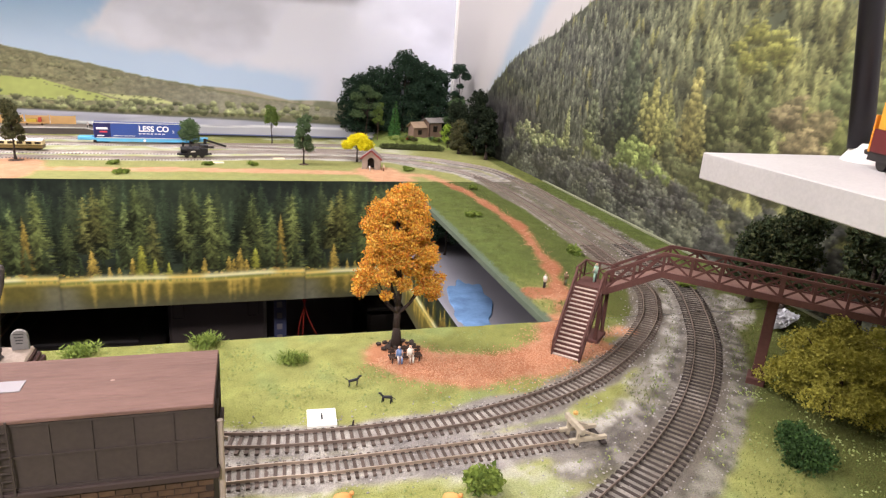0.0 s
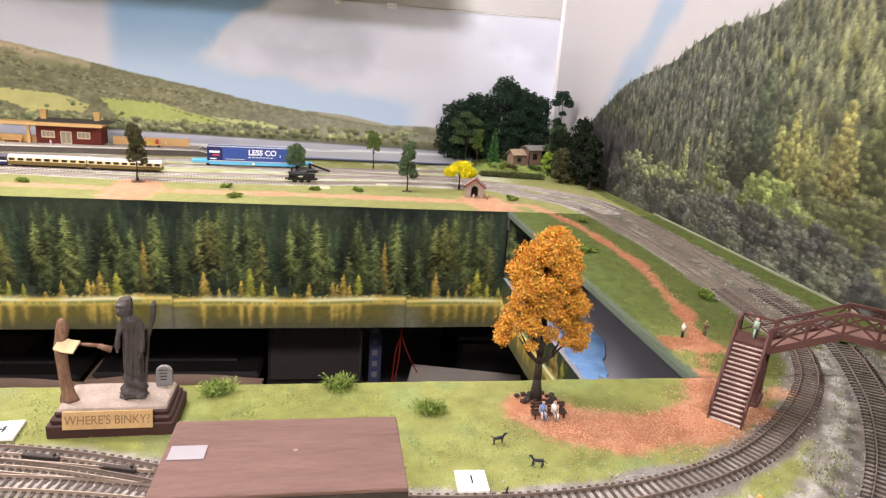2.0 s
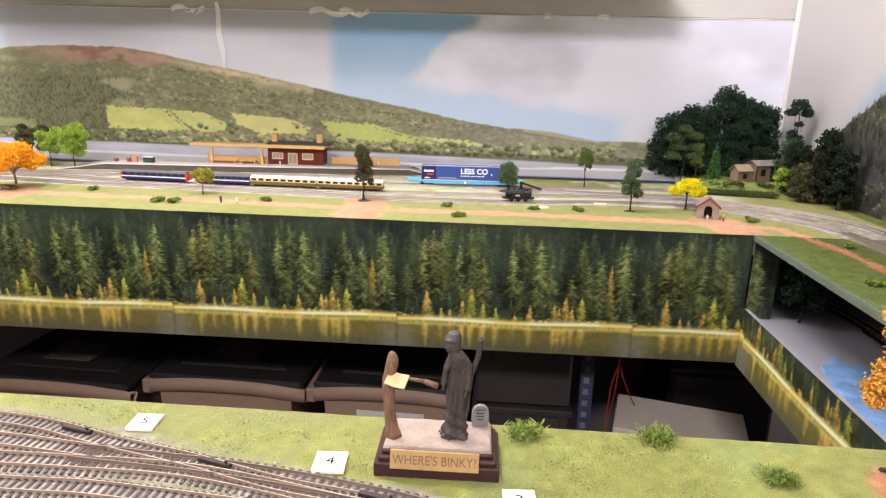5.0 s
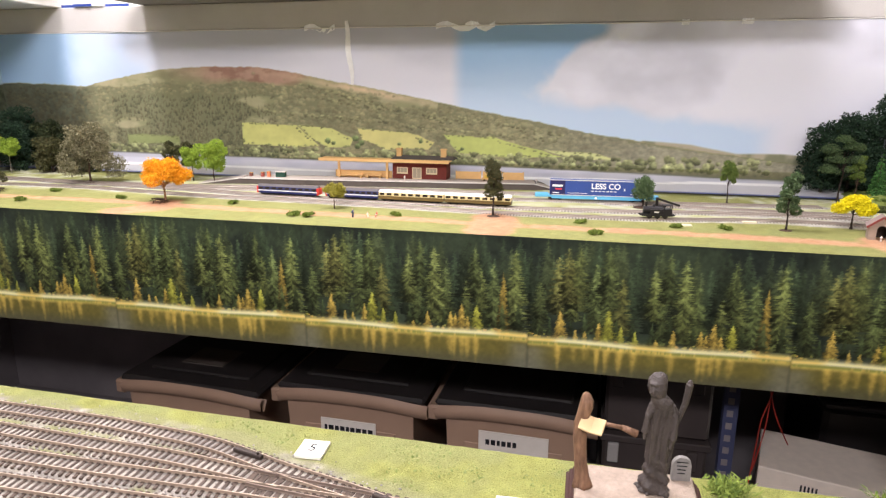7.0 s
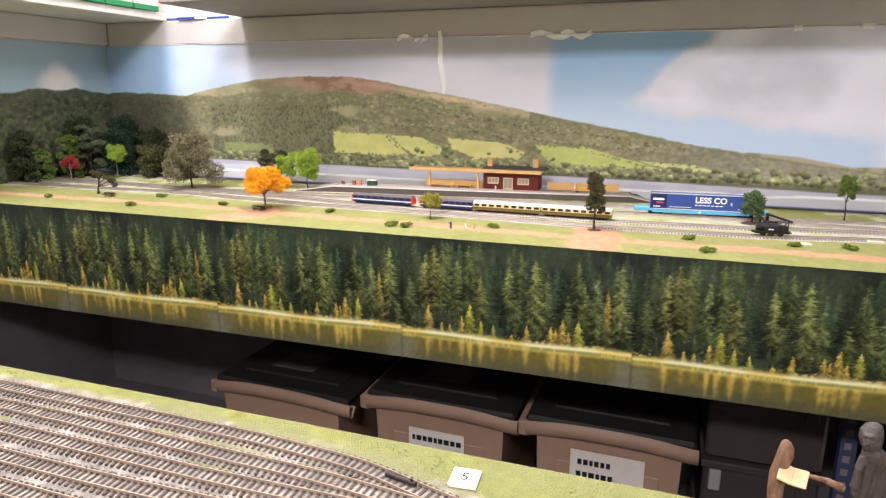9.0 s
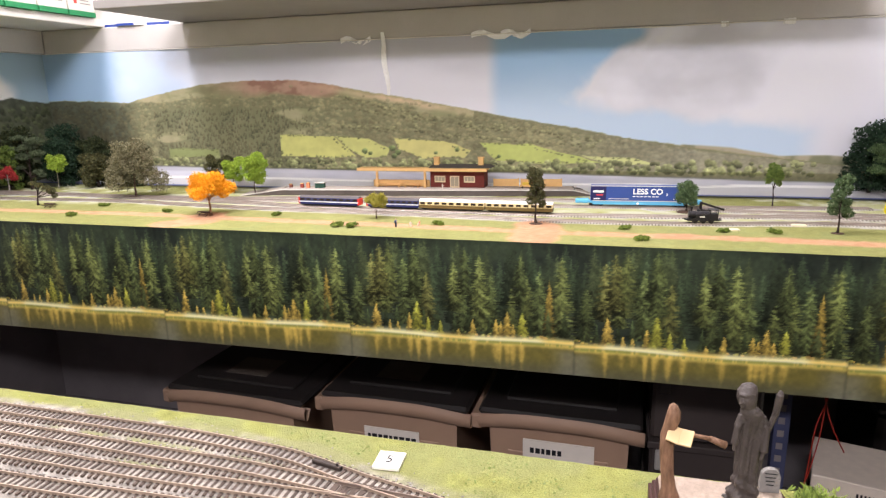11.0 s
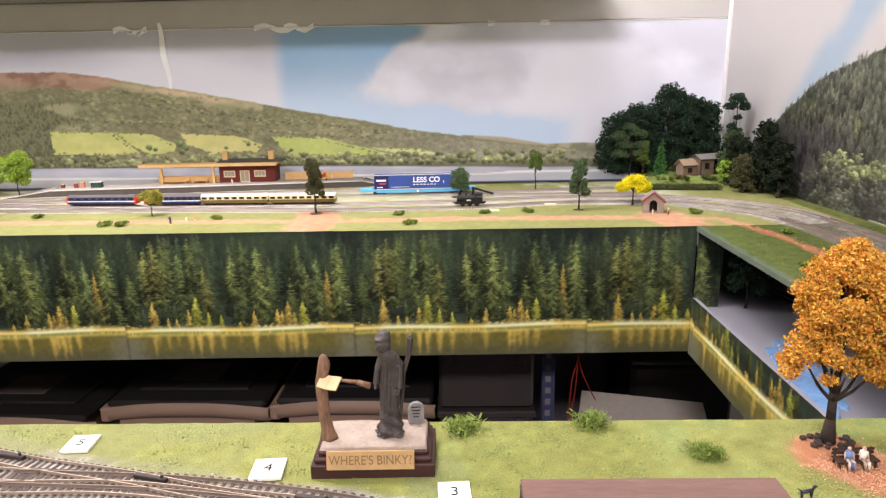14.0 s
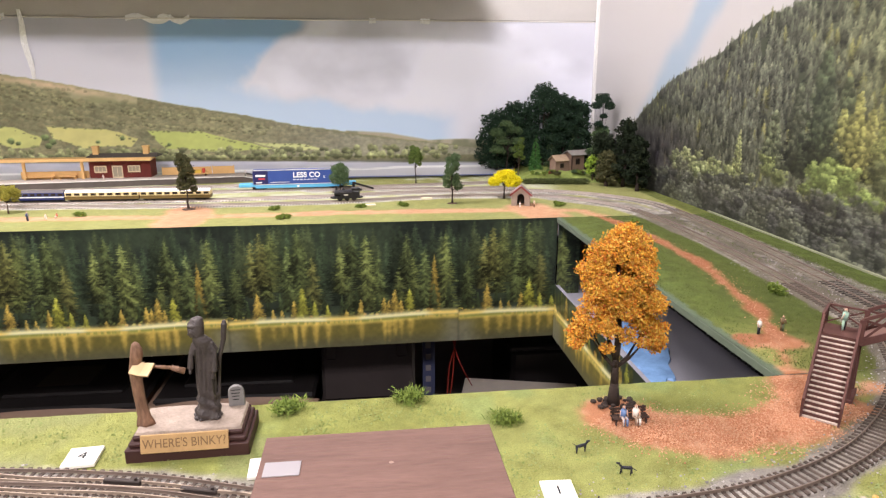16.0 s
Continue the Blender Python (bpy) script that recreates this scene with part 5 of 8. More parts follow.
ob = part("headstone", bm, material("stone_grey", (128, 124, 120), rough=0.85, vary=0.2, scale=120, bump=0.6, bump_scale=500), t, "small grey headstone")
ob.matrix_basis = pose(0.0245, 0.0115, 0.0166, 90, 0, 4)
for k in range(4):
    ob = part("worn_line", boxed(-0.003 + 0.0003 * k, 0.003 - 0.0004 * k, -0.0002, 0.0002, 0.0, 0.0003), ink, t)
    ob.matrix_basis = pose(0.0245, 0.01005, 0.0285 - 0.0022 * k, 90, 0, 4)
# carved stand that holds the open book
s = thing("carved_stand", (-0.1135, 0.4855, 0.0166), "carved wooden stand with an arm holding a small open book", "carved stand")


def loft(bm, rows, n=28, folds=0.0, count=7, twist=60.0, seed=0):
    """Adds a closed body through rings (z, rx, ry, ox, oy), its skin laid in upright folds that fade above."""
    top = rows[-1][0]
    rings = []
    for z, rx, ry, ox, oy in rows:
        ring = []
        for k in range(n):
            a = 2 * math.pi * k / n
            fade = max(0.15, 1 - z / (top * 0.85))
            f = 1 + folds * fade * (math.sin(count * a + z * twist + seed) + 0.5 * math.sin((count * 2 - 1) * a + 1.3 - z * twist))
            ring.append(bm.verts.new((ox + rx * f * math.cos(a), oy + ry * f * math.sin(a), z)))
        rings.append(ring)
    for a, b in zip(rings[:-1], rings[1:]):
        for k in range(n):
            bm.faces.new((a[k], a[(k + 1) % n], b[(k + 1) % n], b[k]))
    bm.faces.new(rings[0][::-1])
    bm.faces.new(rings[-1])
    return bm


bm = loft(bmesh.new(), ((-0.0004, 0.0062, 0.0056, 0.0006, 0), (0.002, 0.0058, 0.0052, 0.0006, 0), (0.006, 0.0044, 0.004, 0.0002, 0), (0.016, 0.0040, 0.0038, -0.0012, 0), (0.028, 0.0042, 0.0038, -0.0022, 0), (0.037, 0.0046, 0.004, -0.0020, 0),
                        (0.0425, 0.0043, 0.0038, -0.0008, -0.0003), (0.046, 0.0046, 0.0042, 0.0002, -0.0006), (0.050, 0.0041, 0.0040, 0.0006, -0.0006), (0.0532, 0.0026, 0.0026, 0.0002, 0), (0.0545, 0.0007, 0.0007, 0, 0)), 20, 0.10, 5, 90, 2)
for v in bm.verts:
    v.co.x *= 0.82
    v.co.y *= 0.82
part("shaft", bm, wood_carved, s, smooth=True)
bm = bmesh.new()
for a, b, r0, r1 in (((0.0, 0, 0.0385), (0.010, 0.0, 0.0378), 0.0011, 0.0010), ((0.010, 0.0, 0.0378), (0.019, 0.001, 0.0362), 0.0010, 0.0013), ((0.019, 0.001, 0.0362), (0.0265, 0.002, 0.0330), 0.0016, 0.0022)):
    rod(bm, a, b, r0, r1, 8)
part("arm", bm, wood_carved, s, smooth=True)
page = material("book_page", (206, 178, 136), rough=0.7, vary=0.1)
for e, lean in ((-1, 14), (1, -10)):
    ob = part("book_leaf", boxed(-0.0032, 0.0032, -0.0046, 0.0046, -0.0006, 0.0006, 0.0003), page, s, "pale open book page")
    ob.matrix_basis = pose(0.0038, -0.0046, 0.0388, 34, 6, -14) @ pose(e * 0.0031, 0, 0, 0, lean, 0)

# the robe: long folds down the front that gather in swags above the hem
bm = bmesh.new()
rz = (0.0, 0.003, 0.007, 0.012, 0.018, 0.026, 0.036, 0.044, 0.0495, 0.0530, 0.0550)
rr = (0.0090, 0.0086, 0.0074, 0.0064, 0.0060, 0.0057, 0.0054, 0.0056, 0.0064, 0.0060, 0.0042)
ro = (0.0006, 0.0004, 0.0008, 0.0006, 0.0010, 0.0014, 0.0016, 0.0020, 0.0022, 0.0014, 0.0004)
rings = []
for k in range(64):
    z = 0.0552 * k / 63
    rad, off = float(np.interp(z, rz, rr)), float(np.interp(z, rz, ro))
    ring = []
    for m in range(56):
        a = 2 * math.pi * m / 56
        low = float(ramp01(0.024 - z, 0.0, 0.012))
        f = 1 + (0.22 - 0.12 * low) * math.sin(6 * a + 30 * z + 1.5 * math.sin(2 * a)) * float(ramp01(0.052 - z, 0.0, 0.012)) + 0.08 * math.sin(11 * a + 1.3 - 80 * z) * (1 - low) \
            + 0.12 * low * math.sin(z * 820 + 3.0 * math.sin(a + 1.2)) + 0.05 * low * math.sin(3 * a + 2)
        ring.append(bm.verts.new((off + rad * f * math.cos(a), 0.86 * rad * f * math.sin(a), z)))
    rings.append(ring)
for a, b in zip(rings[:-1], rings[1:]):
    for k in range(56):
        bm.faces.new((a[k], a[(k + 1) % 56], b[(k + 1) % 56], b[k]))
bm.faces.new(rings[0][::-1])
bm.faces.new(rings[-1])
# cowl over the shoulders and the bowed hood
loft(bm, ((0.0505, 0.0066, 0.0054, 0.0020, -0.0003), (0.0535, 0.0062, 0.0054, 0.0012, -0.0008), (0.0562, 0.0044, 0.0044, 0.0, -0.0012)), 24, 0.06, 5, 40)
loft(bm, ((0.0548, 0.0036, 0.0036, -0.0004, -0.001), (0.0575, 0.0047, 0.0048, -0.0014, -0.0012), (0.0612, 0.0056, 0.0054, -0.0020, -0.0010), (0.0648, 0.0054, 0.0050, -0.0018, -0.0004), (0.0676, 0.0040, 0.0036, -0.0010, 0.0004), (0.0688, 0.0012, 0.0012, -0.0002, 0.0008)), 24, 0.03, 4, 30)
# brow, face and jaw
ball(bm, (-0.0042, -0.0048, 0.0606), 0.0026, (0.9, 0.7, 1.1), 2)
ball(bm, (-0.0046, -0.0068, 0.0606), 0.0008, (0.7, 0.8, 1.4), 1)
for e in (-1, 1):
    ball(bm, (-0.0043 + e * 0.0016, -0.0062, 0.0594), 0.0010, (1, 0.6, 0.8), 1)
ball(bm, (-0.0044, -0.0050, 0.0580), 0.0016, (0.9, 0.9, 0.8), 2)
ball(bm, (-0.0034, -0.0044, 0.0640), 0.0030, (1.2, 0.7, 0.45), 2)
for a, b, r0, r1 in (((-0.0040, -0.0020, 0.0515), (-0.0062, -0.0042, 0.0440), 0.0019, 0.0017), ((-0.0062, -0.0042, 0.0440), (-0.0070, -0.0050, 0.0360), 0.0017, 0.0022), ((-0.0070, -0.0052, 0.0365), (-0.0072, -0.0060, 0.0325), 0.0012, 0.0010),
                     ((0.0072, -0.0010, 0.0515), (0.0096, -0.0030, 0.0440), 0.0020, 0.0018), ((0.0096, -0.0030, 0.0440), (0.0086, -0.0050, 0.0330), 0.0018, 0.0023), ((0.0086, -0.0052, 0.0335), (0.0072, -0.0058, 0.0285), 0.0012, 0.0011),
                     ((0.0112, 0.0030, 0.0400), (0.0148, 0.0034, 0.0515), 0.0015, 0.0018), ((0.0148, 0.0034, 0.0515), (0.0162, 0.0034, 0.0625), 0.0019, 0.0022), ((0.0162, 0.0034, 0.0623), (0.0165, 0.0034, 0.0648), 0.0020, 0.0010), ((0.0075, 0.0030, 0.004), (0.0112, 0.0030, 0.0400), 0.0010, 0.0014),
                     ((0.0060, 0.0006, 0.0500), (0.0100, -0.0012, 0.0455), 0.0030, 0.0026), ((-0.0030, -0.0010, 0.0505), (-0.0060, -0.0036, 0.0450), 0.0028, 0.0022)):
    rod(bm, a, b, r0, r1, 10)
for k in range(22):
    a = rng.uniform(0, 6.283)
    ball(bm, (0.0008 + rng.uniform(0.006, 0.0105) * math.cos(a), rng.uniform(0.005, 0.009) * math.sin(a), 0.0008), rng.uniform(0.0010, 0.0022), (1.2, 1, 0.6), 1, 0.3)
ob = part("statue", bm, bronze, smooth=True)
skin = ob.modifiers.new("skin", "REMESH")
skin.mode, skin.voxel_size, skin.use_smooth_shade = "VOXEL", 0.00045, True
soft = ob.modifiers.new("soft", "SMOOTH")
soft.factor, soft.iterations = 0.5, 2
ob.matrix_world = pose(-0.0770, 0.4905, 0.0172) @ Matrix.Diagonal((0.88, 0.90, 0.965, 1))
tagged(ob, "dark grey hooded robed statue with a staff standing on the plinth", "statue")

# ---- plants ----
bark = material("bark", (84, 66, 54), rough=0.9, vary=0.25, scale=120, bump=0.6, bump_scale=700)
bark_dark = material("bark_dark", (58, 48, 42), rough=0.9, vary=0.25, scale=120, bump=0.5, bump_scale=700)


def leafage(name, *colours, rough=0.75):
    """Leaves whose colour goes from piece to piece through the given shades."""
    m = material(name, colours[0], rough=rough, vary=0.16, scale=45, spec=0.15)
    nt = m.node_tree
    g = nt.nodes.new("ShaderNodeNewGeometry")
    r = nt.nodes.new("ShaderNodeValToRGB")
    els = r.color_ramp.elements
    while len(els) < len(colours):
        els.new(0.5)
    for k, c in enumerate(colours):
        els[k].position = k / max(1, len(colours) - 1)
        els[k].color = (*srgb(*c), 1)
    nt.links.new(g.outputs["Random Per Island"], r.inputs["Fac"])
    rgb = next(n for n in nt.nodes if n.bl_idname == "ShaderNodeRGB")
    nxt = rgb.outputs[0].links[0].to_socket
    nt.links.new(r.outputs[0], nxt)
    return m


def leaves(name, lobes, count, size, mat, parent, seed, hollow=0.55, droop=0.0):
    """A crown of many small folded leaves or crumbs, gathered in lobes (x, y, z, r, squash), thicker at their skins."""
    r = np.random.default_rng(seed)
    lob = np.array(lobes, float)
    vol = lob[:, 3] ** 2
    which = r.choice(len(lob), count, p=vol / vol.sum())
    d = r.normal(size=(count, 3))
    d /= np.linalg.norm(d, axis=1, keepdims=True)
    rad = lob[which, 3] * (hollow + (1 - hollow) * r.random(count) ** 0.6) * (1 + 0.13 * r.normal(size=count))
    c = lob[which, :3] + d * rad[:, None] * np.stack([np.ones(count), np.ones(count), lob[which, 4]], 1)
    a = r.normal(size=(count, 3)) + d * 0.8
    a /= np.linalg.norm(a, axis=1, keepdims=True)
    b = np.cross(a, r.normal(size=(count, 3)))
    b /= np.linalg.norm(b, axis=1, keepdims=True) + 1e-9
    n = np.cross(a, b)
    s = size * r.uniform(0.6, 1.4, count)[:, None]
    verts = np.stack([c - a * s, c + b * s * 0.7 + n * s * 0.3, c + a * s, c - b * s * 0.7 + n * s * 0.3], 1).reshape(-1, 3)
    i = np.arange(count) * 4
    faces = np.concatenate([np.stack([i, i + 1, i + 2], 1), np.stack([i, i + 2, i + 3], 1)]).tolist()
    return mesh_of(name, verts.tolist(), faces, mat, parent)


def trunk_mesh(height, r0, limbs, mat, parent, bend=0.0, seed=1, flare=1.5):
    r = np.random.default_rng(seed)
    bm = bmesh.new()
    pts = [Vector((bend * height * (k / 5) ** 2 + (r.normal(0, 0.012) * height if 0 < k < 5 else 0), (r.normal(0, 0.012) * height if 0 < k < 5 else 0), height * k / 5)) for k in range(6)]
    pts[0].z = -0.001
    for k in range(5):
        rod(bm, pts[k], pts[k + 1], r0 * (flare if k == 0 else 1.0 - 0.14 * k), r0 * (1.0 - 0.14 * (k + 1)), 9)
    for z, (x, y, zz), rr in limbs:
        k = min(4, int(z / height * 5))
        f = z / height * 5 - k
        a = pts[k].lerp(pts[k + 1], f)
        b = Vector((x, y, zz))
        mid = a.lerp(b, 0.5) + Vector((0, 0, -0.04 * (b - a).length + r.normal(0, 0.05) * (b - a).length))
        rod(bm, a, mid, rr, rr * 0.75, 7)
        rod(bm, mid, b, rr * 0.75, rr * 0.3, 7)
    return part("trunk", bm, mat, parent, smooth=True)


def spread(n, z0, z1, wide, r0, r1, seed, squash=0.85, power=1.0, cx=0.0, cy=0.0):
    """Lobes of a crown between two heights; wide(f) gives the half width at f of the crown's height."""
    r = np.random.default_rng(seed)
    out = []
    for k in range(n):
        f = ((k + 0.5) / n) ** power
        a = k * 2.399 + r.uniform(-0.4, 0.4)
        w = wide(f) * math.sqrt(r.uniform(0.25, 1.0))
        rr = r.uniform(r0, r1)
        out.append((cx + w * math.cos(a), cy + w * math.sin(a), z0 + (z1 - z0) * f, rr, squash))
    return out


def billow(lobes, n, share, seed):
    """Breaks each lobe into smaller rounded clumps on its skin."""
    r = np.random.default_rng(seed)
    out = []
    for x, y, z, q, sq in lobes:
        out.append((x, y, z, q * 0.8, sq))
        for k in range(n):
            a, e = k * 2.399 + r.uniform(-0.4, 0.4), math.asin(-0.5 + 1.5 * (k + 0.5) / n)
            out.append((x + 0.75 * q * math.cos(a) * math.cos(e), y + 0.75 * q * math.sin(a) * math.cos(e), z + 0.75 * q * math.sin(e) * sq, q * share * r.uniform(0.8, 1.25), 0.8))
    return out


def tree(name, at, label, height, trunk_r, lobes, count, size, leaf, wood=bark, seed=1, bend=0.0, hollow=0.55, group="", limb_r=0.35, pad=None, forks=0):
    t = thing(name, (*at, 0.0), label, "tree", group)
    zmin = min(l[2] for l in lobes)
    r = np.random.default_rng(seed)
    pick = [lobes[i] for i in r.choice(len(lobes), min(7, len(lobes)), replace=False)]
    limbs = [(min(height * 0.92, max(zmin * 0.75, l[2] * 0.6)), (l[0] * 0.85, l[1] * 0.85, l[2]), trunk_r * limb_r * r.uniform(0.7, 1.3)) for l in pick]
    for k in range(forks):   # bare boughs that open below the leaves
        a = k * 6.283 / forks + 0.3
        limbs.append((zmin * 0.62, (zmin * 0.45 * math.cos(a), zmin * 0.35 * math.sin(a), zmin * 1.15), trunk_r * 0.38))
    trunk_mesh(height, trunk_r, limbs, wood, t, bend, seed)
    leaves("crown", lobes, count, size, leaf, t, seed + 50, hollow)
    if pad:
        part("pad", ball(bmesh.new(), (0, 0, 0.0008), pad, (1, 0.8, 0.14), 2, 0.25), bark, t)
    return t


leaf_autumn = leafage("leaf_autumn", (226, 178, 66), (204, 122, 44), (222, 170, 60), (178, 84, 40), (232, 194, 92), (206, 132, 50), (188, 164, 70), (170, 112, 56))
leaf_olive = leafage("leaf_olive", (148, 142, 58), (158, 151, 66), (138, 132, 52), (166, 159, 76))
leaf_dark = leafage("leaf_dark", (40, 58, 44), (52, 74, 54), (32, 46, 36), (62, 84, 62))
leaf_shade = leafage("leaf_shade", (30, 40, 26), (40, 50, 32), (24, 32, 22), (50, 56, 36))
leaf_sprig = leafage("leaf_sprig", (46, 56, 36), (60, 70, 44), (36, 44, 28), (84, 86, 54))
leaf_green = leafage("leaf_green", (76, 98, 62), (96, 116, 78), (58, 78, 50), (114, 130, 92))
leaf_mid = leafage("leaf_mid", (92, 112, 52), (116, 132, 64), (70, 92, 46))
leaf_brownish = leafage("leaf_brownish", (70, 72, 44), (92, 88, 56), (54, 60, 40))
leaf_lime = leafage("leaf_lime", (136, 162, 56), (158, 180, 70), (108, 138, 48))
leaf_yellow = leafage("leaf_yellow", (222, 206, 20), (236, 222, 40), (196, 182, 20))
leaf_orange = leafage("leaf_orange", (238, 164, 28), (246, 182, 48), (222, 140, 24))
leaf_grey = leafage("leaf_grey", (112, 108, 82), (132, 126, 98), (92, 90, 68))
leaf_red = leafage("leaf_red", (150, 48, 52), (172, 66, 64))
leaf_bush = leafage("leaf_bush", (98, 116, 48), (120, 134, 60), (76, 94, 40))
leaf_darkbush = leafage("leaf_darkbush", (40, 62, 30), (58, 82, 38), (30, 46, 24))

# the autumn tree by the bench
wide = lambda f: 0.0265 * (0.72 + 0.28 * math.sin(2.2 * f + 0.6)) * (1 - 0.5 * f ** 2.2)
lob = spread(46, 0.056, 0.126, wide, 0.0065, 0.0105, 5) + [(-0.030, -0.004, 0.052, 0.0065, 0.8), (-0.027, 0.004, 0.056, 0.008, 0.8), (-0.022, 0.01, 0.053, 0.006, 0.8), (0.026, 0.0, 0.046, 0.0075, 0.8), (0.024, -0.006, 0.053, 0.008, 0.8), (0.031, 0.002, 0.057, 0.006, 0.8), (-0.003, 0, 0.126, 0.009, 0.9), (0.002, 0.0, 0.131, 0.006, 0.9),
                                                            (-0.012, -0.012, 0.050, 0.005, 0.7), (0.012, -0.012, 0.053, 0.005, 0.7), (0.0, 0.018, 0.052, 0.008, 0.7)]
lob = [(x * 1.04, y * 1.04, z * 0.965, r, q) for x, y, z, r, q in lob]
tree("autumn_tree", (0.1965, 0.5055), "tall tree with orange and golden autumn leaves beside the bench", 0.085, 0.0033, lob, 36000, 0.00092, leaf_autumn, bark_dark, 5, limb_r=0.45, hollow=0.4, forks=6)
for k in range(26):
    a = rng.uniform(0, 6.28)
    q = rng.uniform(0.007, 0.016)
    at = (0.1965 + q * math.cos(a), 0.5045 + 0.6 * q * math.sin(a))
    ob = part("stone", ball(bmesh.new(), (0, 0, 0.0008), rng.uniform(0.0014, 0.0026), (1.2, 0.9, 0.8), 1, 0.4), bark_dark)
    ob.matrix_world = pose(*at, 0.0006, 0, 0, rng.uniform(0, 360))
    tagged(ob, "small dark stone in the ring round the autumn tree", "stone", "stones round the tree")

# olive tree, bushes and dark trees below the raised shelf
lob = spread(20, 0.010, 0.060, lambda f: 0.040 * (1 - 0.5 * f * f), 0.013, 0.018, 21, 0.8)
tree("olive_tree", (0.478, 0.356), "low spreading tree with thick olive-green foliage", 0.04, 0.003, billow(lob, 5, 0.45, 22), 38000, 0.00088, leaf_olive, bark, 21)
for x, y, h, w, sd in ((0.5735, 0.508, 0.115, 0.026, 31), (0.575, 0.43, 0.135, 0.034, 32), (0.578, 0.555, 0.08, 0.018, 33)):
    lob = spread(14, h * 0.3, h, lambda f: w * (1 - 0.5 * f), 0.010, 0.016, sd)
    tree("dark_tree", (x, y), "dark green tree standing against the forest backdrop", h * 0.7, 0.0032, lob, 5200, 0.0020, leaf_sprig, bark_dark, sd, group="dark trees")


def bush(at, r, leaf, label, seed, tall=0.8, count=500, size=0.0016, group="bushes"):
    t = thing("bush", (*at, 0.0), label, "bush", group)
    q = np.random.default_rng(seed)
    lob = [(q.normal(0, r * 0.35), q.normal(0, r * 0.35), r * tall * q.uniform(0.35, 0.8), r * q.uniform(0.4, 0.6), tall) for _ in range(6)]
    leaves("foliage", lob, count, size, leaf, t, seed, 0.3)
    bm = bmesh.new()
    for k in range(5):
        a = k * 1.256
        rod(bm, (0, 0, -0.0008), (r * 0.5 * math.cos(a), r * 0.5 * math.sin(a), r * tall * 0.7), 0.0005, 0.0002, 5)
    part("stem", bm, bark, t)
    return t


def spiky_bush(at, r, h, seed):
    """A tuft of upright sprigs."""
    t = thing("bush", (*at, 0.0), "small spiky green bush on the grass", "bush", "spiky bushes")
    q = np.random.default_rng(seed)
    verts, faces = [], []

    def sprig(b, d, L):
        side = np.cross(d, (0, 0, 1)) * 0.0005 + q.normal(0, 0.0001, 3)
        i = len(verts)
        verts.extend([b - side, b + side, b + d * L * 0.6 + side * 1.2, b + d * L])
        faces.extend([(i, i + 1, i + 2), (i, i + 2, i + 3)])

    for k in range(520):
        a, e = q.uniform(0, 6.283), q.uniform(0.1, 1.2)
        b = np.array((q.normal(0, r * 0.42), q.normal(0, r * 0.34), q.uniform(0, h * 0.3)))
        sprig(b, np.array((math.cos(a) * math.cos(e), math.sin(a) * math.cos(e), math.sin(e))), h * q.uniform(0.18, 0.42))
    for k in range(22):
        a, e = q.uniform(0, 6.283), q.uniform(0.35, 1.2)
        d = np.array((math.cos(a) * math.cos(e), math.sin(a) * math.cos(e), math.sin(e)))
        b = np.array((q.normal(0, r * 0.4), q.normal(0, r * 0.3), h * 0.1))
        for j in range(6):
            c = b + d * h * 0.085 * j
            sprig(c, d * 0.6 + q.normal(0, 0.5, 3), 0.0022)
    mesh_of("foliage", verts, faces, leaf_bush, t)
    part("stem", ball(bmesh.new(), (0, 0, 0.0006), r * 0.4, (1, 1, 0.3), 1), bark, t)
    return t


for k, (x, y, r, h) in enumerate(((0.0535, 0.5275, 0.012, 0.016), (-0.0320, 0.5225, 0.012, 0.016), (0.1155, 0.4905, 0.0115, 0.014))):
    spiky_bush((x, y), r, h, 80 + k)
bush((0.203, 0.3255), 0.013, leaf_bush, "bright green bush beside the outer track", 90, 0.9, 900, 0.0017)
bush((0.412, 0.314), 0.024, leaf_darkbush, "dark green bush in the grass below the olive tree", 91, 0.5, 4200, 0.0011)
for k, (x, y, r) in enumerate(((-0.797, 1.273, 0.011), (-0.630, 1.195, 0.013), (-0.603, 1.192, 0.013), (-0.4574, 1.2435, 0.011), (-0.1409, 1.2556, 0.0115), (-0.1124, 1.1775, 0.012), (0.0151, 1.2593, 0.0115), (0.093, 1.269, 0.0115),
                               (0.3714, 1.236, 0.011), (0.4487, 1.072, 0.013), (0.3919, 0.9012, 0.0115), (0.465, 0.7185, 0.013), (-1.2234, 1.199, 0.012), (-1.2483, 1.3125, 0.011), (-1.0503, 1.2727, 0.012), (-1.4821, 1.2313, 0.012), (0.535, 0.60, 0.012))):
    bush((x, y), r, leaf_bush, "low green bush in the grass", 100 + k, 0.55, 320, 0.0019)

# trees along the far board
tree("slender_tree", (-0.2895, 1.2775), "tall slender dark tree on a small earth mound", 0.062, 0.0020, spread(15, 0.034, 0.094, lambda f: 0.013 * (1 - 0.5 * f), 0.006, 0.0105, 41), 4600, 0.0015, leaf_brownish, bark_dark, 41, pad=0.012)
tree("slender_tree", (0.1827, 1.278), "slender green tree with tiered foliage on the grass", 0.062, 0.0016, spread(14, 0.030, 0.088, lambda f: 0.016 * (1 - 0.55 * f), 0.006, 0.0095, 42), 4000, 0.0015, leaf_green, bark_dark, 42, pad=0.010)
tree("slender_tree", (0.1324, 1.503), "thin light-green tree on a brown earth pad", 0.062, 0.0014, spread(10, 0.046, 0.082, lambda f: 0.014 * (1 - 0.35 * f), 0.006, 0.009, 43), 2800, 0.0015, leaf_mid, bark_dark, 43, pad=0.014)
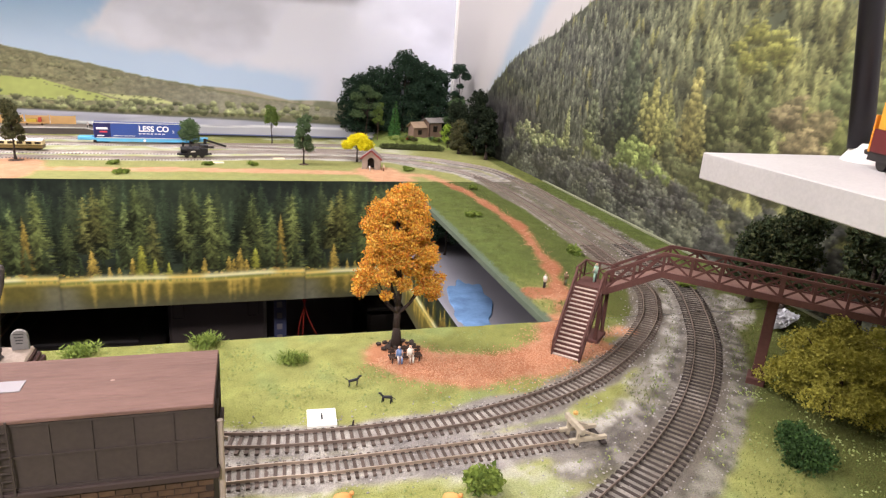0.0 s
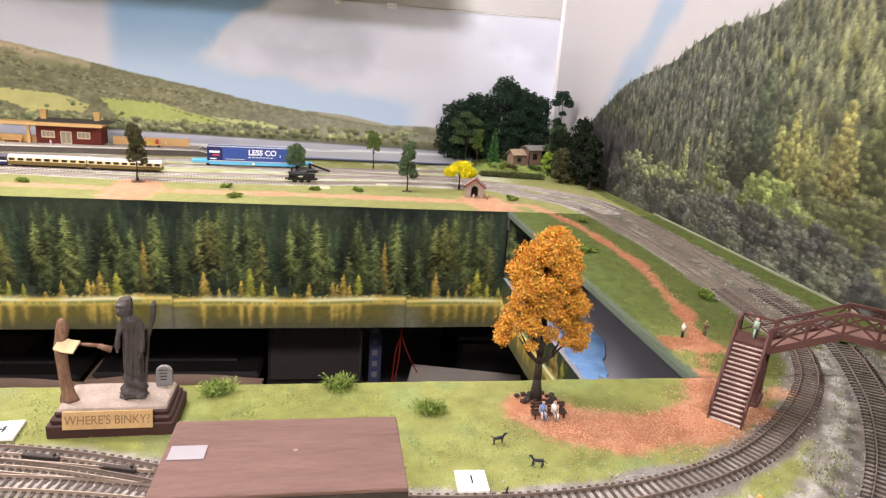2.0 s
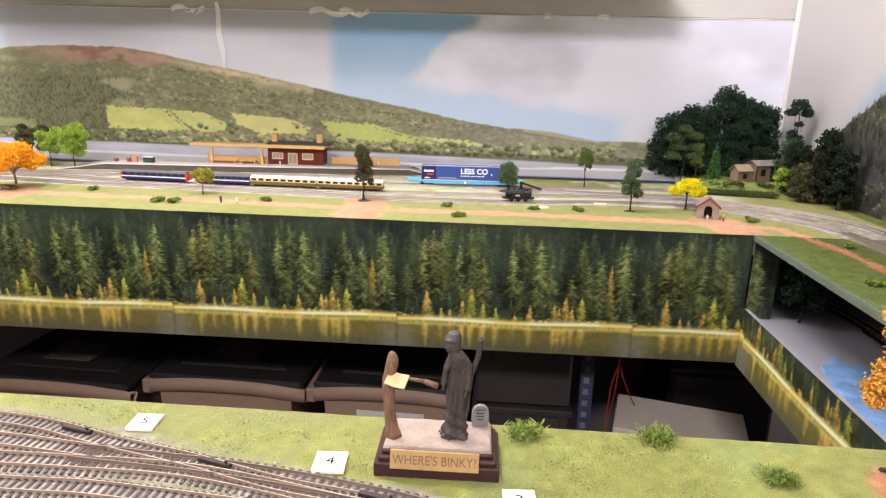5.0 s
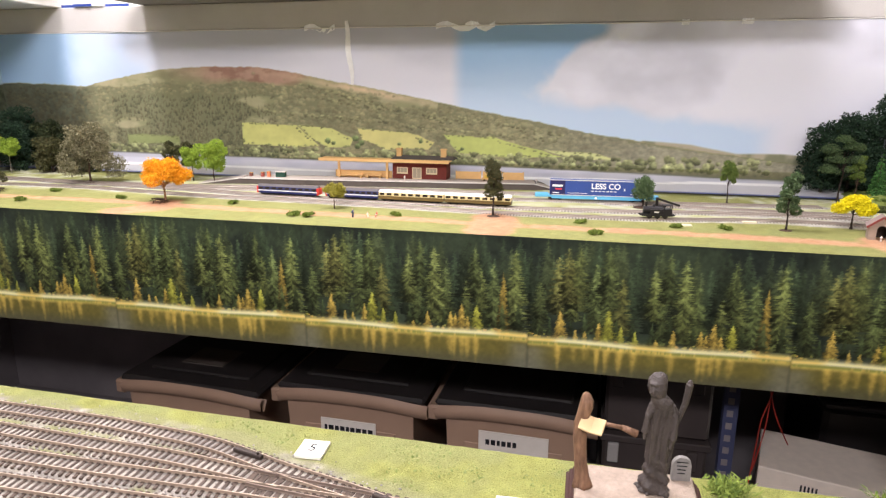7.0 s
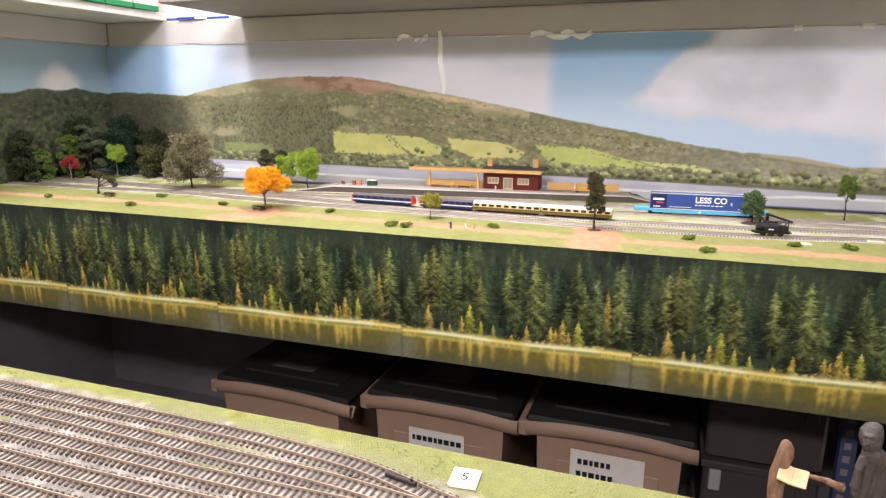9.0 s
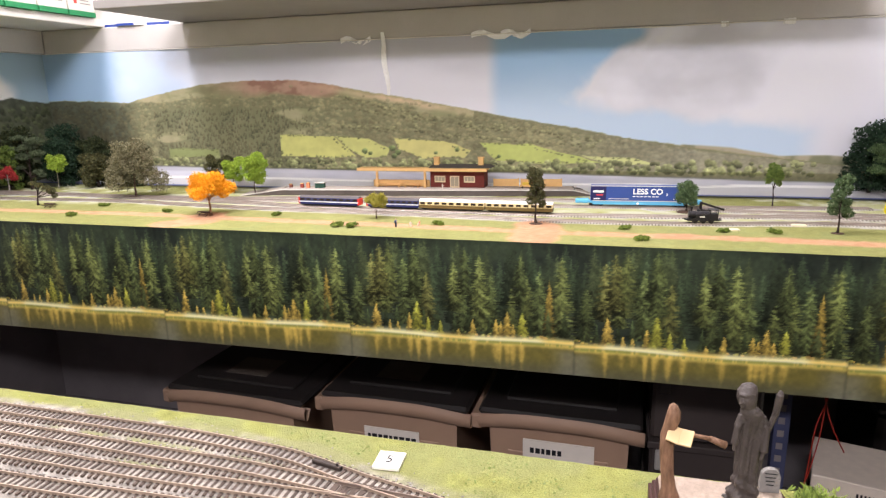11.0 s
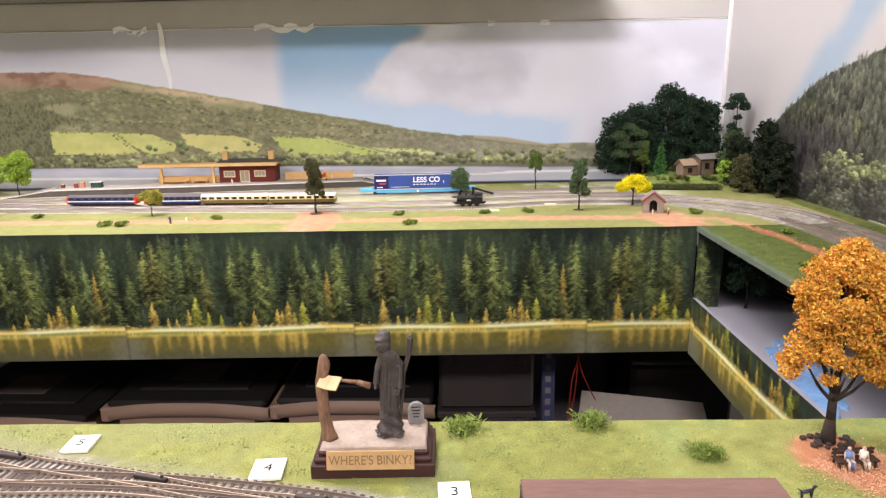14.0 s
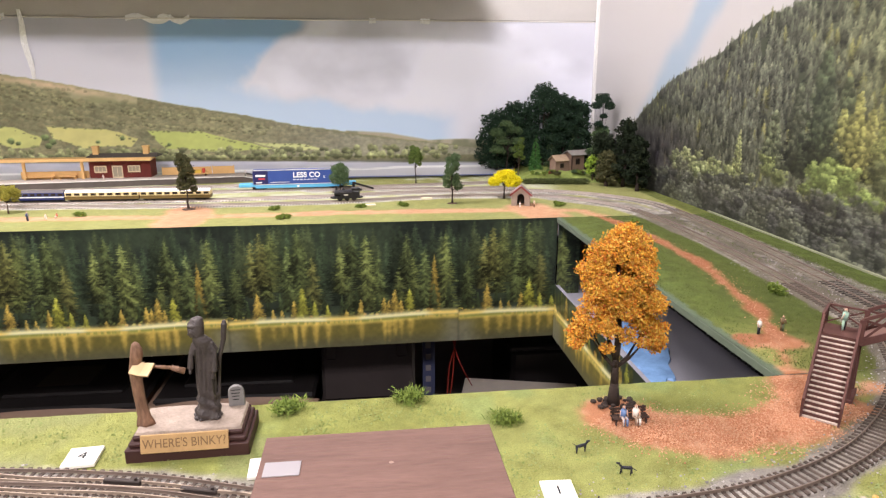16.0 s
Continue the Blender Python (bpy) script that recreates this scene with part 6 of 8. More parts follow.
tree("round_tree", (-0.0285, 1.431), "grey-green bushy tree beside the container wagon", 0.040, 0.0018, spread(12, 0.020, 0.054, lambda f: 0.017 * (1 - 0.4 * f), 0.008, 0.011, 44), 4200, 0.0015, leaf_green, bark_dark, 44, pad=0.018)
tree("yellow_tree", (0.290, 1.3204), "low spreading tree with bright yellow foliage", 0.034, 0.0018, spread(14, 0.030, 0.048, lambda f: 0.028 * (1 - 0.45 * f), 0.009, 0.012, 45, 0.75), 8000, 0.0014, leaf_yellow, bark_dark, 45)
tree("orange_tree", (-0.940, 1.2635), "spreading tree with bright orange foliage and bare forked limbs", 0.048, 0.0026, spread(22, 0.044, 0.076, lambda f: 0.051 * (1 - 0.6 * f), 0.013, 0.019, 46, 0.75), 17000, 0.0015, leaf_orange, material("bark_pale", (158, 124, 92), rough=0.9, vary=0.2), 46, limb_r=0.6, forks=5)
tree("lime_tree", (-0.992, 1.515), "bushy lime-green tree in front of the loch", 0.05, 0.0016, spread(12, 0.034, 0.090, lambda f: 0.022 * (0.6 + 0.4 * f), 0.010, 0.016, 47), 6500, 0.0018, leaf_lime, bark, 47)
tree("lime_tree", (-1.062, 1.535), "smaller lime-green tree in front of the loch", 0.045, 0.0014, spread(9, 0.036, 0.080, lambda f: 0.020, 0.009, 0.013, 48), 4200, 0.0018, leaf_lime, bark, 48)
tree("brown_tree", (-1.108, 1.545), "dull brownish-green tree behind the orange tree", 0.045, 0.0014, spread(10, 0.040, 0.085, lambda f: 0.028, 0.010, 0.014, 49), 4500, 0.0018, leaf_brownish, bark, 49)
tree("grey_tree", (-1.268, 1.438), "broad tree with dense grey-brown foliage on an earth mound", 0.075, 0.0026, spread(22, 0.028, 0.128, lambda f: 0.066 * (1 - 0.62 * f), 0.018, 0.026, 50), 15000, 0.0018, leaf_grey, bark, 50, pad=0.022)
tree("shrub_tree", (-0.590, 1.279), "small round green shrub tree by the coaches", 0.03, 0.0012, spread(9, 0.026, 0.044, lambda f: 0.016, 0.007, 0.010, 51), 3000, 0.0014, leaf_olive, bark, 51)
tree("gaunt_tree", (-1.665, 1.515), "gaunt pine with thin grey-green tiers before the dark wood", 0.115, 0.0030, [(-0.05, 0, 0.105, 0.019, 0.4), (0.02, 0.01, 0.128, 0.022, 0.4), (0.04, -0.005, 0.098, 0.018, 0.45), (-0.03, 0.01, 0.135, 0.018, 0.35), (-0.01, 0, 0.088, 0.020, 0.45), (-0.055, 0, 0.080, 0.014, 0.5), (0.005, 0, 0.112, 0.02, 0.4), (0.028, 0, 0.048, 0.012, 0.5), (0.04, 0.0, 0.040, 0.010, 0.7), (-0.028, 0, 0.058, 0.010, 0.5)], 7000, 0.0018, leafage("leaf_pine", (92, 104, 80), (76, 88, 64), (108, 116, 92)), bark_dark, 52, bend=0.05, limb_r=0.55)
tree("bent_tree", (-1.420, 1.304), "small bent dark tree beside a picnic table", 0.045, 0.0022, [(0.010, 0, 0.046, 0.009, 0.6), (-0.006, 0, 0.050, 0.008, 0.6), (0.032, 0, 0.040, 0.009, 0.6), (0.044, 0, 0.033, 0.009, 0.7), (0.050, 0, 0.024, 0.007, 0.9)], 1500, 0.0015, leaf_brownish, bark_dark, 53, bend=0.25, limb_r=0.5)
# dark wood at the far left
for k, (x, y, h, w, lf) in enumerate(((-1.735, 1.55, 0.17, 0.045, leaf_sprig), (-1.70, 1.665, 0.165, 0.05, leaf_dark), (-1.60, 1.67, 0.13, 0.045, leaf_sprig), (-1.50, 1.672, 0.105, 0.04, leaf_sprig), (-1.725, 1.500, 0.118, 0.028, leaf_mid),
                                      (-1.655, 1.60, 0.125, 0.045, leaf_dark), (-1.51, 1.58, 0.09, 0.038, leaf_brownish), (-1.43, 1.61, 0.08, 0.032, leaf_sprig), (-1.745, 1.38, 0.14, 0.03, leaf_sprig), (-1.755, 1.44, 0.085, 0.022, leaf_mid))):
    lob = billow(spread(14, h * 0.06, h * 0.90, lambda f: w * (1 - 0.5 * f * f), w * 0.42, w * 0.6, 60 + k), 6, 0.42, 260 + k)
    tree("dark_tree", (x, y), "dark dense tree in the wood by the side wall", h * 0.7, 0.0035, lob, 8000 if k < 4 else 5500, 0.0026, lf, bark_dark, 60 + k, hollow=0.7, group="dark trees")
tree("lime_tree", (-1.605, 1.542), "small lime-green tree at the edge of the dark wood", 0.055, 0.0014, spread(8, 0.052, 0.085, lambda f: 0.022, 0.009, 0.013, 75), 3000, 0.0017, leaf_lime, material("bark_ash", (140, 132, 120), rough=0.9), 75)
tree("red_tree", (-1.690, 1.468), "small tree with red foliage at the edge of the dark wood", 0.045, 0.0013, spread(7, 0.036, 0.058, lambda f: 0.018, 0.008, 0.011, 76), 2000, 0.0017, leaf_red, material("bark_white", (170, 164, 154), rough=0.9), 76)

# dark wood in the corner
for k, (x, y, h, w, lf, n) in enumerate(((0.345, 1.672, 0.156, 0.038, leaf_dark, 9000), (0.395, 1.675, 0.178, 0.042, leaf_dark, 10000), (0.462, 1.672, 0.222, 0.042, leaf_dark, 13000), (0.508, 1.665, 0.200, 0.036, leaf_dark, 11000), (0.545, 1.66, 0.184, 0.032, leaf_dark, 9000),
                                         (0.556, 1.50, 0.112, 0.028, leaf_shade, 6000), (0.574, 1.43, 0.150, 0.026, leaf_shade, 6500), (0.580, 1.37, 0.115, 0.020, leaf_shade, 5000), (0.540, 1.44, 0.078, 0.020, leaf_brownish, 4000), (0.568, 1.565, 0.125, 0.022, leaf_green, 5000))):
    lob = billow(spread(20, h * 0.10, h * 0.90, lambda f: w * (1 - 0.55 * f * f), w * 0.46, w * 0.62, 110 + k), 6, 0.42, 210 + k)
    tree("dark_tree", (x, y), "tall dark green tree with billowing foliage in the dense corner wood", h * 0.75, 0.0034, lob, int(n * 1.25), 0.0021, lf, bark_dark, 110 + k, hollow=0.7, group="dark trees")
tree("garden_tree", (0.379, 1.578), "slim yellow-green sapling beside the corner wood", 0.075, 0.0011, spread(9, 0.045, 0.092, lambda f: 0.010, 0.006, 0.009, 141), 2200, 0.0015, leaf_mid, bark, 141, group="garden trees")
tree("tiered_tree", (0.352, 1.585), "grey-green tree with flat tiers of foliage before the wood", 0.10, 0.0018, billow([(-0.024, 0, 0.103, 0.018, 0.5), (0.015, 0, 0.110, 0.017, 0.5), (-0.012, 0, 0.085, 0.017, 0.5), (0.022, 0, 0.084, 0.016, 0.55), (-0.022, 0, 0.065, 0.016, 0.5), (0.016, 0, 0.066, 0.013, 0.55), (-0.004, 0, 0.124, 0.014, 0.5)], 5, 0.45, 320), 7000, 0.0015, leaf_green, bark_dark, 120, hollow=0.7)
tree("tall_pine", (0.566, 1.56), "tall thin pine with a round open crown above the wood", 0.185, 0.0022, billow([(0.002, 0, 0.180, 0.017, 0.8), (-0.013, 0, 0.166, 0.013, 0.7), (0.018, 0, 0.164, 0.013, 0.7), (0.004, 0, 0.142, 0.010, 0.6), (-0.006, 0, 0.124, 0.010, 0.7), (0.008, 0, 0.112, 0.010, 0.8)], 6, 0.40, 321), 4200, 0.0016, leaf_dark, bark_dark, 121, hollow=0.7, limb_r=0.14)


def conifer_tree(at, h, w, leaf, label, seed):
    lob = [(0, 0, h * (0.10 + 0.86 * f), w * (1 - 0.9 * f) + 0.0015, 0.7) for f in np.linspace(0, 1, 11)]
    return tree("conifer", at, label, h * 0.9, 0.0016, lob, 1500, 0.0021, leaf, bark, seed, hollow=0.8, group="conifers")


leaf_fir = leafage("leaf_fir", (72, 116, 60), (92, 138, 72), (54, 92, 50))
conifer_tree((0.424, 1.600), 0.098, 0.016, leaf_fir, "clipped light-green conifer in the cottage garden", 130)
conifer_tree((0.478, 1.655), 0.115, 0.020, leaf_green, "dark conical conifer behind the cottage", 131)
conifer_tree((0.530, 1.655), 0.105, 0.014, leaf_green, "narrow conical conifer behind the cottage", 132)
for x, y, h, lf in ((0.532, 1.505, 0.055, leaf_lime), (0.552, 1.485, 0.060, leaf_mid)):
    tree("garden_tree", (x, y), "small light-green garden tree by the cottage", h * 0.6, 0.0012, spread(8, h * 0.3, h, lambda f: 0.012, 0.006, 0.010, int(x * 999)), 1000, 0.0022, lf, bark, int(x * 999), group="garden trees")

# hedge bank and garden plants
grass_bank = material("grass_bank", (120, 132, 66), rough=0.95, vary=0.25, scale=60, bump=0.8, bump_scale=600, fine=0.25, fine_scale=600)
xs, ys = np.linspace(0.345, 0.598, 60), np.linspace(1.470, 1.70, 56)
verts, faces = [], []
for y in ys:
    for x in xs:
        h = 0.019 * float(ramp01(y, 1.475, 1.56)) * float(ramp01(x, 0.345, 0.42)) - 0.002
        verts.append((x, y, h + 0.0035 * noise.noise(Vector((x * 60, y * 60, 0))) * (h > 0.001) + 0.0012 * noise.noise(Vector((x * 300, y * 300, 3)))))
for b in range(len(ys) - 1):
    for a in range(len(xs) - 1):
        k = b * len(xs) + a
        faces.append((k, k + 1, k + 1 + len(xs), k + len(xs)))
tagged(mesh_of("grass_bank", verts, faces, grass_bank, smooth=True), "low grassy bank in front of the cottage garden", "grass bank", kind="structure")
t = thing("hedge", (0.445, 1.480, 0.0), "long low dark green hedge along the garden bank", "hedge", turn=-7)
leaves("foliage", [(x, 0, 0.006, 0.009, 0.8) for x in np.linspace(-0.07, 0.06, 20)], 6000, 0.0015, leafage("leaf_hedge", (78, 86, 50), (92, 98, 58), (62, 70, 42)), t, 140, 0.4)
part("stem", boxed(-0.07, 0.06, -0.003, 0.003, -0.001, 0.008), bark_dark, t)
for k in range(16):
    x = rng.uniform(0.39, 0.53)
    lf = (leaf_green, leaf_mid, leaf_brownish, leaf_bush, leaf_bush, leaf_green)[k % 6] if k != 7 else leaf_red
    b = bush((x, 1.525 + rng.uniform(-0.012, 0.03)), rng.uniform(0.005, 0.009), lf, "small garden plant in front of the cottage", 150 + k, 0.8, 160, 0.0018, "garden plants")
    b.location.z = 0.016

# ---- cottage ----
cot_wall = material("cottage_wall", (140, 116, 100), rough=0.8, vary=0.15, scale=90)
cot_roof = material("cottage_roof", (136, 130, 124), rough=0.85, vary=0.15, scale=90)
cot_tan = material("cottage_tan", (158, 136, 112), rough=0.85, vary=0.2, scale=90)
cot_post = material("cottage_post", (72, 54, 46), rough=0.8, vary=0.15)
t = thing("cottage", (0.521, 1.592, 0.018), "small timber cottage with a grey roof and dark porch", "cottage", turn=22)
part("wall", boxed(-0.024, 0.014, -0.012, 0.016, -0.020, 0.034), cot_wall, t)
part("wall_wing", boxed(-0.066, -0.026, -0.006, 0.016, -0.020, 0.022), cot_wall, t)
for k in range(6):
    part("cladding_board", boxed(-0.0235, 0.0135, -0.0127, -0.0121, 0.002 + k * 0.0053, 0.0067 + k * 0.0053), cot_wall, t)
for nm, x0, x1, y0, y1, z, hh, mt in (("roof", -0.029, 0.034, -0.019, 0.021, 0.034, 0.010, cot_roof), ("roof_wing", -0.070, -0.0295, -0.012, 0.020, 0.022, 0.013, cot_tan)):
    m = (y0 + y1) / 2
    for e, ya in ((-1, y0), (1, y1)):
        part(nm, bar(bmesh.new(), ((x0 + x1) / 2 - 0.0001, ya, z), ((x0 + x1) / 2 + 0.0001, m, z + hh), x1 - x0, 0.0014), mt, t)
    bm = bmesh.new()
    for x in (x0 + 0.005, x1 - 0.0055):
        vs = [bm.verts.new(v) for v in ((x, y0 + 0.005, z - 0.0005), (x, y1 - 0.005, z - 0.0005), (x, m, z + hh - 0.001))]
        bm.faces.new(vs)
    part("gable", bm, cot_wall, t)
for x, y in ((0.0315, -0.0165), (0.0315, 0.016), (-0.0265, -0.0165)):
    part("post", boxed(x - 0.0012, x + 0.0012, y - 0.0012, y + 0.0012, -0.020, 0.0345), cot_post, t)
# porch floor and back coloured dark for the shade under the roof
part("porch_floor", boxed(0.0145, 0.033, -0.017, 0.018, -0.020, 0.002), cot_post, t)
part("porch_back", boxed(0.0142, 0.0150, -0.011, 0.015, 0.002, 0.033), cot_post, t)
dark_glass = material("dark_window", (44, 38, 34), rough=0.3, vary=0)
part("window", boxed(-0.012, 0.000, -0.0136, -0.0126, 0.012, 0.026), dark_glass, t)
part("window", boxed(-0.052, -0.042, -0.0072, -0.0058, 0.006, 0.016), dark_glass, t)
part("door", boxed(0.0148, 0.0156, -0.004, 0.005, 0.002, 0.026), dark_glass, t)

# ---- small stone shelter ----
shel_wall = material("shelter_stone", (150, 134, 120), rough=0.85, vary=0.18, scale=110, bump=0.4, bump_scale=600)
shel_roof = material("shelter_roof", (138, 70, 66), rough=0.8, vary=0.15, scale=110)
t = thing("shelter", (0.3075, 1.2550, 0.0), "small grey stone shelter with an arched doorway and red-edged roof", "shelter", turn=-14)
bm = bmesh.new()
for x0, x1 in ((-0.017, -0.0150), (0.0150, 0.017)):
    box(bm, x0, x1, -0.0135, 0.013, -0.0008, 0.021)
box(bm, -0.0150, 0.0150, 0.011, 0.013, -0.0008, 0.021)
part("wall", bm, shel_wall, t)
# the front gable stands round an arched doorway
inner = [(0.0064, -0.0008), (0.0064, 0.009)] + [(0.0064 * math.cos(a), 0.0155 + 0.0070 * math.sin(a)) for a in np.linspace(0, math.pi, 11)] + [(-0.0064, 0.009), (-0.0064, -0.0008)]
outer = []
for x, z in inner:
    if z < 0.0155:
        outer.append((math.copysign(0.017, x), z))
    else:
        dx, dz = x, z - 0.010
        k = min(0.017 / max(abs(dx), 1e-6), (0.0345 - 0.010) / (dz + abs(dx) * 0.0135 / 0.017))
        outer.append((dx * k, 0.010 + dz * k))
bm = bmesh.new()
loops = [[bm.verts.new((x, y, z)) for x, z in pts] for pts, y in ((outer, -0.0155), (inner, -0.0155), (inner, -0.0125), (outer, -0.0125))]
for a, b in zip(loops, loops[1:] + loops[:1]):
    for k in range(len(inner) - 1):
        bm.faces.new((a[k], a[k + 1], b[k + 1], b[k]))
part("gable", bm, shel_wall, t)
bm = bmesh.new()
vs = [bm.verts.new(v) for v in ((-0.017, 0.011, 0.021), (0.017, 0.011, 0.021), (0, 0.011, 0.0345), (-0.017, 0.013, 0.021), (0.017, 0.013, 0.021), (0, 0.013, 0.0345))]
for f in ((0, 1, 2), (5, 4, 3), (0, 3, 4, 1), (1, 4, 5, 2), (2, 5, 3, 0)):
    bm.faces.new([vs[i] for i in f])
part("gable", bm, shel_wall, t)
for e in (-1, 1):
    part("roof", bar(bmesh.new(), (e * 0.0195, -0.001, 0.0195), (0, -0.001, 0.0358), 0.030, 0.0014), material("shelter_slate", (134, 118, 112), rough=0.85, vary=0.15), t)
    part("bargeboard", bar(bmesh.new(), (e * 0.0200, -0.0168, 0.0190), (0, -0.0168, 0.0355), 0.0014, 0.0030), shel_roof, t, "red barge board")
# dark wall behind the doorway stands in for its inner shade
part("inner_wall", boxed(-0.0148, 0.0148, 0.0100, 0.0108, -0.0005, 0.021), dark_glass, t, "dark panel for the shaded interior")

# ---- model figures ----
def model_figure(name, at, label, coat, legs, turn=0.0, tall=0.0165, seated=False, lying=False):
    """A tiny plain figurine in one mesh."""
    bm = bmesh.new()
    s = tall / 0.0165
    mats = [material(name + "_paint", coat, rough=0.6, vary=0.1, scale=200), material(name + "_legs", legs, rough=0.6, vary=0.1), material(name + "_skin", (206, 164, 138), rough=0.6, vary=0.05)]
    def grow(idx, fn):
        n0 = len(bm.faces)
        fn()
        bm.faces.ensure_lookup_table()
        for f in bm.faces[n0:]:
            f.material_index = idx
    if seated:
        for e in (-1, 1):
            grow(1, lambda: rod(bm, (e * 0.0012 * s, 0, 0.0052 * s), (e * 0.0013 * s, -0.0042 * s, 0.0052 * s), 0.0010 * s, 0.0009 * s, 6))
            grow(1, lambda: rod(bm, (e * 0.0013 * s, -0.0042 * s, 0.0054 * s), (e * 0.0013 * s, -0.0046 * s, 0.0004), 0.0009 * s, 0.0008 * s, 6))
        z = 0.0045 * s
    else:
        for e in (-1, 1):
            grow(1, lambda: rod(bm, (e * 0.0010 * s, 0, -0.0003), (e * 0.0009 * s, 0, 0.0078 * s), 0.0009 * s, 0.0010 * s, 6))
        z = 0.0074 * s
    grow(0, lambda: rod(bm, (0, 0, z), (0, 0, z + 0.0058 * s), 0.0017 * s, 0.0021 * s, 8))
    for e in (-1, 1):
        grow(0, lambda: rod(bm, (e * 0.0022 * s, 0, z + 0.0054 * s), (e * 0.0027 * s, -0.0012 * s, z + 0.0008 * s), 0.0007 * s, 0.0006 * s, 6))
    grow(2, lambda: ball(bm, (0, 0, z + 0.0076 * s), 0.0014 * s, (0.9, 1, 1.15), 1))
    me = bpy.data.meshes.new(name)
    bm.to_mesh(me)
    bm.free()
    for m in mats:
        me.materials.append(m)
    me.shade_smooth()
    ob = new(name, me)
    ob.matrix_world = pose(*at, 0, 0, turn)
    return tagged(ob, label, "figurine", "painted model figurines")


model_figure("figurine", (0.3655, 0.5055, 0.048), "painted model figurine in a pale green top on the bridge landing", (160, 190, 170), (40, 40, 44), -150)
model_figure("figurine", (0.3745, 0.6139, 0.0), "painted model figurine in a white top on the path", (226, 222, 214), (44, 44, 48), 20, 0.0155)
model_figure("figurine", (0.4008, 0.6193, 0.0), "painted model figurine in a brown coat by the path", (110, 90, 66), (88, 96, 70), 120, 0.015)
model_figure("figurine", (0.2998, 1.2285, 0.0), "tiny white painted figurine outside the shelter", (232, 228, 222), (220, 210, 200), 10, 0.010)
model_figure("figurine", (0.3260, 1.2280, 0.0), "tiny painted figurine in pale clothes outside the shelter", (214, 190, 170), (120, 84, 64), 40, 0.0125)
model_figure("figurine", (-0.5265, 1.2101, 0.0), "tiny painted figurine in dark blue on the far path", (70, 80, 110), (60, 60, 70), 0, 0.015)
model_figure("figurine", (-0.5020, 1.2181, 0.0), "tiny seated pale figurine on the far grass", (232, 214, 196), (226, 190, 170), 30, 0.012, seated=True)
model_figure("figurine", (-0.4880, 1.2265, 0.0), "tiny seated figurine in red on the far grass", (206, 120, 96), (226, 210, 200), -30, 0.012, seated=True)
model_figure("figurine", (-0.545, 1.583, 0.0125), "tiny white painted figurine before the station door", (234, 230, 224), (214, 206, 196), 0, 0.012)
model_figure("figurine", (-0.247, 1.6045, 0.0125), "tiny painted figurine standing on the platform end", (226, 222, 216), (50, 50, 54), 0, 0.012)

# ---- bench with two seated figurines ----
bench_wood = material("bench_wood", (66, 50, 42), rough=0.8, vary=0.2, scale=120)
t = thing("bench", (0.1975, 0.4790, 0.0), "dark brown wooden bench on the reddish earth", "bench", turn=2)
for y in (-0.0028, -0.0004, 0.0020):
    part("seat_slat", boxed(-0.0125, 0.0125, y - 0.0010, y + 0.0010, 0.0046, 0.0053), bench_wood, t)
for z in (0.0072, 0.0094):
    part("back_slat", boxed(-0.0125, 0.0125, 0.0026, 0.0033, z - 0.0008, z + 0.0008), bench_wood, t)
for e in (-1, 1):
    part("leg", bar(bmesh.new(), (e * 0.0105, -0.003, -0.0004), (e * 0.0105, -0.003, 0.0047), 0.0010, 0.0010), bench_wood, t)
    part("leg", bar(bmesh.new(), (e * 0.0105, 0.003, -0.0004), (e * 0.0105, 0.003, 0.0105), 0.0010, 0.0010), bench_wood, t)
model_figure("figurine", (0.1925, 0.4775, 0.0006), "painted figurine in blue clothes seated on the bench", (112, 136, 176), (196, 176, 166), 0, 0.0160, seated=True)
model_figure("figurine", (0.2010, 0.4778, 0.0006), "painted figurine in a white shirt seated on the bench", (232, 226, 214), (166, 140, 118), 4, 0.0160, seated=True)

# ---- model dogs ----
dog_paint = material("dog_black", (40, 40, 46), rough=0.55, vary=0.1)
for x, y, a, up in ((0.1539, 0.4487, 12, 1), (0.1727, 0.4230, -20, 0)):
    bm = bmesh.new()
    rod(bm, (-0.0036, 0, 0.0050), (0.0034, 0, 0.0054), 0.0011, 0.0014, 8)
    for lx in (-0.0033, 0.0031):
        for e in (-1, 1):
            rod(bm, (lx, e * 0.0008, 0.0050), (lx + 0.0006 * e, e * 0.0009, -0.0002), 0.0006, 0.0004, 6)
    hx = 0.0044 if up else -0.0046
    rod(bm, (hx * 0.75, 0, 0.0058), (hx * 1.1, 0, 0.0078), 0.0009, 0.0008, 6)
    ball(bm, (hx * 1.2, 0, 0.0082), 0.0012, (1.35, 0.8, 0.85), 1)
    tail = -0.0036 if up else 0.0034
    rod(bm, (tail, 0, 0.0056), (tail * 1.9, 0, 0.0088 if up else 0.0035), 0.0004, 0.0002, 5)
    ob = part("model_dog", bm, dog_paint, smooth=True)
    ob.matrix_world = pose(x, y, 0.0004, 0, 0, a) @ Matrix.Diagonal((0.9, 0.9, 0.76, 1))
    tagged(ob, "tiny black model dog standing on the grass", "model dog", "model dogs")

# orange lumps at the near edge of the grass
for x, y in ((0.1310, 0.3320), (0.1870, 0.3210)):
    ob = part("model_hen", ball(ball(bmesh.new(), (0, 0, 0.0022), 0.0034, (1.5, 0.9, 0.8), 2, 0.2), (0.0048, 0, 0.0044), 0.0014, sub=1), material("hen_orange", (214, 150, 88), rough=0.7, vary=0.15), smooth=True)
    ob.matrix_world = pose(x, y, 0, 0, 0, rng.uniform(-30, 30))
    tagged(ob, "small orange model animal on the near grass", "model animal", "orange model animals")

